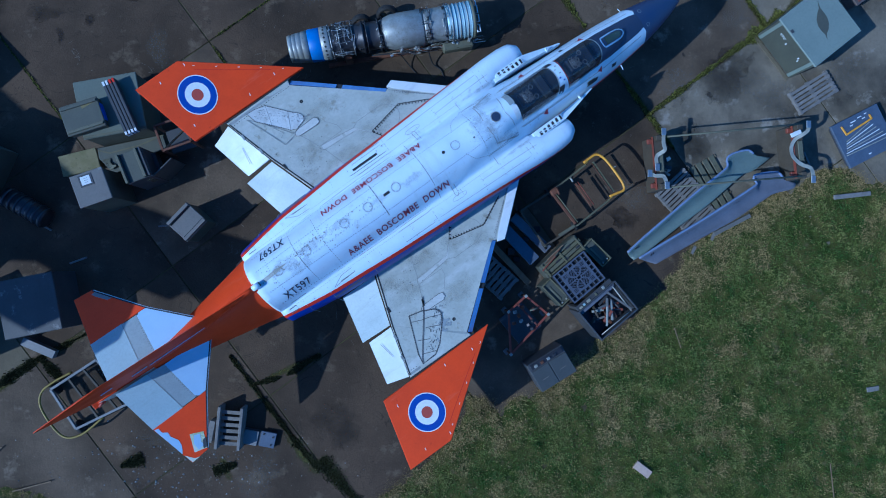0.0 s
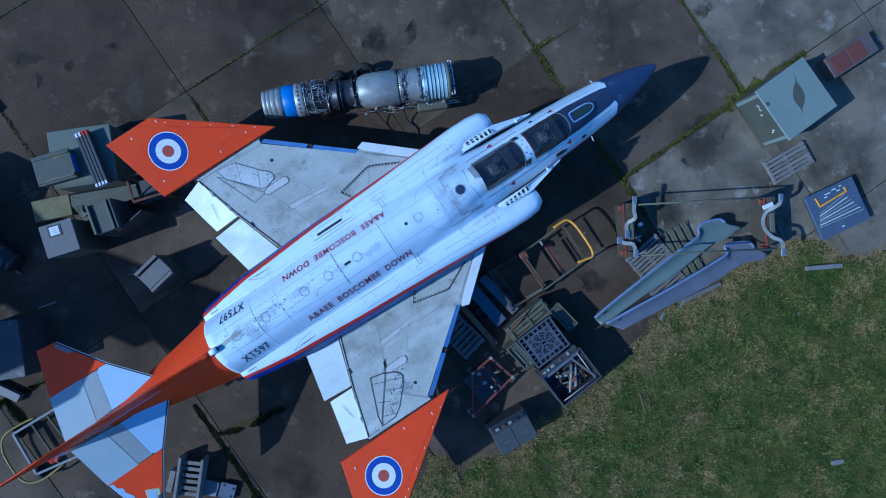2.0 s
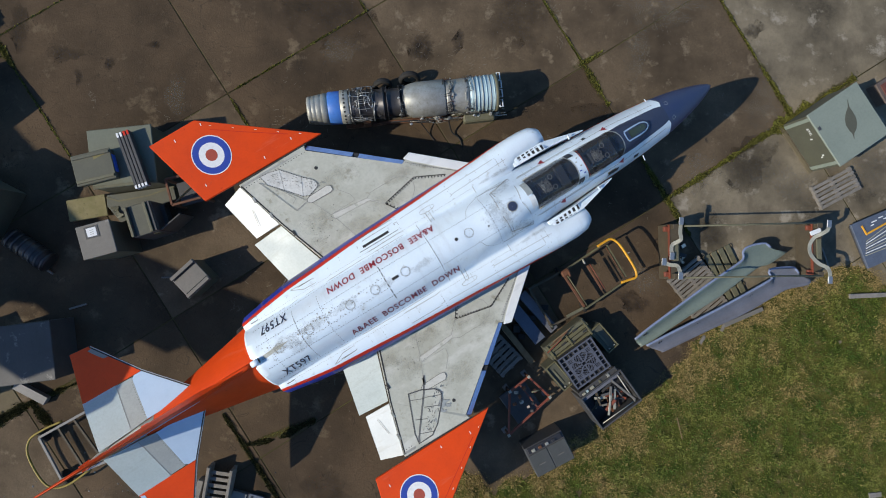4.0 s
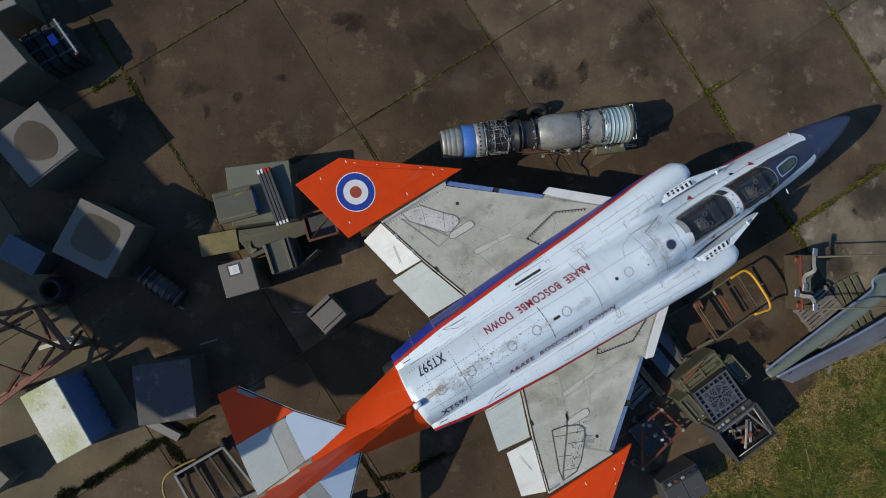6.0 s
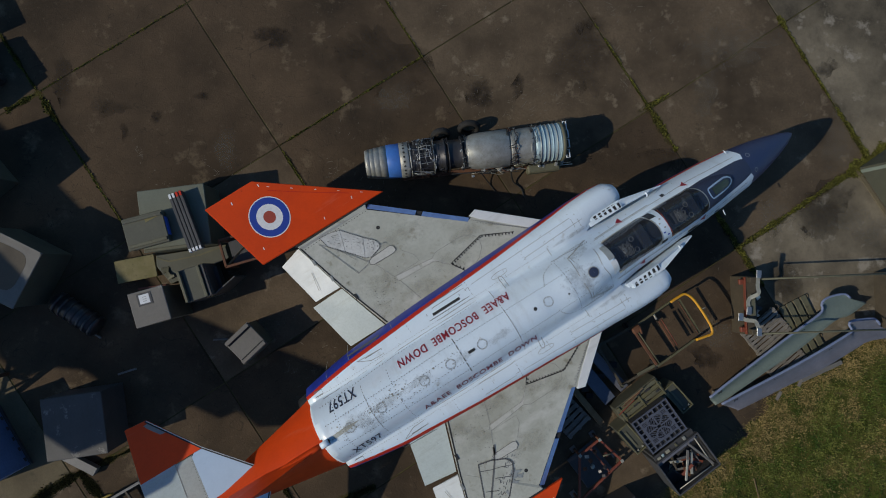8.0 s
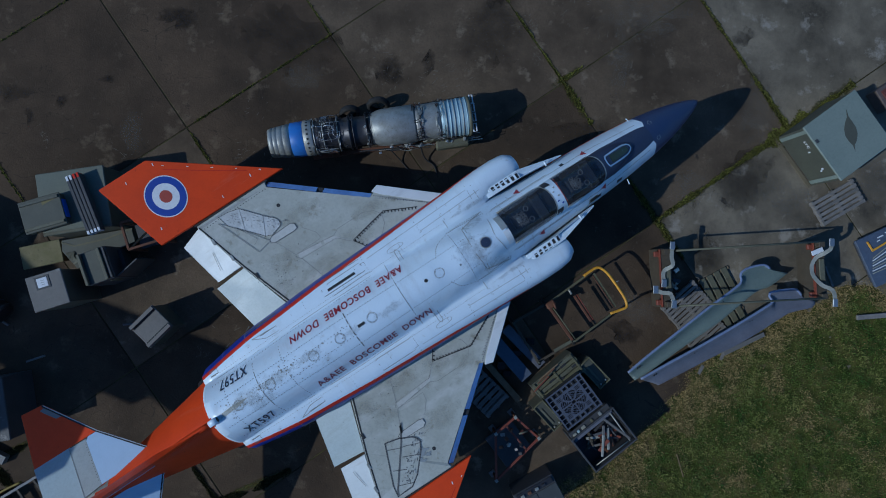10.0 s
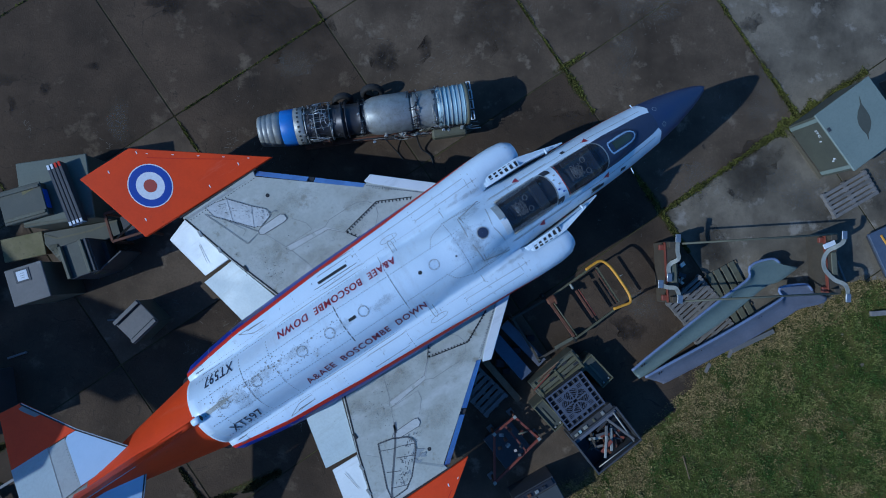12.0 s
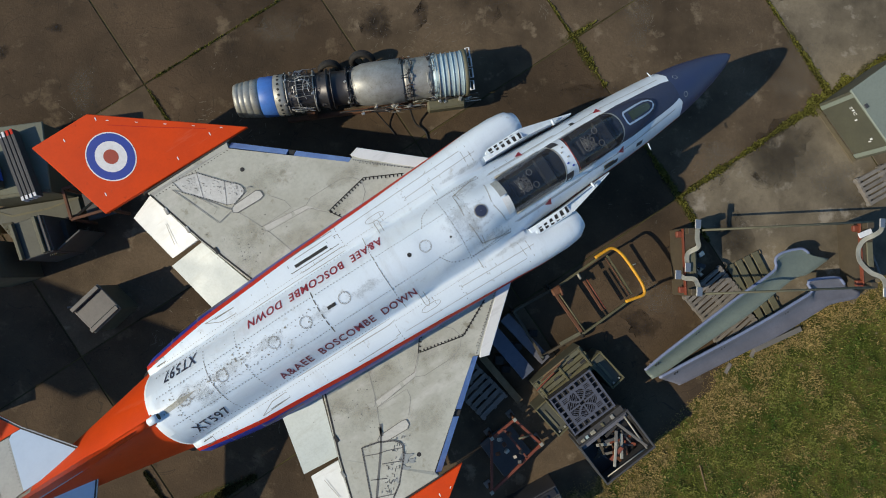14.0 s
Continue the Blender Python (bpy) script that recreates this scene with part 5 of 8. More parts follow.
ground.location.z = -0.13
tagged(ground, "bare dark earth around the concrete and the lawn", "ground", kind="structure")

bm = bmesh.new()
grid = {}
STEP = 0.11
for i in range(int(36 / STEP)):
    for j in range(int(26 / STEP)):
        x, y = -16 + i * STEP, -20 + j * STEP
        if lawn_depth(x, y) > -0.7:
            grid[i, j] = bm.verts.new((x, y, turf_height(x, y)))
for (i, j), v in grid.items():
    if all(k in grid for k in ((i + 1, j), (i, j + 1), (i + 1, j + 1))):
        bm.faces.new((v, grid[i + 1, j], grid[i + 1, j + 1], grid[i, j + 1])).smooth = True
lawn = tagged(new("lawn", mesh_of(bm, "lawn", TURF)), "patchy green and straw-coloured rough lawn", "lawn", kind="structure")


def blades(name, tufts, each, mat, long, seed, label, keep, spread=0.07):
    """Tufts of bent blades, each a bare triangle."""
    rng = random.Random(seed)
    verts, faces = [], []
    while tufts:
        cx, cy = rng.uniform(-2, 16.5), rng.uniform(-9.5, 3.6)
        if rng.random() < 0.06:
            cx, cy = rng.uniform(-13, -1), rng.uniform(-9, -5.4)
        if not keep(cx, cy, rng):
            continue
        tufts -= 1
        size = rng.uniform(0.6, 1.5)
        for _ in range(each):
            x, y = cx + rng.gauss(0, spread * size), cy + rng.gauss(0, spread * size)
            z, a, h = turf_height(x, y), rng.uniform(0, math.tau), long * size * rng.uniform(0.5, 1.2)
            w, lean = 0.011 * rng.uniform(0.7, 1.6), rng.uniform(0.2, 1.5)
            c, s = math.cos(a), math.sin(a)
            k = len(verts)
            verts += [(x - s * w, y + c * w, z - 0.005), (x + s * w, y - c * w, z - 0.005), (x + c * h * lean, y + s * h * lean, max(z, 0) + h * 0.6)]
            faces.append((k, k + 1, k + 2))
    me = bpy.data.meshes.new(name)
    me.from_pydata(verts, [], faces)
    me.materials.append(mat)
    return tagged(new(name, me), label, "grass", kind="stuff")


def dryness(x, y):
    """How straw-like the lawn is: patches half a metre wide, more of them at the edge."""
    d = lawn_depth(x, y)
    q = noise.noise((x * 1.3 + 31, y * 1.3, 5)) + 0.7 * noise.noise((x * 2.9, y * 2.9 + 31, 5)) + 0.55 * noise.noise((x * 0.4, y * 0.4, 8))
    return q + 0.75 * max(0, 1 - d / 1.3)


def green(x, y, rng):
    d = lawn_depth(x, y)
    if d < -0.10 or (d < 0.25 and rng.random() < 0.7):
        return False
    return rng.random() < max(0.10, min(1, 1.0 - 1.3 * dryness(x, y)))


def straw(x, y, rng):
    if lawn_depth(x, y) < -0.16:
        return False
    return rng.random() < max(0.05, min(1, 2.6 * (dryness(x, y) - 0.22)))


blades("grass", 17000, 12, BLADE, 0.040, 11, "short green grass blades in tufts", green, 0.09)
blades("grass_tufts", 5200, 16, TUFT, 0.055, 13, "pale yellow-green grass tufts", lambda x, y, rng: lawn_depth(x, y) > 0.1 and dryness(x, y) < 0.55 and rng.random() < 0.10 + 1.3 * noise.noise((x * 1.5, y * 1.5, 4)), 0.05)
blades("dry_grass", 9000, 14, STRAW, 0.045, 12, "straw-coloured dead grass in matted patches", straw, 0.08)


def weeds(name, runs, per_metre, mat, seed, label, leaf=1.0):
    """Small leaves and cushions of moss along the joints."""
    rng = random.Random(seed)
    verts, faces = [], []
    for (ax, ay), (bx, by), wide, rich in runs:
        long = math.hypot(bx - ax, by - ay)
        for _ in range(int(long * per_metre * rich)):
            t = rng.random()
            x, y = ax + (bx - ax) * t, ay + (by - ay) * t
            clump = 0.5 + noise.noise((x * 2.2, y * 2.2, seed))
            if rng.random() > clump:
                continue
            r = wide * clump * rng.gauss(0, 0.45)
            x, y = x - (by - ay) / long * r, y + (bx - ax) / long * r
            h, a, s = rng.uniform(0.0, 0.05), rng.uniform(0, math.tau), rng.uniform(0.012, 0.04) * leaf
            k = len(verts)
            verts += [(x, y, 0.001), (x + s * math.cos(a), y + s * math.sin(a), h + 0.006), (x + s * 1.2 * math.cos(a + 0.9), y + s * 1.2 * math.sin(a + 0.9), h * 0.6 + 0.006), (x + s * 0.7 * math.cos(a + 1.9), y + s * 0.7 * math.sin(a + 1.9), 0.004)]
            faces += [(k, k + 1, k + 2), (k, k + 2, k + 3)]
    me = bpy.data.meshes.new(name)
    me.from_pydata(verts, [], faces)
    me.materials.append(mat)
    return tagged(new(name, me), label, "weeds", kind="stuff")


def B(u, n):
    return bay_point(u, n)


weeds("moss", [(B(0.75, 8.2), B(0.72, 15), 0.11, 1.5), (B(-3.9, 8.23), B(-2.4, 8.23), 0.14, 1.2), (B(-3.83, 8.1), B(-3.83, 8.9), 0.10, 1), (B(-1.2, 8.23), B(2.0, 8.23), 0.12, 1.2), (B(0.75, 12.7), B(-4, 12.73), 0.08, 0.9),
              (B(-8.25, -0.77), B(-6.2, -0.77), 0.03, 0.5), (B(-8.25, -0.77), B(-8.25, 3.73), 0.012, 0.25), (B(-12.75, -5.27), B(-11.6, -5.27), 0.10, 1.2), (B(-14.6, -5.27), B(-12.75, -5.27), 0.06, 1.2), (B(-12.75, -6.2), B(-12.75, -5.2), 0.12, 1.2),
              (B(-8.25, -5.27), B(-11.6, -5.27), 0.014, 0.25), (B(-12.75, -5.27), B(-12.75, -0.8), 0.010, 0.15), (B(-10.5, 3.73), B(-8.25, 3.73), 0.012, 0.25), (B(-6.5, 8.23), B(-3.83, 8.23), 0.03, 0.6)],
      750, MOSS, 4, "green moss and weeds in the concrete joints")
weeds("weeds", [((-11.8, -3.9), (-10.1, -2.7), 0.17, 0.9), ((-10.1, -2.7), (-8.7, -1.95), 0.10, 0.8), ((-10.0, -2.6), (-9.3, -3.3), 0.12, 1.0), ((-13.2, -4.8), (-11.8, -3.9), 0.22, 1.0), ((-4.2, -3.5), (-3.1, -5.0), 0.09, 0.8), ((-3.1, -5.0), (-2.4, -5.8), 0.20, 1.1),
               ((-4.2, -3.4), (-3.4, -3.2), 0.09, 0.8), ((-3.4, -3.2), (-2.4, -2.6), 0.10, 0.8), ((-5.3, -5.8), (-4.7, -5.6), 0.30, 1.6), ((-7.8, -5.6), (-7.2, -5.4), 0.30, 1.6), ((-4.9, -2.6), (-4.2, -3.5), 0.08, 0.8), (B(3.0, -5.2), B(4.6, -5.1), 0.28, 1.0)],
      4200, WEED, 6, "dark weeds grown in cracked joints", 0.8)
weeds("moss", [(B(0.75, 12.0), B(0.72, 13.4), 0.30, 2.0), (B(0.75, 12.7), B(-0.5, 12.73), 0.12, 0.8)], 2200, MOSS, 9, "bright green moss swelling out of a joint", 1.3)


def moss_band(a, b, wide, seed):
    """A ragged bed of moss and soil along a joint."""
    rng_ = random.Random(seed)
    long = math.hypot(b[0] - a[0], b[1] - a[1])
    n_ = max(6, int(long / 0.12))
    top = [(-long / 2 + long * k / n_, wide * rng_.uniform(0.35, 0.85)) for k in range(n_ + 1)]
    low = [(-long / 2 + long * k / n_, -wide * rng_.uniform(0.35, 0.85)) for k in range(n_, -1, -1)]
    bm_ = bmesh.new()
    bm_.faces.new([bm_.verts.new((x_, y_, 0)) for x_, y_ in low[::-1] + top[::-1]])
    ob_ = new("moss_bed", mesh_of(bm_, "moss_bed", MOSSFILM))
    ob_.matrix_world = pose((a[0] + b[0]) / 2, (a[1] + b[1]) / 2, 0.0012 + 0.0002 * (seed % 7), 0, 0, math.degrees(math.atan2(b[1] - a[1], b[0] - a[0])))
    return tagged(ob_, "ragged bed of moss along a concrete joint", "moss", "moss beds", "structure")


for k, (a, b, wide) in enumerate(((B(0.75, 7.6), B(0.75, 10.6), 0.16), (B(0.75, 10.2), B(0.72, 13.2), 0.20), (B(0.75, 12.8), B(0.72, 15.4), 0.30), (B(-4.3, 8.23), B(-2.4, 8.23), 0.22), (B(-3.83, 7.8), B(-3.83, 9.1), 0.18), (B(-0.9, 8.23), B(2.2, 8.23), 0.20), (B(0.9, 12.73), B(-1.6, 12.73), 0.16), (B(-1.2, 12.73), B(-4.2, 12.73), 0.10),
                              (B(-8.6, -0.77), B(-6.0, -0.77), 0.07), (B(-13.0, -5.27), B(-11.4, -5.27), 0.18), (B(-12.75, -6.2), B(-12.75, -5.0), 0.16), (B(-8.25, 0.6), B(-8.25, 4.2), 0.06), (B(-10.8, 3.73), B(-8.2, 3.73), 0.05), (B(-6.5, 8.23), B(-4.0, 8.23), 0.07), ((-4.9, -2.6), (-3.1, -5.0), 0.16), ((-3.5, -4.5), (-2.3, -6.1), 0.34), ((-4.3, -3.5), (-2.3, -2.5), 0.16), ((-12.0, -4.1), (-10.0, -2.6), 0.30), ((-10.4, -2.9), (-8.5, -1.8), 0.20), ((-10.1, -2.5), (-9.2, -3.4), 0.22), ((-5.2, -5.3), (-4.8, -6.1), 0.22), ((-7.9, -5.6), (-7.1, -5.4), 0.22))):
    moss_band(a, b, wide, 300 + k)


# an unseen open-sided roof, added beyond the yard to shade the near boxes
# outline of the shade on the ground; the roof is this, shifted sunward
SHADE_OUTLINE = [(-13.02, 0.53), (-12.27, 0.35), (-11.48, -0.27), (-10.78, 0.07), (-10.03, 0.04), (-9.05, -0.60), (-8.10, -1.15), (-7.20, -0.73), (-6.45, -1.03), (-6.0, -0.80), (-5.45, -1.20), (-4.6, -1.1), (-3.62, -0.50), (-3.62, 0.36),
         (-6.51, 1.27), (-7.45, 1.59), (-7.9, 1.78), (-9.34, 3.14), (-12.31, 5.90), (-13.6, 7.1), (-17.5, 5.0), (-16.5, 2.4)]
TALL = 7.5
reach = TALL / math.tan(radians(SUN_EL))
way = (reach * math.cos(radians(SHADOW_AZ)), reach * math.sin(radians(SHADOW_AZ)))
roof = tagged(new("shelter_roof", mesh_of(slab_of([(x - way[0], y - way[1]) for x, y in SHADE_OUTLINE], TALL - 0.08, TALL), "shelter_roof", GREY)), "plain grey unseen roof on posts, added beyond the yard to cast shade", "roof", kind="structure")
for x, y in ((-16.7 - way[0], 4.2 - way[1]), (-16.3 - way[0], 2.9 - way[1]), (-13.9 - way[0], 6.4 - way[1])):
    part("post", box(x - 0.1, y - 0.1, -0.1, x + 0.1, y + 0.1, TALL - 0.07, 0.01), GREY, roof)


def blot(x, y, r, mat, seed, squash=0.6, turn_=0.0, up=0.0):
    """An irregular stain lying on the concrete."""
    rng_ = random.Random(seed)
    ph = [rng_.uniform(0, math.tau) for _ in range(5)]
    pts = []
    for k in range(40):
        a = k * math.tau / 40
        q = r * (1 + sum(0.20 / (i + 1) * math.sin((i + 2) * a + ph[i]) * 1.4 for i in range(5)) + 0.16 * math.sin(11 * a + ph[0]) + rng_.uniform(-0.14, 0.14))
        dx, dy = q * math.cos(a), q * squash * math.sin(a)
        pts.append((x + dx * math.cos(turn_) - dy * math.sin(turn_), y + dx * math.sin(turn_) + dy * math.cos(turn_)))
    ob_ = new("ground_stain", mesh_of(decal(pts, lambda x_, y_: 0.0, 0.0015 + up * 0.3, 9), "ground_stain", mat))
    return tagged(ob_, "pale cement bloom on the concrete" if mat == PALEFILM else "dark oil stain soaked into the concrete", "stain", "ground stains", "structure")


SPOTS = ((-5.87, 9.08, 0.55, 0.6, OILFILM), (0.75, 8.25, 0.35, 0.5, OILFILM), (-0.3, 8.0, 0.65, 0.5, OILFILM), (-8.75, 6.73, 0.22, 0.6, OILFILM), (-9.54, 6.25, 0.30, 0.4, OILFILM), (-7.66, 7.34, 0.20, 0.7, OILFILM), (-1.88, -4.61, 0.75, 0.8, DAMPFILM), (6.30, 1.25, 0.48, 0.7, OILFILM),
         (9.3, 9.4, 0.45, 0.5, OILFILM), (8.9, 4.9, 0.15, 0.5, OILFILM), (-9.9, 6.9, 0.5, 0.5, DAMPFILM), (-11.2, 7.4, 0.6, 0.5, DAMPFILM), (5.2, 6.6, 0.9, 0.4, DAMPFILM), (2.5, 9.3, 1.4, 0.6, DAMPFILM), (-3.0, 8.6, 1.6, 0.5, DAMPFILM), (9.4, 5.6, 1.1, 0.6, DAMPFILM), (8.4, 3.4, 0.9, 0.5, DAMPFILM),
         (6.5, 9.9, 1.5, 0.5, PALEFILM), (9.8, 7.4, 1.3, 0.5, PALEFILM), (10.6, 5.1, 1.2, 0.5, PALEFILM), (8.0, 5.2, 0.9, 0.6, PALEFILM), (-6.9, 6.0, 0.7, 0.5, PALEFILM), (-2.6, 7.7, 0.8, 0.45, PALEFILM), (5.9, 8.6, 0.9, 0.5, PALEFILM), (-6.2, -4.9, 1.4, 0.4, PALEFILM), (-4.1, -6.0, 1.0, 0.5, PALEFILM),
         (6.6, 1.9, 0.8, 0.5, PALEFILM), (9.9, 2.9, 0.6, 0.5, PALEFILM), (13.0, 5.9, 1.2, 0.7, PALEFILM), (-8.2, -3.2, 1.0, 0.6, DAMPFILM), (-0.8, 6.2, 0.8, 0.4, PALEFILM))
for k, (x, y, r_, sq, film_) in enumerate(SPOTS):
    blot(x, y, r_, film_, 40 + k, sq, k * 1.3, 0.0006 * k)
rng = random.Random(77)
verts, faces = [], []
marks = [(rng.uniform(-11, 0.6), rng.uniform(-4, 14), rng.uniform(0.1, 0.7), rng.gauss(0.7, 0.5)) for _ in range(90)]
for _ in range(1500):
    u, n, wide_, lay = rng.choice(marks)
    u, n = u + rng.gauss(0, wide_), n + rng.gauss(0, wide_ * 0.5)
    x, y = bay_point(u, n)
    a, l_, w_ = rng.gauss(lay, 0.5), 0.02 + 0.14 * rng.random() ** 2, rng.uniform(0.004, 0.014)
    c, s = math.cos(a), math.sin(a)
    k = len(verts)
    for f, g in ((-1, -0.3), (1, -0.5), (1.1, 0.4), (-0.9, 0.6)):
        verts.append((x + c * l_ * f * 0.5 - s * w_ * g, y + s * l_ * f * 0.5 + c * w_ * g, 0.002))
    faces.append((k, k + 1, k + 2, k + 3))
me = bpy.data.meshes.new("scuffs")
me.from_pydata(verts, [], faces)
me.materials.append(SCUFF)
tagged(new("scuffs", me), "pale scrape marks on the concrete", "scrapes", kind="stuff")


# ---- things ----
def crate(name, x, y, yaw, long, wide, z0, z1, mat, label, category, lid=0.05, mat_lid=None, group="", over=0.02):
    """A box with a body and a lid that stands a little proud."""
    t = thing(name, pose(x, y, 0, 0, 0, yaw), label, category, group)
    part("body", box(-long / 2, -wide / 2, z0, long / 2, wide / 2, z1 - lid, 0.012), mat, t)
    part("lid", box(-long / 2 - over, -wide / 2 - over, z1 - lid, long / 2 + over, wide / 2 + over, z1, 0.015), mat_lid or mat, t)
    return t


def build_engine():
    ang = math.degrees(math.atan2(0.98, 5.03))
    e = thing("jet_engine", pose(-3.14, 5.71, 0, 0, 0, ang), "stripped jet engine with silver casings and tangled pipes", "engine")
    z = 0.80
    at = pose(0, 0, z)
    part("jet_pipe", lathe([(0.0, 0.30), (0.0, 0.345), (0.05, 0.36), (0.11, 0.366), (0.113, 0.362), (0.13, 0.372), (0.22, 0.382), (0.223, 0.379), (0.24, 0.386), (0.36, 0.400), (0.363, 0.397), (0.38, 0.403), (0.55, 0.42)], 40), DULL, e, "bright metal jet pipe", at=at)
    part("pipe_mouth", lathe([(-0.004, 0.295), (0.004, 0.295)], 32), BLACK, e, at=at)
    part("blue_band", lathe([(0.55, 0.42), (0.56, 0.428), (0.86, 0.435), (0.87, 0.43)], 40), ENG_BLUE, e, "blue painted band", at=at)
    band = part("hole_ring", lathe([(0.87, 0.43), (0.88, 0.445), (1.08, 0.445), (1.10, 0.43)], 40), DULL, e, at=at)
    for k in range(24):
        a = k * math.tau / 24
        part("hole", lathe([(0.0, 0.028), (0.004, 0.028)], 10, "Z"), BLACK, band, at=pose(0.98, 0, 0) @ pose(0, 0, 0, math.degrees(a)) @ pose(0, 0, 0.446))
    part("hot_section", lathe([(1.10, 0.41), (1.14, 0.42), (1.30, 0.40), (1.34, 0.43), (1.38, 0.39), (1.60, 0.38), (1.95, 0.39), (1.98, 0.42), (2.02, 0.42), (2.05, 0.37), (2.50, 0.36), (2.52, 0.39), (2.55, 0.36)], 40), DARKMETAL, e, "heat-darkened combustion casing", at=at)
    for x in (1.14, 1.36, 1.72, 2.0, 2.10, 2.44):
        part("flange", lathe([(x - 0.012, 0.37), (x - 0.012, 0.435), (x + 0.012, 0.435), (x + 0.012, 0.37)], 40), DULL if x < 2 else DARKMETAL, e, at=at)
    part("bypass_casing", lathe([(2.52, 0.36), (2.60, 0.40), (2.78, 0.455), (3.0, 0.47), (3.62, 0.475), (3.64, 0.46)], 48), DULL, e, "silver bypass casing", at=at)
    part("compressor_casing", lathe([(3.64, 0.44), (3.72, 0.44), (4.2, 0.455), (4.28, 0.45)], 48), DULL, e, "silver compressor casing", at=at)
    fan = part("front_casing", lathe([(4.28, 0.44), (4.36, 0.45), (4.96, 0.47), (5.0, 0.47)], 48), PALE_BLUE, e, "pale blue ribbed front casing", at=at)
    for k in range(6):
        x = 4.42 + k * 0.105
        part("rib", lathe([(x - 0.014, 0.44), (x - 0.01, 0.482), (x + 0.01, 0.482), (x + 0.014, 0.44)], 40), PALE_BLUE if k % 2 else DULL, fan)
    part("front_ring", lathe([(4.98, 0.40), (4.98, 0.50), (5.06, 0.50), (5.06, 0.40)], 40), OLIVE2, e, at=at)
    part("front_face", lathe([(5.0, 0.40), (5.01, 0.40)], 32), BLACK, e, at=at)
    for k in range(4):
        y0, y1 = -0.47 + k * 0.24, -0.27 + k * 0.24
        zz = z + 0.36 - 0.5 * abs(-0.37 + k * 0.24) ** 1.5
        part("end_bracket", rod([(5.07, y0, zz), (5.07, y1, zz), (5.15, y1, zz), (5.15, y0, zz)], 0.018, 6, True), FLAPW, e, "white end bracket")
    rng = random.Random(8)

    def ring_point(x, a, r):
        return (x, r * math.cos(a), z + r * math.sin(a))

    for x0, x1, r0, r1, count, mats in ((1.08, 1.80, 0.41, 0.49, 64, (DARKMETAL, METAL, DULL, BLACK, DARKMETAL, METAL)), (3.60, 3.86, 0.455, 0.51, 30, (DULL, DARKMETAL, BLACK, RUST)), (4.16, 4.40, 0.455, 0.52, 26, (DARKMETAL, DULL, BLACK, METAL)), (2.40, 2.60, 0.40, 0.45, 18, (DARKMETAL, DULL, BLACK)), (1.86, 2.1, 0.40, 0.44, 10, (DARKMETAL, BLACK))):
        for k in range(count):
            a0 = rng.uniform(0.0, math.pi)
            if k % 3 == 2:
                a1, xa = a0 + rng.uniform(-0.12, 0.12), rng.uniform(x0, x0 + (x1 - x0) * 0.4)
                xs = [xa, xa + (x1 - x0) * 0.2, xa + (x1 - x0) * 0.4, xa + (x1 - x0) * 0.6]
            else:
                a1, xa = a0 + rng.choice((-1, 1)) * rng.uniform(0.25, 1.0), rng.uniform(x0, x1)
                xs = [xa + rng.uniform(-0.03, 0.03) for _ in range(4)]
            pts = [ring_point(xs[i], a0 + (a1 - a0) * i / 3, rng.uniform(r0, r1)) for i in range(4)]
            part("pipe", rod(bend(pts, 3), rng.uniform(0.004, 0.010), 5), rng.choice(mats), e)
        for k in range(count // 3):
            a0, xa, q = rng.uniform(0.1, math.pi - 0.1), rng.uniform(x0, x1), rng.uniform(0.014, 0.034)
            p = ring_point(xa, a0, (r0 + r1) / 2)
            part("fitting", box(-q, -q * 0.7, -q * 0.7, q, q * 0.7, q * 0.7, 0.005, pose(*p, math.degrees(a0), 0, rng.uniform(0, 60))), rng.choice(mats), e)
    # gearbox and accessory clutter low on one flank
    for k in range(110):
        x = rng.uniform(2.6, 4.95) if k % 4 else rng.uniform(3.9, 4.95)
        a = rng.uniform(-0.95, -0.25) if k % 3 else rng.uniform(-1.2, 0.2)
        r = rng.uniform(0.50, 0.62)
        cy, cz = -r * math.cos(a), z + r * math.sin(a)
        if k % 3 == 0:
            s = rng.uniform(0.015, 0.05)
            part("accessory", box(-s, -s * 0.8, -s, s, s * 0.8, s, 0.012, pose(x, cy, cz, rng.uniform(0, 90), 0, rng.uniform(0, 90))), rng.choice((DULL, DARKMETAL, OLIVE2, METAL)), e)
        else:
            pts = [(x + rng.uniform(-0.25, 0.25) * i, cy + rng.uniform(-0.06, 0.05), cz + rng.uniform(-0.06, 0.06)) for i in range(4)]
            part("pipe", rod(bend(pts, 4), rng.uniform(0.005, 0.012), 5), rng.choice((DULL, DARKMETAL, METAL, BLACK, OLIVE2, RUST)), e)
    part("gearbox", box(4.1, -0.72, z - 0.35, 4.95, -0.50, z - 0.05, 0.04), OLIVE2, e, "olive accessory gearbox")
    for k in range(7):
        part("gearbox_fin", box(4.14 + k * 0.115, -0.70 + 0.03 * (k % 3), z - 0.30, 4.20 + k * 0.115, -0.50, z - 0.06, 0.01), DARKMETAL if k % 2 else OLIVE, e)
    for x in (1.5, 3.4):
        part("stand", box(x - 0.10, -0.42, 0.0, x + 0.10, 0.42, z - 0.32, 0.02), RUST, e, "rusty stand")
    part("stand_rail", plank((0.9, -0.36, 0.06), (4.6, -0.36, 0.06), 0.1, 0.12), RUST, e)
    part("stand_rail", plank((0.9, 0.36, 0.06), (4.6, 0.36, 0.06), 0.1, 0.12), RUST, e)
    part("fallen_hose", rod(bend([(3.7, -0.5, 0.5), (3.8, -0.8, 0.1), (4.0, -1.0, 0.03), (4.05, -1.25, 0.025)], 6), 0.02, 6), RUBBER, e)
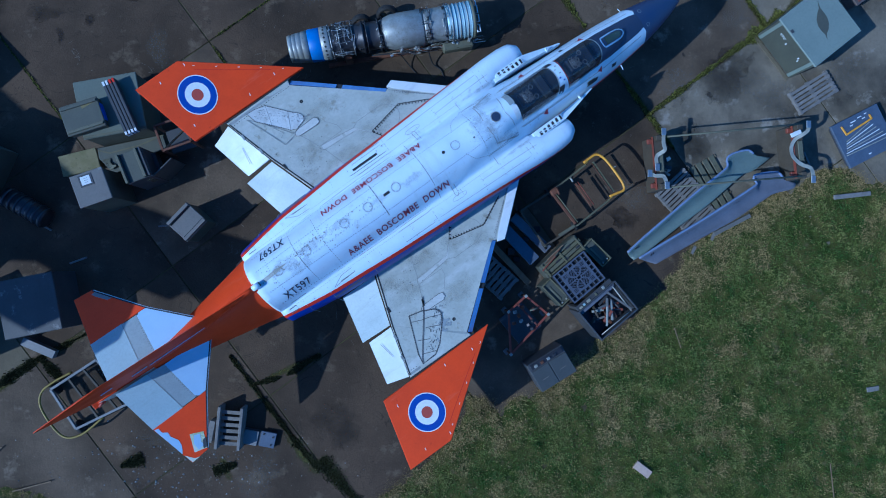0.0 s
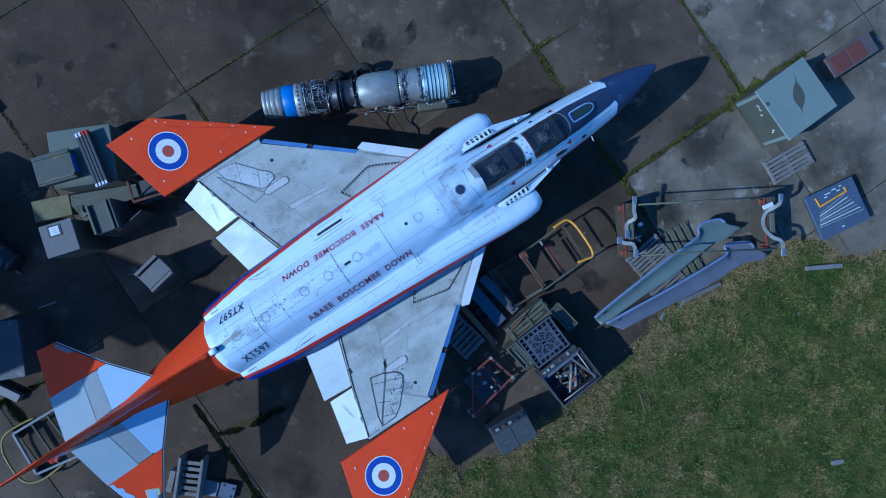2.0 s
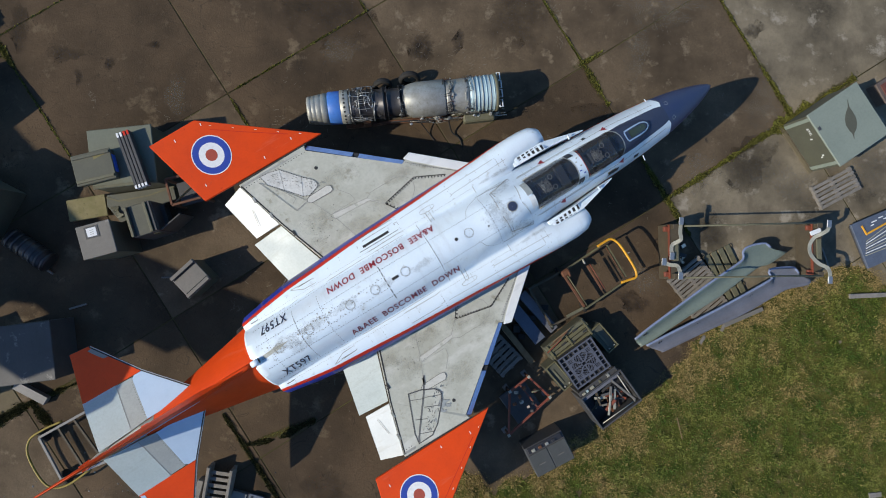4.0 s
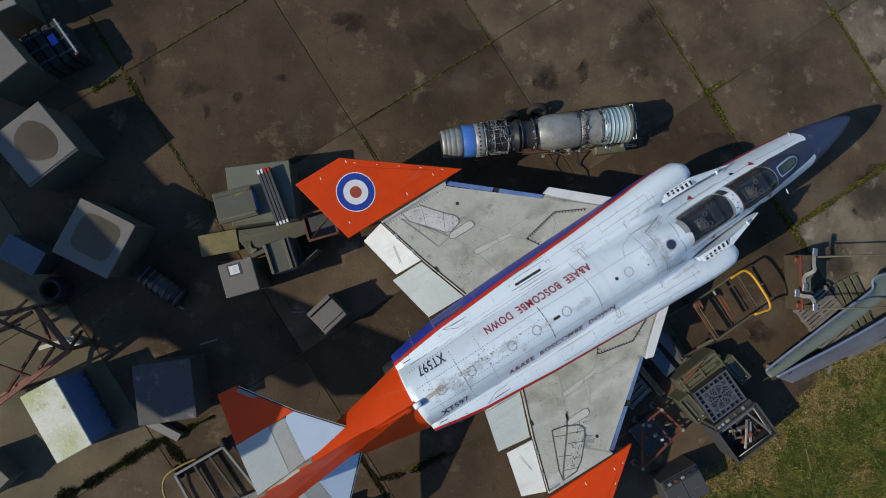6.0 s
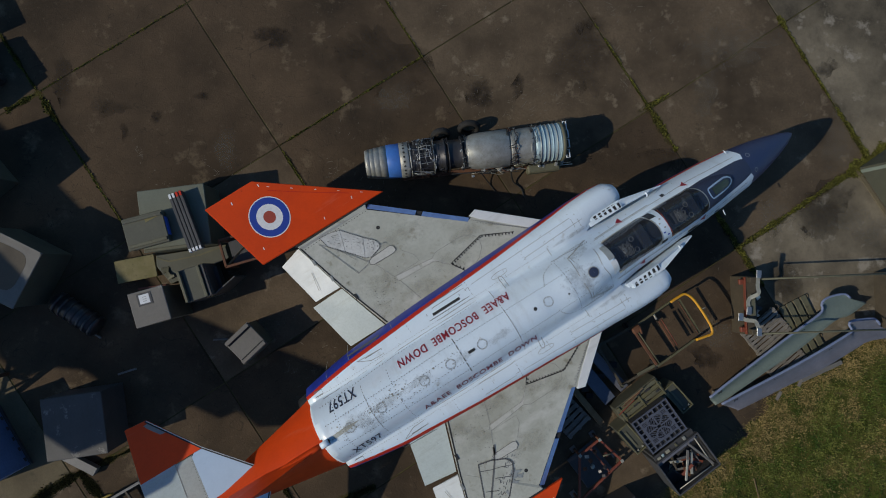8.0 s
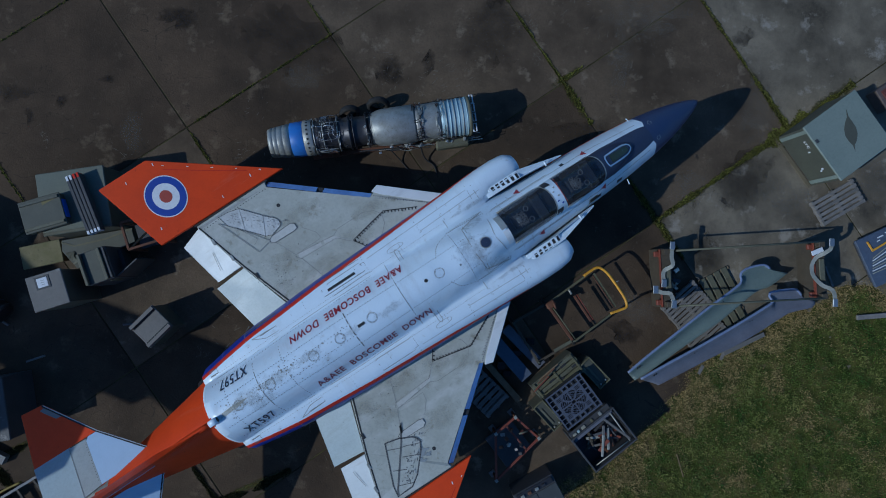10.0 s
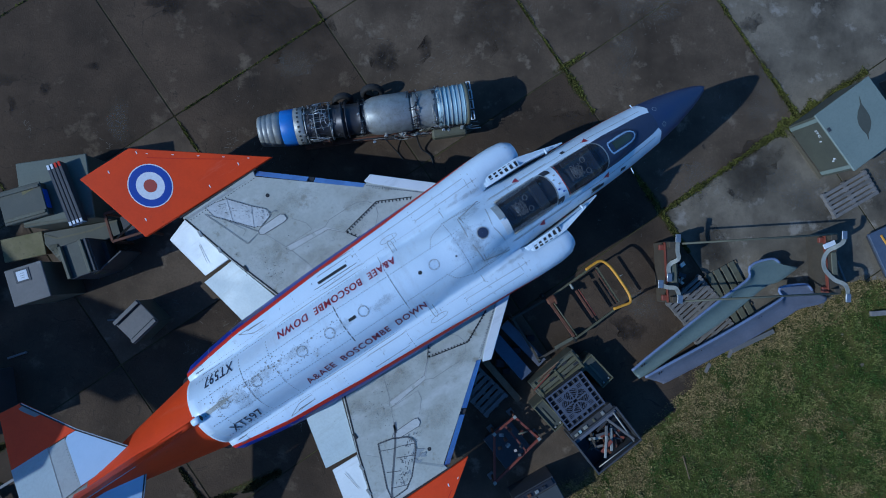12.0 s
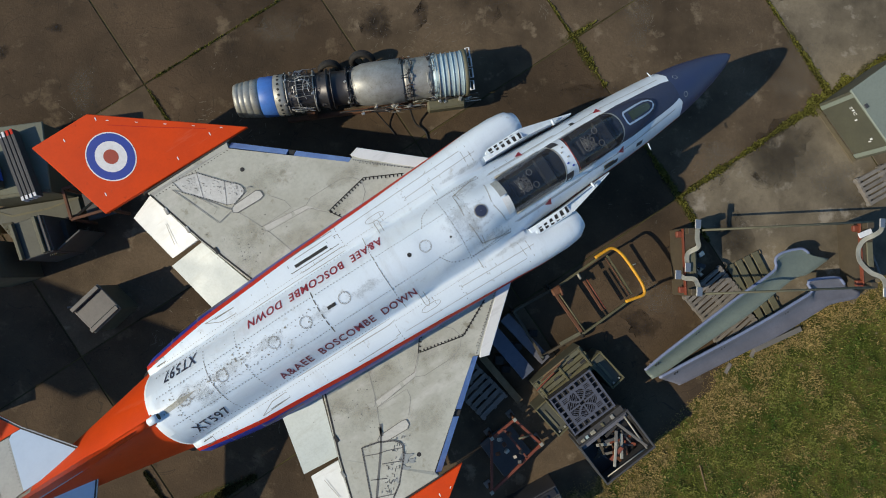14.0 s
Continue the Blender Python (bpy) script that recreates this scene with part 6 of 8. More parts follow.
    part("fallen_hose", rod(bend([(2.9, -0.45, 0.4), (3.15, -0.75, 0.05), (3.3, -1.0, 0.025)], 6), 0.015, 6), RUBBER, e)
    return e


def build_tyre(x, y, z, r, w, tilt, yaw, label):
    t = thing("tyre", pose(x, y, z, tilt, 0, yaw), label, "tyre", "loose tyres")
    ri = r * 0.55
    prof = []
    for k in range(15):
        a = radians(-150 + 300 * k / 14)
        prof.append((w / 2 * math.sin(a), (r + ri) / 2 + (r - ri) / 2 * math.cos(a)))
    bm_ = bmesh.new()
    rings = [[bm_.verts.new((q * math.cos(k * math.tau / 28), q * math.sin(k * math.tau / 28), a)) for k in range(28)] for a, q in prof]
    for i in range(len(rings) - 1):
        for k in range(28):
            bm_.faces.new((rings[i][k], rings[i][(k + 1) % 28], rings[i + 1][(k + 1) % 28], rings[i + 1][k])).smooth = True
    part("casing", bm_, RUBBER, t)
    for q in (0.25, -0.25):
        part("tread_groove", rod([(r * 1.002 * math.cos(k * math.tau / 28), r * 1.002 * math.sin(k * math.tau / 28), w * q * 0.4) for k in range(28)], 0.006, 4, True), BLACK, t)
    return t


def pallet(x, y, yaw, long, wide, z, mat, slats, label, group="pallets"):
    """Slats on three bearers with a few boards below."""
    t = thing("pallet", pose(x, y, z, 0, 0, yaw), label, "pallet", group)
    h = 0.13
    for k in range(3):
        yy = -wide / 2 + 0.05 + k * (wide - 0.1) / 2
        part("bearer", box(-long / 2, yy - 0.04, 0.018, long / 2, yy + 0.04, h - 0.018, 0.006), mat, t)
    pitch = long / slats
    rng = random.Random(int(x * 7 + y * 3))
    for k in range(slats):
        x0 = -long / 2 + k * pitch + 0.012
        part("slat", box(x0, -wide / 2, h - 0.018, x0 + pitch * 0.70, wide / 2 - rng.uniform(0, 0.02), h + 0.004 + rng.uniform(0, 0.004), 0.004), mat, t)
    for k in (0, slats // 2, slats - 1):
        x0 = -long / 2 + k * pitch
        part("bottom_board", box(x0, -wide / 2, 0.0, x0 + pitch * 0.7, wide / 2, 0.018, 0.003), mat, t)
    return t


def board(name, a, b, wide, thick, mat, label, category="board", group=""):
    a, b = Vector(a), Vector(b)
    mid = (a + b) / 2
    t = thing(name, pose(mid.x, mid.y, 0), label, category, group)
    part("timber" if mat in (WOOD, WOODY) else "plate", plank(a - Vector((mid.x, mid.y, 0)), b - Vector((mid.x, mid.y, 0)), wide, thick), mat, t)
    return t


build_engine()
build_tyre(-0.55, 6.96, 0.28, 0.30, 0.18, 68, 8, "black rubber tyre leaning behind the jet engine")
build_tyre(-1.28, 6.72, 0.25, 0.27, 0.18, 68, 14, "black rubber tyre leaning behind the jet engine")

# -- by the nose: shelter box, pallet, marked board --
t = crate("equipment_shelter", 11.52, 6.60, 38.0, 1.66, 1.62, 0.0, 1.15, OLIVE, "pale green-topped olive equipment shelter with a stained roof", "shelter", 0.06, GREENGREY, over=0.03)
lens = [(0.62, 0.0), (0.40, 0.025), (0.28, 0.10), (0.10, 0.17), (-0.08, 0.17), (-0.24, 0.10), (-0.34, 0.03), (-0.50, 0.0), (-0.34, -0.025), (-0.22, -0.11), (-0.06, -0.16), (0.10, -0.15), (0.26, -0.09), (0.40, -0.02)]
part("roof_stain", slab_of([(0.10 + 0.41 * u - 0.91 * v, 0.02 + 0.91 * u + 0.41 * v) for u, v in lens], 1.148, 1.1545), OLIVE, t, "dark drip-shaped stain")
text = letters("STC", 0.12, pose(0, 0, 0), lambda x, y: 0.0, 0.0, 0.22)
text.transform(Matrix(((0, 0, -1, -0.838), (-1, 0, 0, 0.36), (0, 1, 0, 0.78), (0, 0, 0, 1))))
part("stencil_lettering", text, FLAPW, t, "white stencilled letters STC")
for k, (yy, zz, w) in enumerate(((0.14, 0.70, 0.03), (-0.40, 0.74, 0.04), (-0.45, 0.66, 0.03))):
    part("stencil_bar", box(-0.842, yy - w / 2, zz, -0.832, yy + w / 2, zz + 0.07, 0), FLAPW, t)
for y in (0.7, -0.7):
    part("corner_post", box(-0.85, y - 0.05, 0.0, -0.83, y + 0.05, 1.09, 0.005), GREENGREY, t)
part("roof_hinge", box(-0.82, 0.30, 1.15, -0.74, 0.40, 1.17, 0.004), DARKGREY, t)
pallet(12.02, 5.01, 122, 0.74, 1.37, 0.0, WOOD, 6, "weathered grey wooden pallet lying on the concrete")
t = thing("marked_board", pose(13.42, 3.70, 0, 0, 0, 26.5), "blue-grey board carrying white metal strips and a yellow corner", "board")
part("panel", box(-0.80, -0.68, 0.20, 0.80, 0.68, 0.28, 0.01), NAVYB, t)
part("underframe", box(-0.7, -0.6, 0.0, 0.7, 0.6, 0.20, 0.01), DARKGREY, t)
for k in range(7):
    yy = -0.42 + k * 0.105
    part("metal_strip", plank((-0.74 + 0.03 * k, -0.30 + 0.062 * k, 0.292), (0.70 - 0.06 * k, -0.34 + 0.105 * k, 0.292), 0.024, 0.018, 0.002), FLAPW if k % 2 else STRAPM, t)
part("yellow_edge", plank((-0.50, 0.26, 0.30), (0.45, 0.36, 0.30), 0.05, 0.03), YELLOW, t)
part("yellow_edge", plank((-0.48, 0.26, 0.30), (-0.52, 0.54, 0.30), 0.05, 0.03), YELLOW, t)
part("yellow_edge", plank((0.43, 0.36, 0.30), (0.42, 0.50, 0.30), 0.05, 0.03), YELLOW, t)
for k, (xx, yy, w) in enumerate(((-0.2, 0.5, 0.18), (0.05, 0.54, 0.14), (0.18, 0.46, 0.10), (-0.25, 0.42, 0.1), (0.3, 0.56, 0.08), (-0.1, -0.56, 0.08))):
    part("stencil_bar", box(xx, yy, 0.28, xx + w, yy + 0.03, 0.286, 0), FLAPW, t)
board("off_cut", (11.75, 3.25, 0.03), (11.98, 2.72, 0.03), 0.05, 0.05, WOOD, "short pale timber off-cut on the concrete")
board("off_cut", (11.62, 3.62, 0.03), (11.68, 3.44, 0.03), 0.06, 0.05, WOOD, "short pale timber off-cut on the concrete")

t = crate("brown_crate", 13.64, 8.22, 35, 1.56, 0.62, 0.0, 0.42, BRUSHED, "brown crate with dull red panels at the yard's edge", "crate", 0.04, BRUSHED)
for x0, x1 in ((-0.70, -0.16), (-0.10, 0.40)):
    part("red_panel", box(x0, -0.26, 0.42, x1, 0.24, 0.445, 0.006), REDOX, t, "dull red panel")
rng = random.Random(91)
verts, faces = [], []
for _ in range(600):
    x, y = rng.gauss(-6.2, 1.8), rng.gauss(-5.6, 0.6)
    r = 0.008 + 0.03 * rng.random() ** 4
    k, a = len(verts), rng.uniform(0, math.tau)
    verts += [(x + r * math.cos(a + q), y + r * math.sin(a + q) * 0.8, 0.001) for q in (0, 1.6, 3.1, 4.7)] + [(x, y, r * 0.9)]
    faces += [(k, k + 1, k + 4), (k + 1, k + 2, k + 4), (k + 2, k + 3, k + 4), (k + 3, k, k + 4)]
me = bpy.data.meshes.new("grit")
me.from_pydata(verts, [], faces)
me.materials.append(PEBBLE)
tagged(new("grit", me), "pale loose grit scattered on the concrete", "grit", kind="stuff")
part("kerb_strip", box(-0.98, -0.80, 0.0, -0.87, 0.86, 0.03, 0.006), CONCRETE_TAN, bpy.data.objects["equipment_shelter"])

# -- transport cradle: two saddles on a tubular frame --
t = thing("transport_cradle", pose(0, 0, 0), "brown transport cradle with two strapped saddles and long tubes", "cradle")
BOWS = (((7.07, 3.58, 1.0), (7.07, 3.28, 0.99), (7.11, 3.08, 0.96), (6.93, 2.92, 0.86), (6.95, 2.62, 0.84)), ((6.74, 2.45, 0.84), (6.88, 2.38, 0.88), (7.06, 2.37, 0.93), (7.12, 2.26, 0.99), (7.16, 2.10, 0.99)),
        ((11.22, 3.84, 1.0), (11.21, 3.68, 0.99), (11.08, 3.56, 0.95), (10.92, 3.44, 0.86), (10.85, 3.22, 0.80), (10.90, 2.97, 0.80), (11.08, 2.74, 0.88), (11.27, 2.64, 0.96), (11.33, 2.50, 1.0), (11.34, 2.30, 1.0)))
for cx, cy, lean in ((7.07, 2.76, 5.0), (11.12, 3.12, 5.0)):
    m = pose(cx, cy, 0, 0, 0, lean)
    sad = part("saddle", box(-0.15, -0.76, 0.0, 0.13, 0.76, 0.78, 0.02), BROWNBEAM, t, "dirty brown saddle beam", at=m)
    part("edge_angle", box(-0.175, -0.74, 0.70, -0.152, 0.74, 0.80, 0.004), REDLEAD, sad, "red lead painted edge")
    part("upright", box(-0.12, 0.60, 0.78, 0.04, 0.74, 0.95, 0.01), BROWNBEAM, sad)
    part("upright", box(-0.12, -0.74, 0.78, 0.04, -0.60, 0.95, 0.01), BROWNBEAM, sad)
    for y in (0.62, -0.62):
        part("red_lug", box(-0.30, y - 0.07, 0.66, -0.15, y + 0.07, 0.76, 0.02), REDLEAD, sad, "red lug")
    part("seat_block", box(-0.06, -0.26, 0.78, 0.08, 0.30, 0.82, 0.01), OLIVE2, sad)
for bow in BOWS:
    q = bmesh.new()
    rows_ = []
    line = bend(bow, 8)
    for i, p in enumerate(line):
        along = (line[min(i + 1, len(line) - 1)] - line[max(i - 1, 0)]).normalized()
        side = Vector((along.y, -along.x, 0)).normalized() * 0.05
        rows_.append([q.verts.new(p + side * f + Vector((0, 0, dz))) for f, dz in ((-1, 0), (1, 0), (1, 0.018), (-1, 0.018))])
    for a, b in zip(rows_, rows_[1:]):
        for k in range(4):
            q.faces.new((a[k], a[(k + 1) % 4], b[(k + 1) % 4], b[k]))
    q.faces.new(rows_[0][::-1])
    q.faces.new(rows_[-1])
    strap = part("strap", q, STRAPM, t, "pale metal strap")
    for p in (bow[0], bow[-1]):
        part("strap_end", box(p[0] - 0.07, p[1] - 0.10, p[2] + 0.02, p[0] + 0.06, p[1] + 0.10, p[2] + 0.05, 0.008), METAL, strap, "bright metal strap end")
part("white_pad", box(-0.16, -0.06, 0.90, 0.16, 0.06, 0.93, 0.006, pose(10.92, 3.60, 0, 0, 0, 25)), R_WHITE, t, "white pad")
part("tube", rod([(7.2, 3.46, 0.93), (11.1, 3.87, 0.93)], 0.026), OLIVE2, t)
part("tube", rod([(7.1, 2.04, 0.93), (11.14, 2.41, 0.93)], 0.026), OLIVE2, t)
t = thing("scrap_heap", pose(7.42, 2.72, 0), "crumpled silver scrap lying beside the cradle", "scrap")
rng = random.Random(2)
for k in range(9):
    part("scrap_piece", box(-0.10, -0.05, 0.0, 0.10, 0.05, 0.03, 0.006, pose(rng.uniform(-0.15, 0.15), rng.uniform(-0.3, 0.3), 0.03 + 0.04 * k, rng.uniform(-40, 40), rng.uniform(-40, 40), rng.uniform(0, 180))), rng.choice((METAL, DULL, DARKMETAL)), t)


def fairing(pts_left, pts_right, base, top, mat, label, rim):
    """A long open shell: a floor, a raised outer lip and a lower inner lip."""
    t = thing("fairing_shell", pose(0, 0, 0), label, "aircraft part", "fairing shells")
    def evenly(points, count):
        line = bend([(x, y, 0) for x, y in points], 8)
        far = [0.0]
        for a, b in zip(line, line[1:]):
            far.append(far[-1] + (b - a).length)
        return [Vector([float(np.interp(far[-1] * i / (count - 1), far, [p[k] for p in line])) for k in range(3)]) for i in range(count)]

    n_ = 56
    L_, R_ = evenly(pts_left, n_), evenly(pts_right, n_)
    q = bmesh.new()
    rows_ = []
    for i, (a, b) in enumerate(zip(L_, R_)):
        f = i / (n_ - 1)
        h = top * (0.55 + 0.45 * math.sin(math.pi * min(1, f * 0.85 + 0.12)))
        row = []
        for k in range(9):
            v = k / 8
            sag = math.sin(math.pi * v) ** 0.8
            p = a.lerp(b, v)
            row.append(q.verts.new((p.x, p.y, base + h * (1 - 0.42 * sag) - 0.62 * h * v)))
        rows_.append(row)
    for a, b in zip(rows_, rows_[1:]):
        for k in range(8):
            q.faces.new((a[k], a[k + 1], b[k + 1], b[k])).smooth = True
    outer = [v.co.copy() for v in [r[0] for r in rows_]]
    inner = [r[-1].co.copy() for r in rows_]
    sh = part("shell", q, mat, t)
    md = sh.modifiers.new("thick", "SOLIDIFY")
    md.thickness, md.offset = 0.03, -1
    part("lip", rod(outer, 0.035, 6), rim, t, "raised lip")
    part("lip", rod(inner, 0.02, 6), mat, t)
    for f in (0.06, 0.30, 0.62):
        c = rows_ and (Vector(L_[int(f * (n_ - 1))]).lerp(Vector(R_[int(f * (n_ - 1))]), 0.5))
        part("support_block", box(c.x - 0.06, c.y - 0.06, 0.0, c.x + 0.06, c.y + 0.06, base + 0.04, 0.01), WOOD, t)
        for o in (0.0, 0.06):
            c2 = Vector(L_[int(f * (n_ - 1))]).lerp(Vector(R_[int(f * (n_ - 1))]), 0.25)
            part("slot_mark", box(c2.x + o - 0.012, c2.y - 0.03 + o * 0.7, base + top * 0.45, c2.x + o + 0.012, c2.y + 0.03 + o * 0.7, base + top * 0.62, 0), BLACK, t)
    return t


fairing([(6.24, 0.26), (6.71, 0.70), (7.67, 1.52), (8.29, 2.03), (9.04, 2.60), (9.17, 2.76), (9.15, 2.94), (9.35, 3.10), (9.79, 3.21), (9.98, 3.12)], [(6.46, 0.06), (6.79, 0.26), (7.80, 1.03), (8.66, 1.66), (9.63, 2.48), (10.02, 2.65), (10.52, 3.02)], 0.22, 0.32, SEA, "grey-green open fairing shell lying over pallets", LIPB)
fairing([(6.60, 0.10), (7.26, 0.51), (8.54, 1.27), (9.90, 2.12), (10.05, 2.26), (9.97, 2.38), (10.04, 2.50), (10.69, 2.60), (10.88, 2.45)], [(7.10, -0.06), (7.26, 0.02), (8.44, 0.68), (9.42, 1.21), (10.30, 1.78), (10.63, 1.98), (11.24, 2.15), (11.32, 2.30)], 0.18, 0.30, SEAB, "slate-grey open fairing shell lying at the grass edge", LIPB)
pallet(7.89, 2.06, 133, 0.80, 1.16, 0.0, WOOD, 7, "weathered grey wooden pallet beneath a fairing shell")
pallet(8.45, 1.28, 133, 0.66, 1.10, 0.0, WOOD, 6, "weathered grey wooden pallet beneath a fairing shell")
t = thing("slatted_base", pose(8.78, 2.62, 0, 0, 0, 30), "mossy yellowish timber frame between the fairing shells", "slatted base")
for k in range(4):
    part("board", box(-0.42 + k * 0.22, -0.36, 0.05, -0.26 + k * 0.22, 0.36, 0.09, 0.006), OLIVE2, t)
for y in (-0.3, 0.3):
    part("rail", box(-0.45, y - 0.04, 0.0, 0.48, y + 0.04, 0.05, 0.006), WOODY, t)
t = thing("slatted_base", pose(9.17, 1.86, 0, 0, 0, 30), "mossy yellowish timber frame between the fairing shells", "slatted base")
for k in range(3):
    part("board", box(-0.30 + k * 0.22, -0.30, 0.05, -0.14 + k * 0.22, 0.30, 0.09, 0.006), OLIVE2, t)
part("rail", box(-0.34, -0.04, 0.0, 0.38, 0.04, 0.05, 0.006), WOODY, t)
board("pale_batten", (8.95, 0.80, 0.09), (10.05, 1.36, 0.09), 0.12, 0.05, LIGHTGREY, "pale painted batten on blocks at the grass edge", "batten")
board("timber_block", (8.90, 0.62, 0.03), (9.02, 0.92, 0.03), 0.08, 0.06, WOOD, "small grey timber block in the grass")
board("timber_block", (8.30, 0.22, 0.03), (8.42, 0.46, 0.03), 0.08, 0.06, WOOD, "small grey timber block in the grass")
board("pale_batten", (12.62, 1.90, 0.09), (13.74, 2.03, 0.09), 0.13, 0.06, WOOD, "pale weathered batten lying in the grass", "batten")
for a, b, w, h, mat, lab in (((6.56, -5.80, 0.09), (6.98, -6.12, 0.09), 0.24, 0.08, BRICKM, "pinkish brick lying on the lawn"), ((13.56, -3.78, 0.08), (13.92, -3.72, 0.08), 0.14, 0.05, WOOD, "pale block lying on the lawn")):
    board("loose_brick", a, b, w, h, mat, lab, "brick")
for a, b in (((7.75, -1.9, 0.08), (7.95, -2.5, 0.07)), ((12.4, -5.9, 0.08), (12.5, -6.9, 0.08)), ((-0.4, -7.2, 0.08), (-0.2, -7.5, 0.08)), ((-11.6, -5.7, 0.06), (-10.9, -5.0, 0.05)), ((-10.6, -6.2, 0.06), (-9.6, -5.95, 0.05)), ((-11.9, -5.1, 0.05), (-11.3, -5.4, 0.06))):
    board("stick", a, b, 0.03, 0.025, WOODY, "bleached stick lying in the grass", "stick", "sticks")

# -- trolley with a yellow push bar --
t = thing("tow_trolley", pose(0, 0, 0), "rusty tubular trolley with a bright yellow push bar", "trolley")
A_, B_, C_, D_ = (3.21, 1.43), (3.90, 0.44), (4.80, 1.02), (4.04, 1.95)
for p, q in ((A_, B_), (B_, C_), (A_, D_)):
    part("frame_rail", plank((*p, 0.34), (*q, 0.34), 0.06, 0.06), BROWNBEAM, t)
E_, F_ = (5.04, 2.74), (5.72, 1.76)
for p, q in ((D_, E_), (C_, F_)):
    part("upper_rail", plank((*p, 0.46), (*q, 0.50), 0.05, 0.06), YOLIVE, t)
part("cross_rail", plank((4.02, 1.97, 0.56), (4.72, 1.06, 0.56), 0.07, 0.05), RUST, t, "rusty cross rail")
part("cross_rail_edge", rod([(4.08, 2.0, 0.60), (4.78, 1.10, 0.60)], 0.018, 6), YOLIVE, t)
part("cross_rail", plank((4.74, 2.20, 0.50), (5.20, 1.56, 0.50), 0.06, 0.04), RUST, t)
part("cross_rail_edge", rod([(4.79, 2.24, 0.55), (5.25, 1.60, 0.55)], 0.014, 6), REDLEAD, t)
part("cross_rail_edge", rod([(4.58, 2.36, 0.54), (4.66, 2.24, 0.54)], 0.03, 6), STRAPM, t)
part("cross_rail", plank((5.20, 2.80, 0.62), (5.80, 1.96, 0.62), 0.05, 0.04), YOLIVE, t)
part("cross_rail_edge", rod([(5.16, 2.74, 0.66), (5.74, 1.94, 0.66)], 0.012, 6), RUST, t)
part("bracket", box(-0.12, -0.10, 0.56, 0.12, 0.08, 0.72, 0.03, pose(4.10, 1.96, 0, 0, 0, 35)), RUST, t)
part("bracket_lug", rod([(4.16, 2.02, 0.72), (4.22, 1.86, 0.74)], 0.03, 6), RUST, t)
part("drip_strip", plank((4.30, 0.74, 0.36), (4.74, 1.02, 0.40), 0.08, 0.03), OLIVE2, t)
for p in (A_, B_, C_, D_):
    part("caster", lathe([(-0.03, 0.06), (-0.03, 0.15), (0.03, 0.15), (0.03, 0.06)], 16), RUBBER, t, at=pose(p[0], p[1], 0.15, 90, 0, 35))
    part("leg", rod([(p[0], p[1], 0.15), (p[0], p[1], 0.48)], 0.025, 6), OLIVE, t)
bar = [(4.86, 2.72, 0.90), (5.02, 2.84, 0.90), (5.20, 2.95, 0.90), (5.36, 2.90, 0.90), (5.55, 2.72, 0.90), (5.88, 2.28, 0.90), (5.98, 2.08, 0.90), (5.97, 1.97, 0.90), (5.82, 1.90, 0.90), (5.58, 1.80, 0.90)]
part("push_bar", rod(bend(bar, 5), 0.035, 8), YELLOW, t, "bright yellow push bar")
part("clip", rod([(5.66, 2.58, 0.88), (5.76, 2.64, 0.92)], 0.014, 5), STRAPM, t)
part("stay", rod([(*E_, 0.48), (5.02, 2.84, 0.90)], 0.025, 6), DULLYEL, t)
part("stay", rod([(*F_, 0.48), (5.70, 1.85, 0.90)], 0.025, 6), DULLYEL, t)

# -- stacked crates and clutter beside the wing --
for p, q, w, h, mat, lab in (((2.70, 0.98, 0.30), (3.62, 0.02, 0.30), 0.34, 0.10, NAVYB, "blue-grey steel plank lying under the wing"), ((3.02, 1.28, 0.20), (4.02, 0.34, 0.20), 0.26, 0.10, SEAB, "slate-grey steel plank lying under the wing"),
                             ((2.40, 0.52, 0.16), (3.48, -0.62, 0.16), 0.16, 0.14, WOODY, "brown timber post lying under the wing")):
    t = board("long_plank", p, q, w, h, mat, lab, "plank")
    part("bearer", box(-0.3, -0.3, 0.0, -0.1, -0.1, p[2] - h / 2 + 0.005, 0.01), RUBBER, t)
    part("bearer", box(0.1, 0.05, 0.0, 0.3, 0.2, p[2] - h / 2 + 0.005, 0.01), RUBBER, t)
pallet(2.55, -0.45, -42, 1.1, 0.8, 0.0, WOOD, 7, "weathered grey wooden pallet under the wing")
def slotted_case(x, y, yaw, long, wide, top, rows_, cols_, label):
    """A case whose top is a frame of slats and cross slats over a dark well."""
    t = thing("slotted_case", pose(x, y, 0, 0, 0, yaw), label, "case", "olive cases")
    part("body", box(-long / 2, -wide / 2, 0.0, long / 2, wide / 2, top - 0.10, 0.01), OLIVE, t)
    for k in range(rows_):
        y0 = -wide / 2 + k * wide / rows_
        part("slat", box(-long / 2 + 0.05 * (k % 2), y0 + 0.012, top - 0.07 + 0.02 * (k % 2), long / 2 - 0.03 * (k % 3), y0 + wide / rows_ - 0.012, top - 0.02 + 0.02 * (k % 2), 0.008), YOLIVE if k % 2 else OLIVE2, t)
    for k in range(cols_):
        xx = -long / 2 + 0.08 + k * (long - 0.16) / (cols_ - 1)
        part("cross_slat", plank((xx, -wide / 2, top + 0.01), (xx, wide / 2, top + 0.01), 0.05, 0.03), YOLIVE, t)
    for k in range(5):
        xx, yy = -long * 0.36 + k * long * 0.17, (-0.20, 0.05, -0.08, 0.16, -0.02)[k]
        part("slot", box(xx, yy, top - 0.05, xx + 0.16, yy + 0.05, top + 0.004, 0), BLACK, t)
    return t


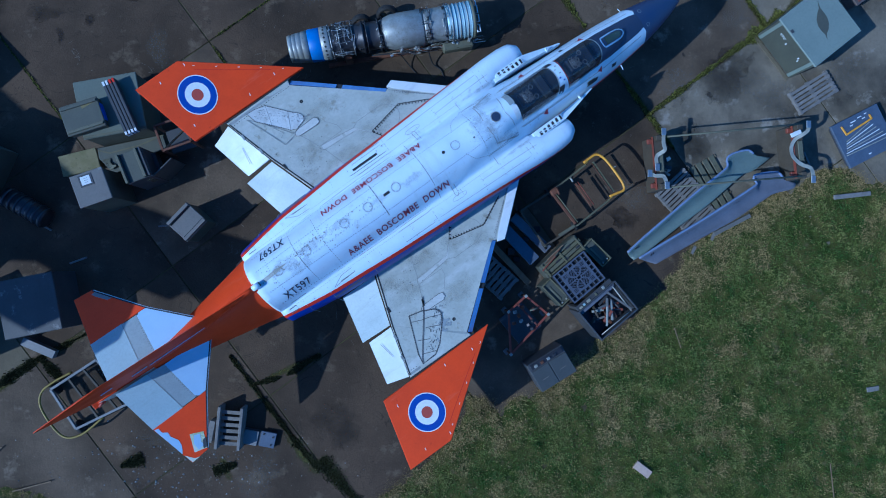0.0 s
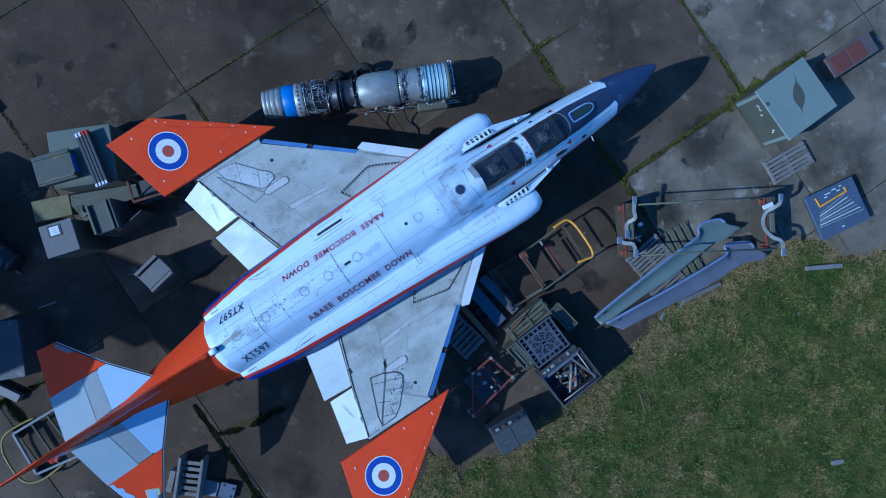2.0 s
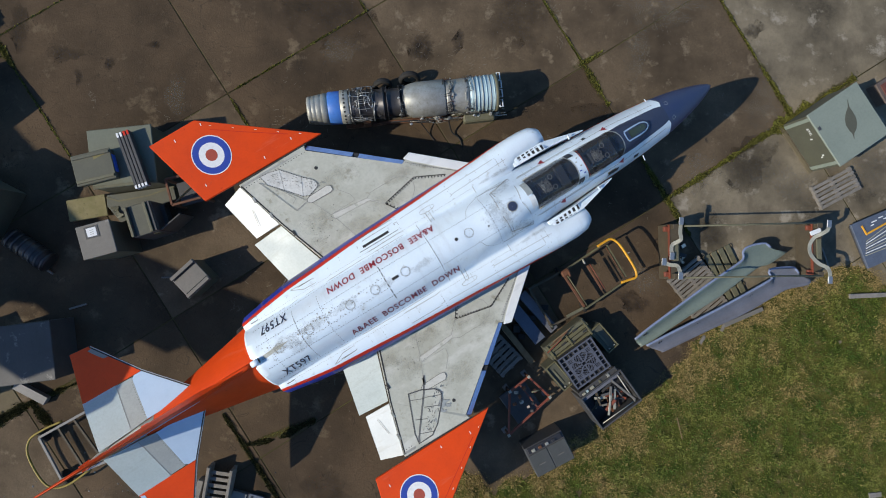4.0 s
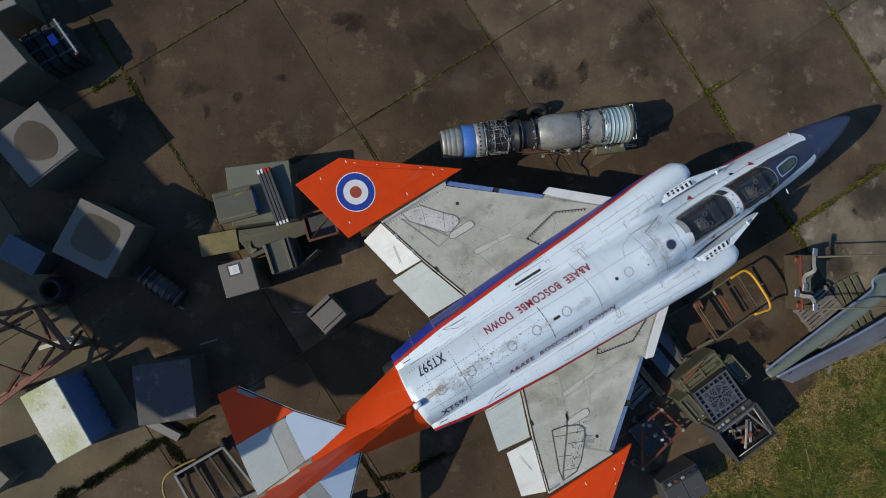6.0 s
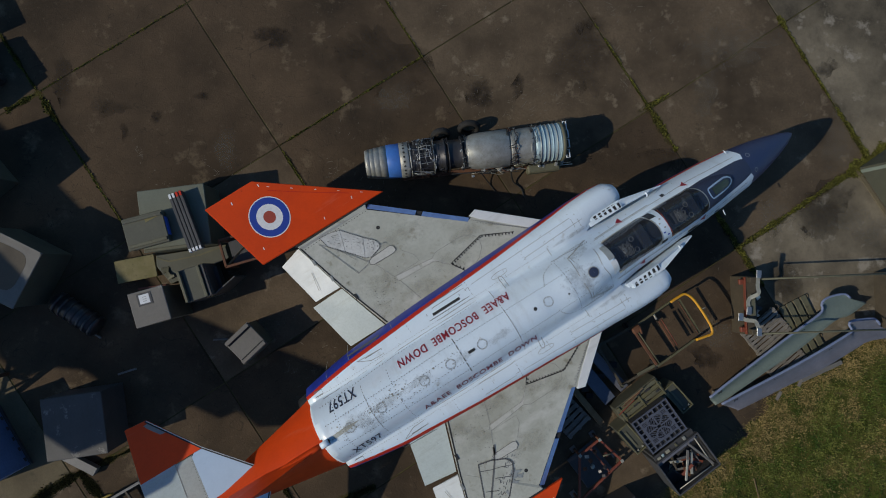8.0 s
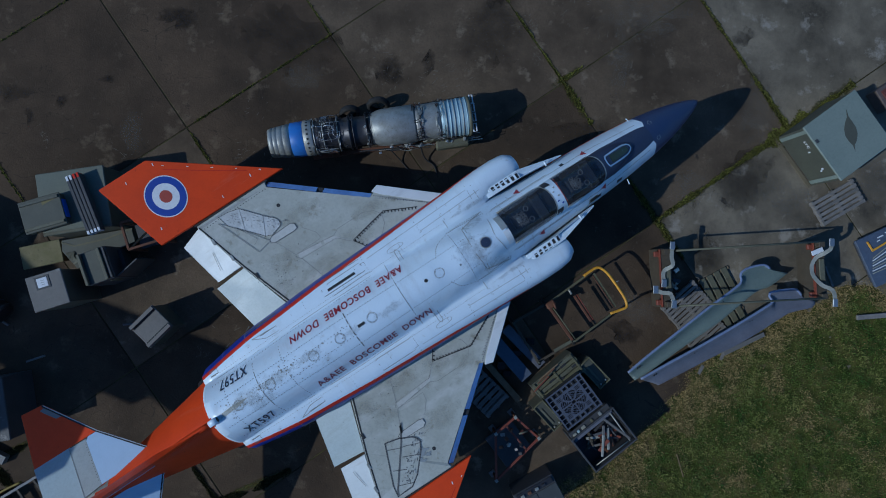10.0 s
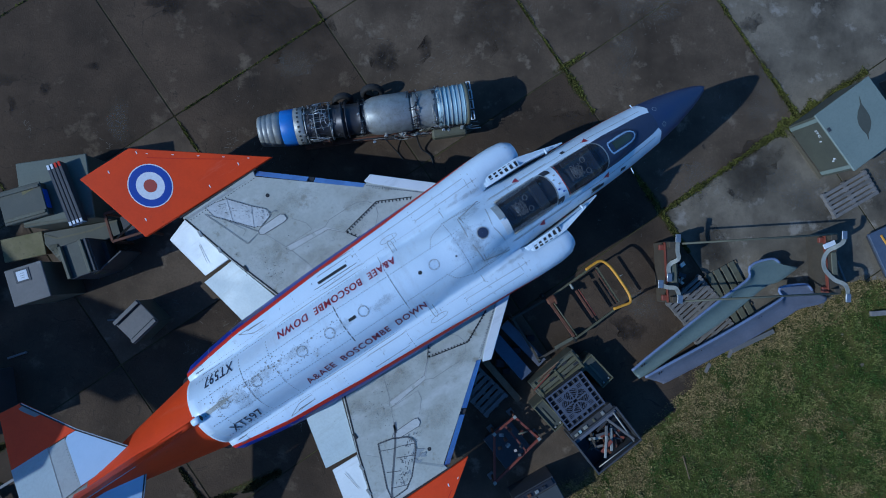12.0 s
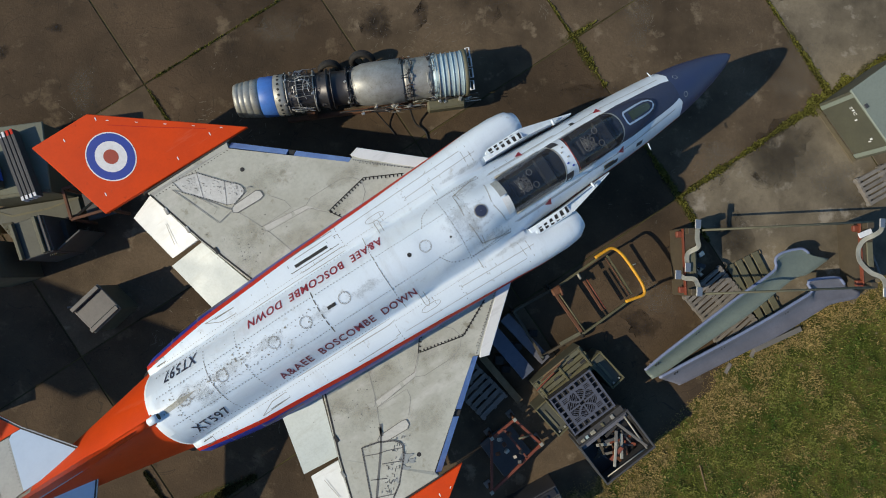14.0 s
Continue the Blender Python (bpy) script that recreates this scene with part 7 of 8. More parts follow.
def tray(x, y, yaw, long, wide, top, label):
    """A shallow tray with a pale rim."""
    t = thing("rimmed_tray", pose(x, y, 0, 0, 0, yaw), label, "tray", "olive trays")
    part("body", box(-long / 2, -wide / 2, 0.0, long / 2, wide / 2, top - 0.06, 0.01), OLIVE, t)
    for x0, y0, x1, y1 in ((-long / 2, -wide / 2, long / 2, -wide / 2 + 0.035), (-long / 2, wide / 2 - 0.035, long / 2, wide / 2), (-long / 2, -wide / 2 + 0.035, -long / 2 + 0.035, wide / 2 - 0.035), (long / 2 - 0.035, -wide / 2 + 0.035, long / 2, wide / 2 - 0.035)):
        part("rim", box(x0, y0, top - 0.06, x1, y1, top, 0.006), YOLIVE, t, "pale worn rim")
    part("batten", box(-long * 0.3, -wide * 0.18, top - 0.06, long * 0.3, -wide * 0.02, top - 0.035, 0.004), OLIVE2, t)
    for k in range(2):
        part("knob", box(long * 0.38, -0.1 + 0.16 * k, top - 0.06, long * 0.43, -0.05 + 0.16 * k, top - 0.02, 0.006), STRAPM, t)
    return t


t = slotted_case(4.38, 0.08, 41.5, 1.36, 0.60, 0.66, 5, 3, "yellowed olive slatted case holding lengths of scrap timber")
for k in range(4):
    part("stick_of_timber", plank((-0.70 + 0.1 * k, 0.16 + 0.05 * k, 0.70), (-0.15 + 0.12 * k, 0.24 + 0.03 * k, 0.74), 0.03, 0.025), (REDLEAD, YOLIVE, RUST, WOODY)[k], t)
tray(4.13, -0.85, -45, 0.80, 0.34, 0.72, "small olive tray with a pale worn rim")
tray(5.30, 0.25, -44, 0.80, 0.38, 0.66, "small olive tray with a pale worn rim")
t = thing("grid_rack", pose(4.69, -0.42, 0, 0, 0, 39), "blue-grey metal rack with a punched plate on top", "rack")
part("body", box(-0.54, -0.46, 0.0, 0.54, 0.46, 0.93, 0.01), BLACK, t)
bm = bmesh.new()
NI, NJ = 60, 54


def punched(u, v):
    """Whether the rack's plate has a hole at u, v (each from -0.5 to 0.5)."""
    a, b = abs(u), abs(v)
    if (0.37 < a < 0.46 and 0.36 < b < 0.46) or (a < 0.045 and b < 0.045) or (0.37 < a < 0.45 and b < 0.05) or (a < 0.05 and 0.37 < b < 0.45):
        return True
    if 0.36 < b < 0.465 and 0.09 < a < 0.33:
        return int((b - 0.36) * 1000) % 36 < 24 and not 0.195 < a < 0.215
    if 0.37 < a < 0.465 and 0.09 < b < 0.33:
        return int((a - 0.37) * 1000) % 34 < 22 and not 0.20 < b < 0.22
    if a < 0.30 and b < 0.30 and 0.10 < a + b < 0.40:
        if abs(a - b) < 0.028 or a < 0.022 or b < 0.022:
            return False
        return int((a + b) * 1000) % 62 < 40 if a + b > 0.14 else True
    return 0.20 < a < 0.31 and 0.20 < b < 0.31 and int(b * 1000) % 40 < 22


for j in range(NJ):
    v, run = (j + 0.5) / NJ - 0.5, None
    for i in range(NI + 1):
        hole = i == NI or punched((i + 0.5) / NI - 0.5, v)
        if not hole and run is None:
            run = i
        if hole and run is not None:
            x0, x1, y0, y1 = -0.55 + run * 1.10 / NI, -0.55 + i * 1.10 / NI, -0.48 + j * 0.96 / NJ, -0.48 + (j + 1) * 0.96 / NJ
            c = [bm.verts.new((x, y, z)) for z in (0.975, 1.0) for x, y in ((x0, y0), (x1, y0), (x1, y1), (x0, y1))]
            for f in ((0, 3, 2, 1), (4, 5, 6, 7), (0, 1, 5, 4), (1, 2, 6, 5), (2, 3, 7, 6), (3, 0, 4, 7)):
                bm.faces.new([c[q] for q in f])
            run = None
part("punched_plate", bm, GRIDB, t, "blue-grey plate with square and slot holes")
for x0, y0, x1, y1 in ((-0.54, -0.46, 0.54, -0.44), (-0.54, 0.44, 0.54, 0.46), (-0.54, -0.44, -0.52, 0.44), (0.52, -0.44, 0.54, 0.44)):
    part("plate_edge", box(x0, y0, 0.93, x1, y1, 0.97, 0.003), GRIDB, t)
t = thing("dark_bench", pose(5.15, -0.93, 0, 0, 0, 40), "dark steel bench littered with small pale fittings", "bench")
part("top", box(-0.62, -0.10, 0.84, 0.62, 0.10, 0.90, 0.01), DARKGREY, t)
for x in (-0.56, 0.56):
    part("leg", box(x - 0.04, -0.09, 0.0, x + 0.04, 0.09, 0.84, 0.006), DARKGREY, t)
for k, (x, w) in enumerate(((-0.50, 0.05), (-0.38, 0.035), (-0.22, 0.06), (0.05, 0.03), (0.32, 0.04))):
    part("fitting", box(x - w, -0.05, 0.90, x + w, 0.03 + 0.01 * k, 0.93, 0.008), (STRAPM, PALE_BLUE, STRAPM, OLIVE2, DULL)[k], t)
t = thing("open_crate", pose(5.49, -1.33, 0, 0, 0, 40), "dark open-topped crate full of scrap metal", "crate")
for x0, y0, x1, y1 in ((-0.66, -0.50, 0.66, -0.475), (-0.66, 0.475, 0.66, 0.50), (-0.66, -0.475, -0.635, 0.475), (0.635, -0.475, 0.66, 0.475)):
    part("side", box(x0, y0, 0.0, x1, y1, 1.0, 0.006), DARKGREY, t)
part("floor", box(-0.61, -0.45, 0.0, 0.61, 0.45, 0.05, 0.004), DARKGREY, t)
for x0, y0, x1, y1 in ((-0.67, -0.51, 0.67, -0.47), (-0.67, 0.47, 0.67, 0.51), (-0.67, -0.47, -0.63, 0.47), (0.63, -0.47, 0.67, 0.47)):
    part("rim", box(x0, y0, 1.0, x1, y1, 1.03, 0.006), DARKGREY, t)
rng = random.Random(14)
for k in range(26):
    a, c = rng.uniform(0, math.tau), (rng.uniform(-0.4, 0.35), rng.uniform(-0.26, 0.26), 0.52 + 0.016 * k)
    r = rng.uniform(0.10, 0.28)
    part("scrap", plank((c[0] - r * math.cos(a), c[1] - r * math.sin(a), c[2]), (c[0] + r * math.cos(a), c[1] + r * math.sin(a), c[2] + rng.uniform(-0.1, 0.1)), rng.uniform(0.03, 0.09), 0.03, 0.004), (RUST, DARKMETAL, BROWNBEAM, STRAPM, REDLEAD, DARKGREY, LIGHTGREY)[k % 7], t)
part("pale_lath", plank((0.53, -0.40, 0.98), (0.30, 0.40, 0.99), 0.06, 0.02), LIGHTGREY, t, "pale worn lath")
part("pale_lath", plank((-0.30, -0.30, 1.0), (0.05, 0.10, 1.0), 0.06, 0.02), STRAPM, t)
part("pale_lath", plank((-0.05, -0.02, 1.0), (0.20, 0.28, 0.98), 0.07, 0.02), LIGHTGREY, t)
part("pale_rod", rod([(0.50, -0.44, 0.96), (0.52, 0.42, 0.98)], 0.02, 6), STRAPM, t)
part("pale_rod", rod([(-0.55, -0.40, 0.94), (0.45, -0.42, 0.96)], 0.016, 6), STRAPM, t)
part("inner_ledge", box(-0.62, 0.36, 0.88, 0.60, 0.45, 0.93, 0.008), SEAB, t)
part("ledge_web", box(-0.62, 0.40, 0.50, 0.60, 0.45, 0.88, 0.004), DARKGREY, t)
part("scrap_bed", box(-0.63, -0.47, 0.05, 0.63, 0.47, 0.50, 0.02), DARKMETAL, t)
t = thing("steel_locker", pose(3.98, -2.92, 0, 0, 0, 31), "dark grey steel locker lying on its back", "locker")
part("body", box(-0.56, -0.42, 0.0, 0.56, 0.42, 0.80, 0.015), DARKGREY, t)
for x0, x1 in ((-0.55, -0.01), (0.01, 0.55)):
    d = part("door", box(x0, -0.41, 0.80, x1, 0.20, 0.825, 0.008), LOCKG, t)
    part("handle", box((x0 + x1) / 2 - 0.10, -0.14, 0.825, (x0 + x1) / 2 + 0.10, -0.12, 0.835, 0.003), LIGHTGREY, d)
part("tray", box(-0.50, 0.24, 0.80, 0.50, 0.40, 0.84, 0.01), DARKMETAL, t)
for k in range(4):
    part("loose_part", box(-0.4 + k * 0.2, 0.26, 0.84, -0.3 + k * 0.2, 0.34, 0.88, 0.01), (STRAPM, RUST, DULL, DARKMETAL)[k], t)
t = thing("engine_stand", pose(3.25, -1.62, 0, 0, 0, 40), "rusty red engine stand of angle iron", "stand")
ST = [(-0.17, 0.45), (0.48, 0.47), (0.63, -0.32), (-0.88, -0.49)]
for p, q in (((0, 1)), (1, 2), (2, 3), (0, 3)):
    part("angle_iron", plank((*ST[p], 0.55), (*ST[q], 0.55), 0.06, 0.05), REDLEAD, t)
part("cross_iron", plank((0.16, 0.46, 0.55), (0.20, -0.37, 0.55), 0.05, 0.05), REDOX, t)
part("pale_pin", rod([(0.30, 0.10, 0.62), (0.52, 0.02, 0.62)], 0.025, 6), OLIVE2, t)
part("pin_rest", box(0.36, 0.02, 0.50, 0.44, 0.10, 0.61, 0.004), REDOX, t)
for p in ST:
    part("leg", rod([(*p, 0.0), (*p, 0.55)], 0.035, 6), RUST, t)
    part("foot", box(p[0] - 0.10, p[1] - 0.06, 0.0, p[0] + 0.06, p[1] + 0.10, 0.03, 0.005), LIGHTGREY, t)
    part("pad", box(p[0] - 0.04, p[1] - 0.04, 0.575, p[0] + 0.04, p[1] + 0.04, 0.60, 0.005), STRAPM, t)
for k in range(8):
    part("fitting", box(-0.05, -0.04, -0.04, 0.05, 0.04, 0.04, 0.01, pose(rng.uniform(-0.3, 0.3), rng.uniform(-0.4, 0.35), 0.60, 20, 30, rng.uniform(0, 180))), (RUST, DARKMETAL, DULL)[k % 3], t)
part("base_tray", box(-0.50, -0.55, 0.10, 0.34, 0.40, 0.14, 0.01), DARKGREY, t)
for p in ((-0.5, -0.55), (0.3, -0.5), (-0.2, 0.4)):
    part("tray_post", box(p[0], p[1], 0.0, p[0] + 0.05, p[1] + 0.05, 0.10, 0.004), DARKGREY, t)

# -- cabinets beyond the other wing tip --
t = crate("equipment_cabinet", -7.63, 4.02, 11.5, 1.56, 1.46, 0.0, 1.22, OLIVE, "wide grey-green equipment cabinet lying flat", "cabinet", 0.05, CABTOP)
part("edge_strip", box(-0.78, -0.74, 1.22, 0.78, -0.68, 1.25, 0.004), OLIVE2, t)
t = crate("olive_console", -8.16, 3.66, 19, 0.94, 0.74, 1.252, 1.50, OLIVE, "olive console stacked on a flat cabinet", "console", 0.03)
for y in (-0.30, 0.30):
    part("rail", plank((-0.46, y, 1.52), (0.46, y, 1.52), 0.07, 0.05), OLIVE2 if y < 0 else OLIVE, t)
part("screen", box(0.47, -0.22, 1.30, 0.50, 0.22, 1.46, 0.004), BRIGHTB, t, "blue screen panel")
t = thing("low_trough", pose(-7.42, 3.02, 0, 0, 0, 13), "dark olive low trough beside a flat cabinet", "trough")
part("base", slab_of([(-0.92, -0.02), (-0.62, -0.52), (0.90, -0.10), (0.86, 0.26), (-0.9, 0.26)], 0.0, 0.34, 0.01), OLIVE, t)
part("rim", strip([(-0.90, 0.20), (-0.60, 0.06), (0.2, 0.10), (0.88, 0.24)], 0.04, lambda x, y: 0.34, 0.012), YOLIVE, t)
for k in range(6):
    part("weathered_rag", box(-0.10, -0.03, 0.0, 0.10, 0.03, 0.02, 0.004, pose(-0.72 + 0.03 * k, -0.10 - 0.05 * k, 0.345 + 0.012 * k, 5, 10, 40 * k)), OLIVE2, t)
part("moss_streak", slab_of([(0.05, 0.18), (0.42, 0.28), (0.44, 0.32), (0.05, 0.30)], 1.498, 1.503), MOSSY, bpy.data.objects["olive_console"], "yellow-green moss streak")
t = thing("bundle_of_channels", pose(-7.27, 3.94, 0, 0, 0, -65.5), "bundle of dark metal channels lying on a cabinet", "metal channels")
for k in range(4):
    b_ = part("channel", box(-0.72, -0.16 + k * 0.085, 1.25, 0.72, -0.09 + k * 0.085, 1.47, 0.006), DARKGREY, t)
    part("red_end", box(-0.735, -0.155 + k * 0.085, 1.30, -0.62, -0.10 + k * 0.085, 1.475, 0.002), STRIPE if k > 1 else FLAPW, b_)
    part("white_end", box(0.65, -0.155 + k * 0.085, 1.30, 0.735, -0.10 + k * 0.085, 1.475, 0.002), FLAPW, b_)
t = crate("mossy_box", -8.86, 2.70, 15, 0.98, 0.54, 0.0, 0.27, WOODY, "low mossy yellow-green box on the concrete", "box", 0.03, MOSSY)
t = crate("junction_cabinet", -7.93, 1.87, 20, 0.80, 0.80, 0.0, 1.50, OLIVE, "grey-brown upright cabinet with a white framed label", "cabinet", 0.04, LIGHTGREY)
part("label_frame", box(-0.22, 0.06, 1.50, 0.12, 0.36, 1.512, 0.003), DARKGREY, t)
part("label_plate", box(-0.17, 0.10, 1.512, 0.07, 0.32, 1.518, 0.002), PAPER, t, "white label")
for k in range(3):
    part("label_bar", box(-0.09, 0.15 + k * 0.05, 1.518, 0.0, 0.165 + k * 0.05, 1.520, 0), STABG, t)
t = thing("railed_cabinet", pose(-6.98, 2.49, 0, 0, 0, 22), "dark upright cabinet with raised rails and its door ajar", "cabinet")
part("body", box(-0.36, -0.40, 0.0, 0.30, 0.40, 1.20, 0.015), DARKGREY, t)
part("top_plate", box(-0.25, -0.39, 1.20, 0.12, 0.39, 1.215, 0.004), OLIVE, t, "olive top plate")
for x0, z1 in ((-0.36, 1.30), (0.13, 1.32), (0.22, 1.28)):
    part("lid_rail", box(x0, -0.39, 1.20, x0 + 0.07, 0.39, z1, 0.008), OLIVE2 if x0 < 0.2 else LOCKG, t, "raised olive rail")
part("door", box(0.0, -0.02, 0.08, 0.62, 0.02, 1.10, 0.008, pose(0.31, -0.38, 0, 0, 0, 24)), LOCKG, t, "dark door standing ajar")
part("side_ledge", box(0.30, -0.36, 0.62, 0.40, 0.30, 0.66, 0.006), DARKGREY, t)
for k in range(4):
    part("louvre", box(0.06 + 0.04 * k, -0.415, 0.55, 0.08 + 0.04 * k, -0.40, 0.95, 0.003), OLIVE2, t)
t = crate("steel_box", -5.79, 1.05, 47.5, 0.72, 0.70, 0.0, 0.86, OLIVE, "grey-brown steel box with two raised rails", "box", 0.03, LIGHTGREY)
for y in (-0.30, 0.30):
    part("rail", plank((-0.37, y, 0.90), (0.37, y, 0.90), 0.09, 0.08), LIGHTGREY, t)
for y in (-0.235, 0.235):
    part("gap", box(-0.35, y - 0.02, 0.858, 0.35, y + 0.02, 0.868, 0.002), BLACK, t)
t = thing("ribbed_casing", pose(-10.22, 1.46, 0, 0, 0, -30), "dark ribbed metal casing lying on its side", "casing")
part("drum", lathe([(-0.62, 0.22), (-0.62, 0.26), (0.62, 0.26), (0.62, 0.22)], 24), DARKMETAL, t, at=pose(0, 0, 0.27))
for k in range(7):
    part("rib", lathe([(-0.56 + k * 0.18, 0.26), (-0.55 + k * 0.18, 0.285), (-0.49 + k * 0.18, 0.285), (-0.48 + k * 0.18, 0.26)], 24), DARKMETAL, t, at=pose(0, 0, 0.27))
part("skid", plank((-0.75, -0.26, 0.03), (0.75, -0.26, 0.03), 0.05, 0.06), WOOD, t)
board("pink_rod", (-8.86, 2.18, 0.03), (-8.15, 2.32, 0.03), 0.05, 0.05, REDOX, "dull pink rod lying between cabinets", "rod")
board("off_cut", (-6.85, 0.98, 0.03), (-6.45, 1.02, 0.03), 0.05, 0.05, WOOD, "short pale timber off-cut on the concrete")
board("off_cut", (-9.2, -0.05, 0.03), (-8.75, 0.12, 0.03), 0.05, 0.05, WOOD, "short pale timber off-cut on the concrete")
t = thing("wing_trestle", pose(-6.12, 3.36, 0, 0, 0, 20), "dark angle trestle with a rusty brace under the wing tip", "trestle")
for p in ((-0.38, -0.34), (0.38, -0.34), (-0.38, 0.34), (0.38, 0.34)):
    part("leg", box(p[0] - 0.03, p[1] - 0.03, 0.0, p[0] + 0.03, p[1] + 0.03, 0.98, 0.006), RUST, t)
for p, q in (((-0.38, -0.34), (0.38, -0.34)), ((-0.38, 0.34), (0.38, 0.34)), ((-0.38, -0.34), (-0.38, 0.34)), ((0.38, -0.34), (0.38, 0.34))):
    part("rail", plank((*p, 1.0), (*q, 1.0), 0.06, 0.05), RUST, t)
part("brace", plank((-0.36, -0.32, 0.95), (0.36, 0.32, 0.35), 0.05, 0.04), WOODY, t)
part("tray", box(-0.36, -0.32, 0.30, 0.36, 0.32, 0.34, 0.006), DARKGREY, t)

# -- large boxes at the edge of the yard --
t = crate("flat_container", -9.62, -1.12, 11.5, 1.42, 1.48, 0.0, 1.14, DARKGREY, "dark flat-topped container streaked with pale scratches", "container", 0.05, SCRATCHED, over=0.01)
board("kerb_block", (-10.34, -2.14, 0.10), (-9.50, -2.52, 0.10), 0.22, 0.18, GREY, "grey concrete kerb block on the ground", "kerb")
t = crate("blue_sided_container", -12.07, -1.92, -56.6, 1.82, 0.90, 0.0, 1.33, BLUESHEET, "blue-sided container with an algae-covered white roof", "container", 0.04, ALGAE)
for k in range(6):
    part("rivet_plate", box(-0.8 + k * 0.3, 0.45, 0.10, -0.70 + k * 0.3, 0.462, 0.18, 0.003), DARKGREY, t)
part("base_rail", box(-0.93, 0.45, 0.0, 0.93, 0.50, 0.08, 0.005), DARKGREY, t)
t = crate("grey_container", -13.13, 4.78, -46.5, 1.50, 1.44, 0.0, 1.42, OLIVE, "pale grey flat-topped container with a brown puddle stain", "container", 0.05, LIGHTGREY, "grey containers")
part("puddle_stain", slab_of([(-0.02 + 0.5 * (1 + 0.10 * math.sin(2 * a + 1) + 0.05 * math.sin(5 * a)) * math.cos(a), 0.08 + 0.5 * (1 + 0.10 * math.sin(2 * a + 1) + 0.04 * math.sin(3 * a)) * math.sin(a)) for a in np.linspace(0, math.tau, 36, endpoint=False)], 1.418, 1.424), BROWN, t, "brown round puddle stain")
part("drip_rail", plank((0.72, -0.72, 1.43), (0.72, 0.72, 1.43), 0.03, 0.02, 0.003), DARKGREY, t)
t = crate("grey_container", -11.55, 2.58, -23, 1.46, 1.44, 0.0, 1.34, OLIVE, "pale grey flat-topped container with a brown half-dried puddle", "container", 0.05, LIGHTGREY, "grey containers")
part("puddle_stain", slab_of([(0.52 * math.copysign(abs(math.cos(a)) ** 0.5, math.cos(a)) + 0.02, 0.50 * math.copysign(abs(math.sin(a)) ** 0.5, math.sin(a)) + 0.05) for a in np.linspace(0, math.tau, 28, endpoint=False)], 1.338, 1.344), BROWN, t, "brown square puddle stain")
part("drip_rail", plank((-0.72, 0.72, 1.35), (0.72, 0.72, 1.35), 0.05, 0.02, 0.003), LIGHTGREY, t)
for k in range(4):
    t = thing("black_case", pose(-13.72 + k * 0.235, 7.25 + k * 0.145, 0, 0, 0, -51), "long black ribbed case standing in a row" if k != 2 else "long black ribbed case with a blue label", "case", "row of black cases")
    part("shell", box(-0.56, -0.125, 0.0, 0.56, 0.125, 0.74 + 0.03 * (k % 2), 0.05), RUBBER, t)
    for j in range(3):
        part("band", box(-0.40 + j * 0.36, -0.13, 0.05, -0.34 + j * 0.36, 0.13, 0.765 + 0.03 * (k % 2), 0.02), DARKGREY, t)
    if k == 2:
        part("blue_label", box(-0.22, -0.09, 0.742, 0.06, 0.09, 0.772, 0.004), BRIGHTB, t, "bright blue label")
    if k == 3:
        part("silver_rail", plank((-0.54, 0.05, 0.785), (0.54, 0.05, 0.785), 0.05, 0.03), METAL, t)
        part("red_knob", box(0.50, -0.02, 0.77, 0.57, 0.06, 0.82, 0.01), REDOX, t)
t = crate("grey_container", -14.25, 6.75, 44, 1.20, 1.10, 0.0, 1.50, OLIVE, "pale grey flat-topped container at the yard's edge", "container", 0.05, LIGHTGREY, "grey containers")
t = crate("grey_container", -14.62, 8.35, 30, 1.10, 0.90, 0.0, 1.35, OLIVE, "grey container topped with tan timber pieces", "container", 0.05, GREY, "grey containers")
for k in range(3):
    part("timber_piece", plank((-0.4, -0.2 + k * 0.18, 1.37), (0.5, -0.22 + k * 0.18, 1.37), 0.10, 0.05), WOODY, t)
t = crate("blue_grey_chest", -13.55, 2.05, -25, 1.0, 0.62, 0.0, 0.85, DARKGREY, "dark blue-grey chest in shade", "chest", 0.05, NAVYB)
build_tyre(-12.97, 1.16, 0.14, 0.36, 0.26, 0, 0, "black tyre lying flat in a stack")
build_tyre(-12.95, 1.18, 0.40, 0.33, 0.24, 0, 20, "black tyre lying flat on another tyre")
t = thing("lattice_frame", pose(0, 0, 0), "rusty red lattice frame of angle iron", "lattice frame")
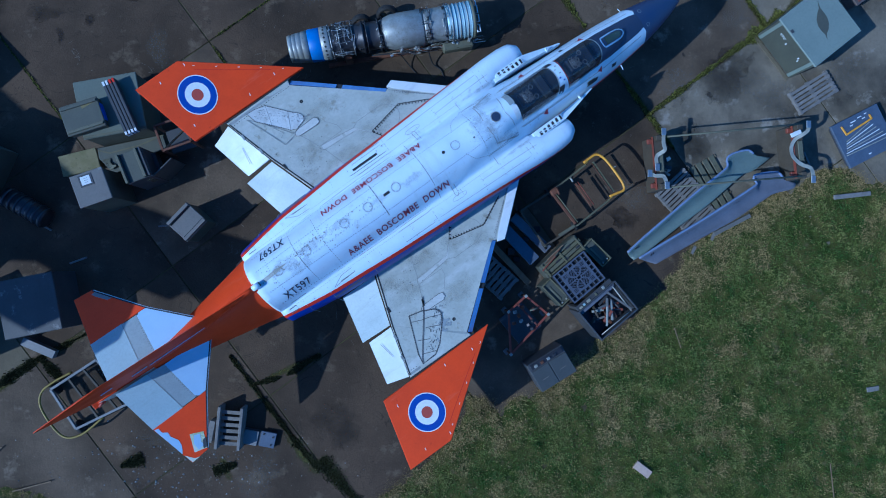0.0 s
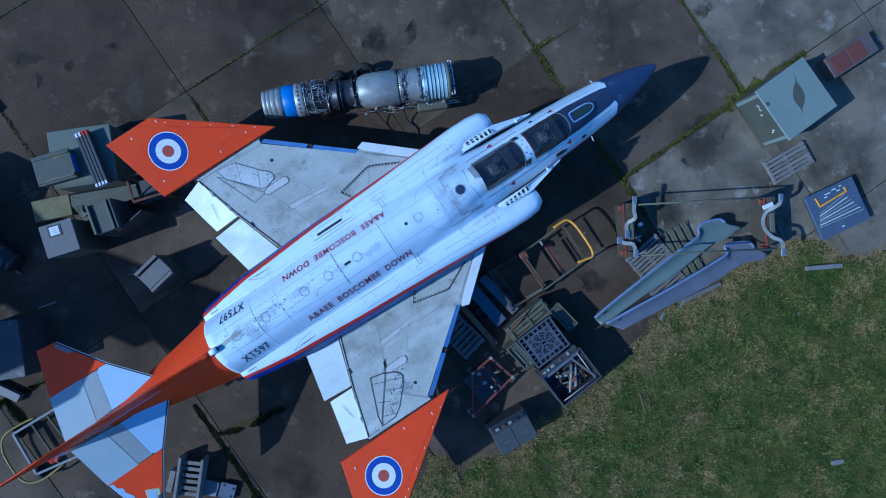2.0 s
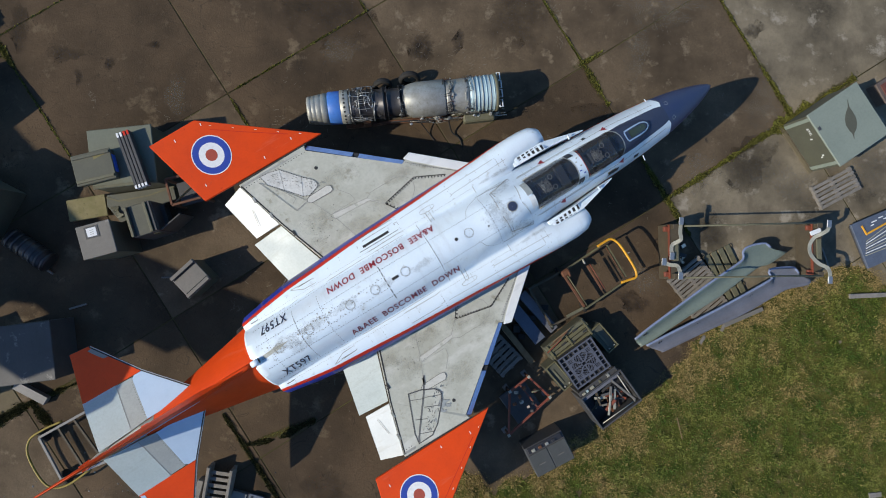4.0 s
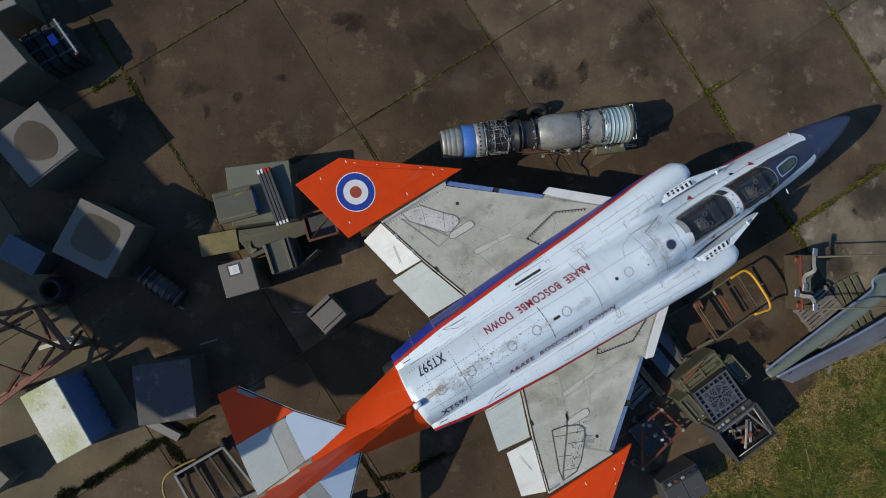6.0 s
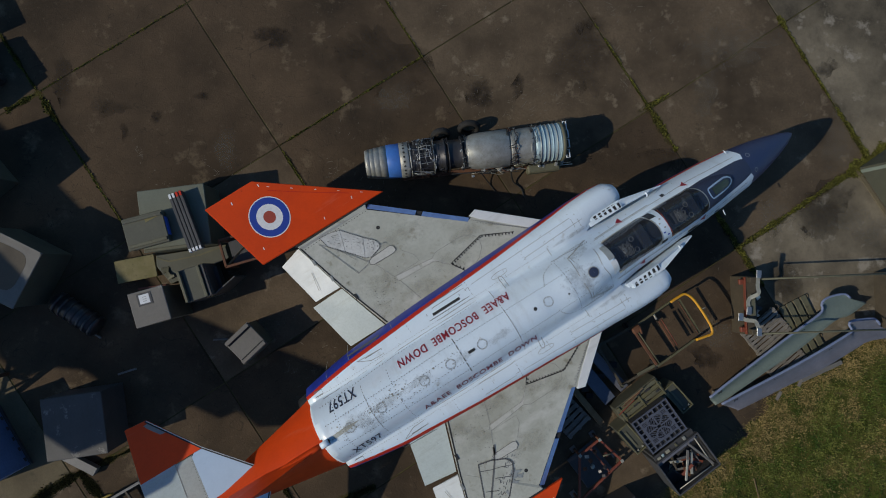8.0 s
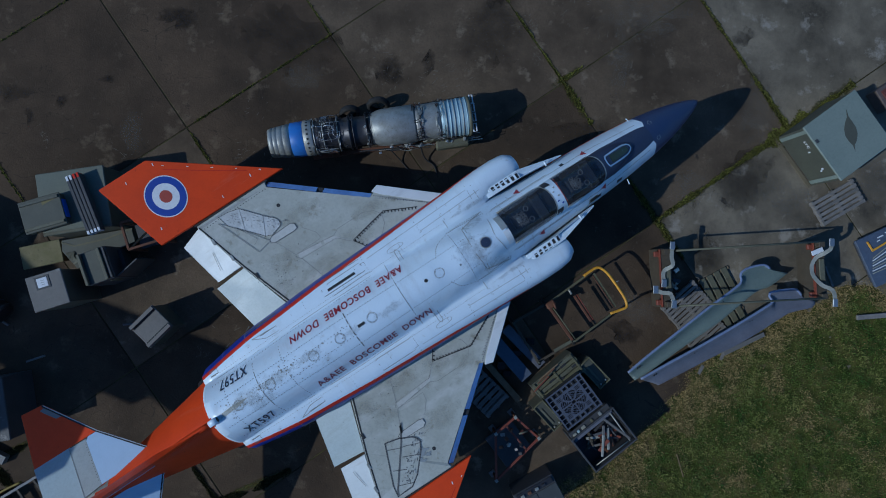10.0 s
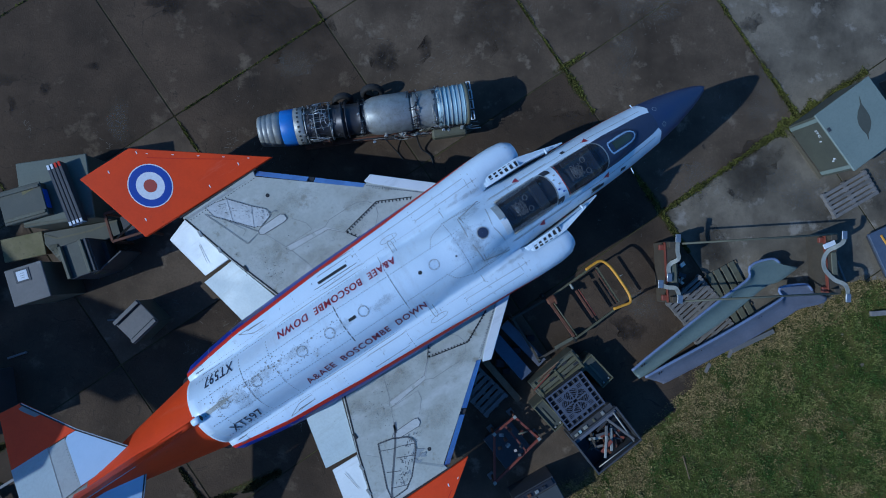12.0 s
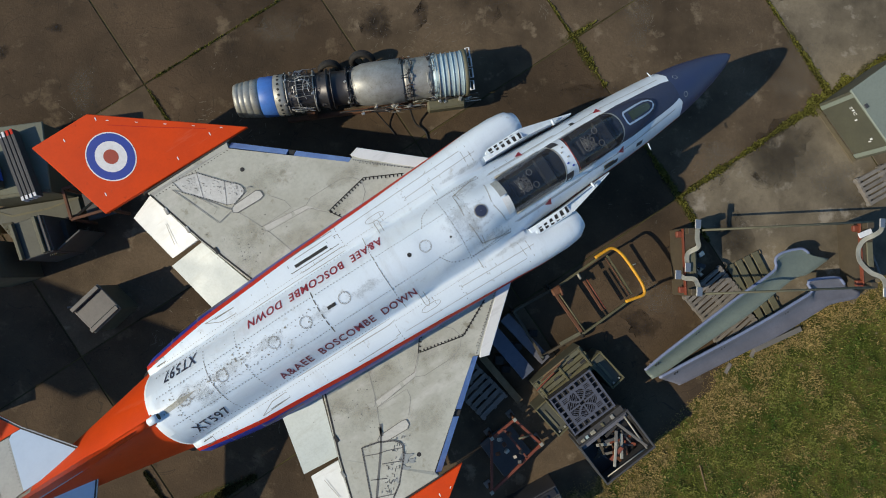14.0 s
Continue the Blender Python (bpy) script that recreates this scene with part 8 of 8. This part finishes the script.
for p, q, w, mat in (((-12.85, 0.80, 1.20), (-11.97, -0.19, 1.20), 0.14, RUST),
                      ((-11.95, -0.20, 1.20), (-13.93, -1.97, 1.20), 0.12, REDLEAD),
                      ((-12.81, 0.80, 1.20), (-14.16, 0.46, 1.20), 0.10, RUST),
                      ((-12.99, 0.97, 1.35), (-13.58, 0.39, 1.20), 0.05, RUST),
                      ((-14.07, 0.52, 1.15), (-12.11, -0.20, 1.15), 0.08, RUST),
                      ((-13.97, -0.60, 1.15), (-12.82, -0.94, 1.15), 0.07, RUST),
                      ((-12.90, -0.09, 0.80), (-13.42, -1.35, 1.10), 0.07, RUST),
                      ((-14.30, -0.21, 0.90), (-12.96, 0.66, 1.15), 0.09, REDLEAD),
                      ((-12.23, 0.13, 0.20), (-12.00, -0.20, 1.15), 0.08, RUST),
                      ((-12.40, -0.19, 1.10), (-12.93, -0.81, 0.70), 0.07, RUST),
                      ((-14.14, -0.08, 1.15), (-13.22, 0.34, 1.15), 0.06, RUST),
                      ((-12.85, -0.92, 1.15), (-14.22, -1.82, 0.50), 0.06, REDLEAD),
                      ((-12.85, 0.80, 1.20), (-12.96, -0.12, 0.30), 0.06, RUST),
                      ((-12.44, 0.09, 0.90), (-12.09, -0.22, 1.10), 0.09, REDLEAD)):
    part("angle_iron", plank(p, q, w, 0.07), mat, t)
for x, y, z in ((-12.85, 0.80, 1.20), (-11.97, -0.19, 1.20), (-13.23, -1.30, 1.20), (-14.09, 0.47, 1.20)):
    part("upright", box(x - 0.04, y - 0.04, 0.0, x + 0.04, y + 0.04, z, 0.006), RUST, t)
for p, q in (((-13.34, -0.41, 0.06), (-12.46, -0.06, 0.06)), ((-12.65, -0.28, 0.06), (-12.26, -0.18, 0.06))):
    board("painted_block", p, q, 0.12, 0.10, STRAPM, "pale painted block with worn red marks", "block")
t = crate("olive_case", -14.0, -3.6, -40, 0.9, 0.7, 0.0, 0.7, OLIVE, "olive case at the yard's edge", "case")

# -- trolley, steps and scrap under the tail --
t = thing("tail_trolley", pose(0.28, 0, 0), "grey steel trolley with a faded yellow bumper hoop", "trolley")
Q = [(-9.05, -4.45), (-9.72, -3.40), (-8.55, -2.62), (-7.55, -3.72)]
for p, q in ((0, 1), (1, 2), (2, 3), (3, 0)):
    part("frame_rail", plank((*Q[p], 0.42), (*Q[q], 0.42), 0.065, 0.07), GREY, t)
for f in (0.38, 0.70):
    p = [Q[1][k] + (Q[2][k] - Q[1][k]) * f for k in (0, 1)]
    q = [Q[0][k] + (Q[3][k] - Q[0][k]) * f for k in (0, 1)]
    part("cross_rail", plank((*p, 0.42), (*q, 0.42), 0.06, 0.06), BROWNBEAM, t)
part("hoop", rod(bend([(-8.35, -4.15, 0.40), (-8.95, -4.62, 0.40), (-9.45, -4.62, 0.40), (-9.95, -3.95, 0.40), (-9.98, -3.50, 0.40), (-9.65, -3.20, 0.40), (-9.2, -2.95, 0.40)], 6), 0.03, 8), HOOPY, t, "faded yellow bumper hoop")
for p in Q:
    part("wheel", lathe([(-0.05, 0.08), (-0.05, 0.19), (0.05, 0.19), (0.05, 0.08)], 18), RUBBER, t, at=pose(p[0], p[1], 0.19, 90, 0, 35))
    part("axle_post", rod([(p[0], p[1], 0.19), (p[0], p[1], 0.40)], 0.03, 6), BROWNBEAM, t)
t = thing("step_ladder", pose(-4.78, -4.50, 0, 0, 0, 85), "small grey wooden step frame beside the tailplane", "step frame")
for y in (-0.30, 0.30):
    part("side_rail", box(-0.58, y - 0.04, 0.0, 0.56, y + 0.04, 0.46, 0.008), WOOD, t)
for k in range(6):
    part("tread", box(-0.50 + k * 0.17, -0.26, 0.28 + 0.02 * (k % 2), -0.40 + k * 0.17, 0.26, 0.31 + 0.02 * (k % 2), 0.005), WOOD, t)
t = thing("metal_trough", pose(-4.02, -4.88, 0, 0, 0, -12), "dark bent metal trough on the concrete", "trough")
part("tray", box(-0.46, -0.20, 0.0, 0.40, 0.20, 0.10, 0.01), DARKGREY, t)
part("flange", box(-0.46, -0.22, 0.10, -0.06, 0.18, 0.14, 0.01), GREY, t)
part("flange", box(0.0, -0.20, 0.10, 0.42, 0.22, 0.13, 0.01), NAVYB, t)
for x, y in ((0.32, -0.12), (0.34, 0.10), (0.08, 0.14)):
    part("bolt", lathe([(0.13, 0.025), (0.15, 0.025)], 8, "Z"), BLACK, t, at=pose(x, y, 0))
t = thing("pale_chock", pose(-5.30, -4.62, 0, 0, 0, 80), "pale weathered wooden chock by the tailplane", "chock")
part("block", box(-0.30, -0.08, 0.0, 0.30, 0.08, 0.30, 0.015), WOOD, t)

# ---- concrete bays, laid as single slabs on their bed ----
bm = bmesh.new()
bmesh.ops.create_grid(bm, x_segments=1, y_segments=1, size=1)
bed = new("pavement", mesh_of(bm, "pavement", JOINTM))
bed.matrix_world = pose(0, 0, -0.014)
for v in bed.data.vertices:
    v.co.x, v.co.y = v.co.x * 48, v.co.y * 48
tagged(bed, "old stained concrete yard with dark joints", "pavement", kind="structure")
slab_meshes = []
for mat in (CONCRETE, CONCRETE_MID, CONCRETE_PALE, CONCRETE_TAN):
    bm = box(-BAY / 2 + 0.016, -BAY / 2 + 0.016, -0.10, BAY / 2 - 0.016, BAY / 2 - 0.016, 0.0, 0.006)
    slab_meshes.append(mesh_of(bm, "concrete_slab", mat))
turn = math.degrees(math.atan2(N.y, N.x))
for i in range(-6, 8):
    for j in range(-7, 6):
        x, y = bay_point(U0 + (j + 0.5) * BAY, N0 + (i + 0.5) * BAY)
        if lawn_depth(x, y) > 3.4:
            continue
        grade = 2 if (i >= 2 and j >= 0) or i >= 3 else (1 if i >= 1 and j <= -2 or (i + 2 * j) % 5 == 0 else 0)
        if x < -11 and y < 3:
            grade = 3
        ob = new("concrete_slab", slab_meshes[grade])
        ob.parent = bed
        ob.matrix_world = pose(x, y, 0.0, 0, 0, turn)
        ob.matrix_local = pose(x, y, 0.014, 0, 0, turn)
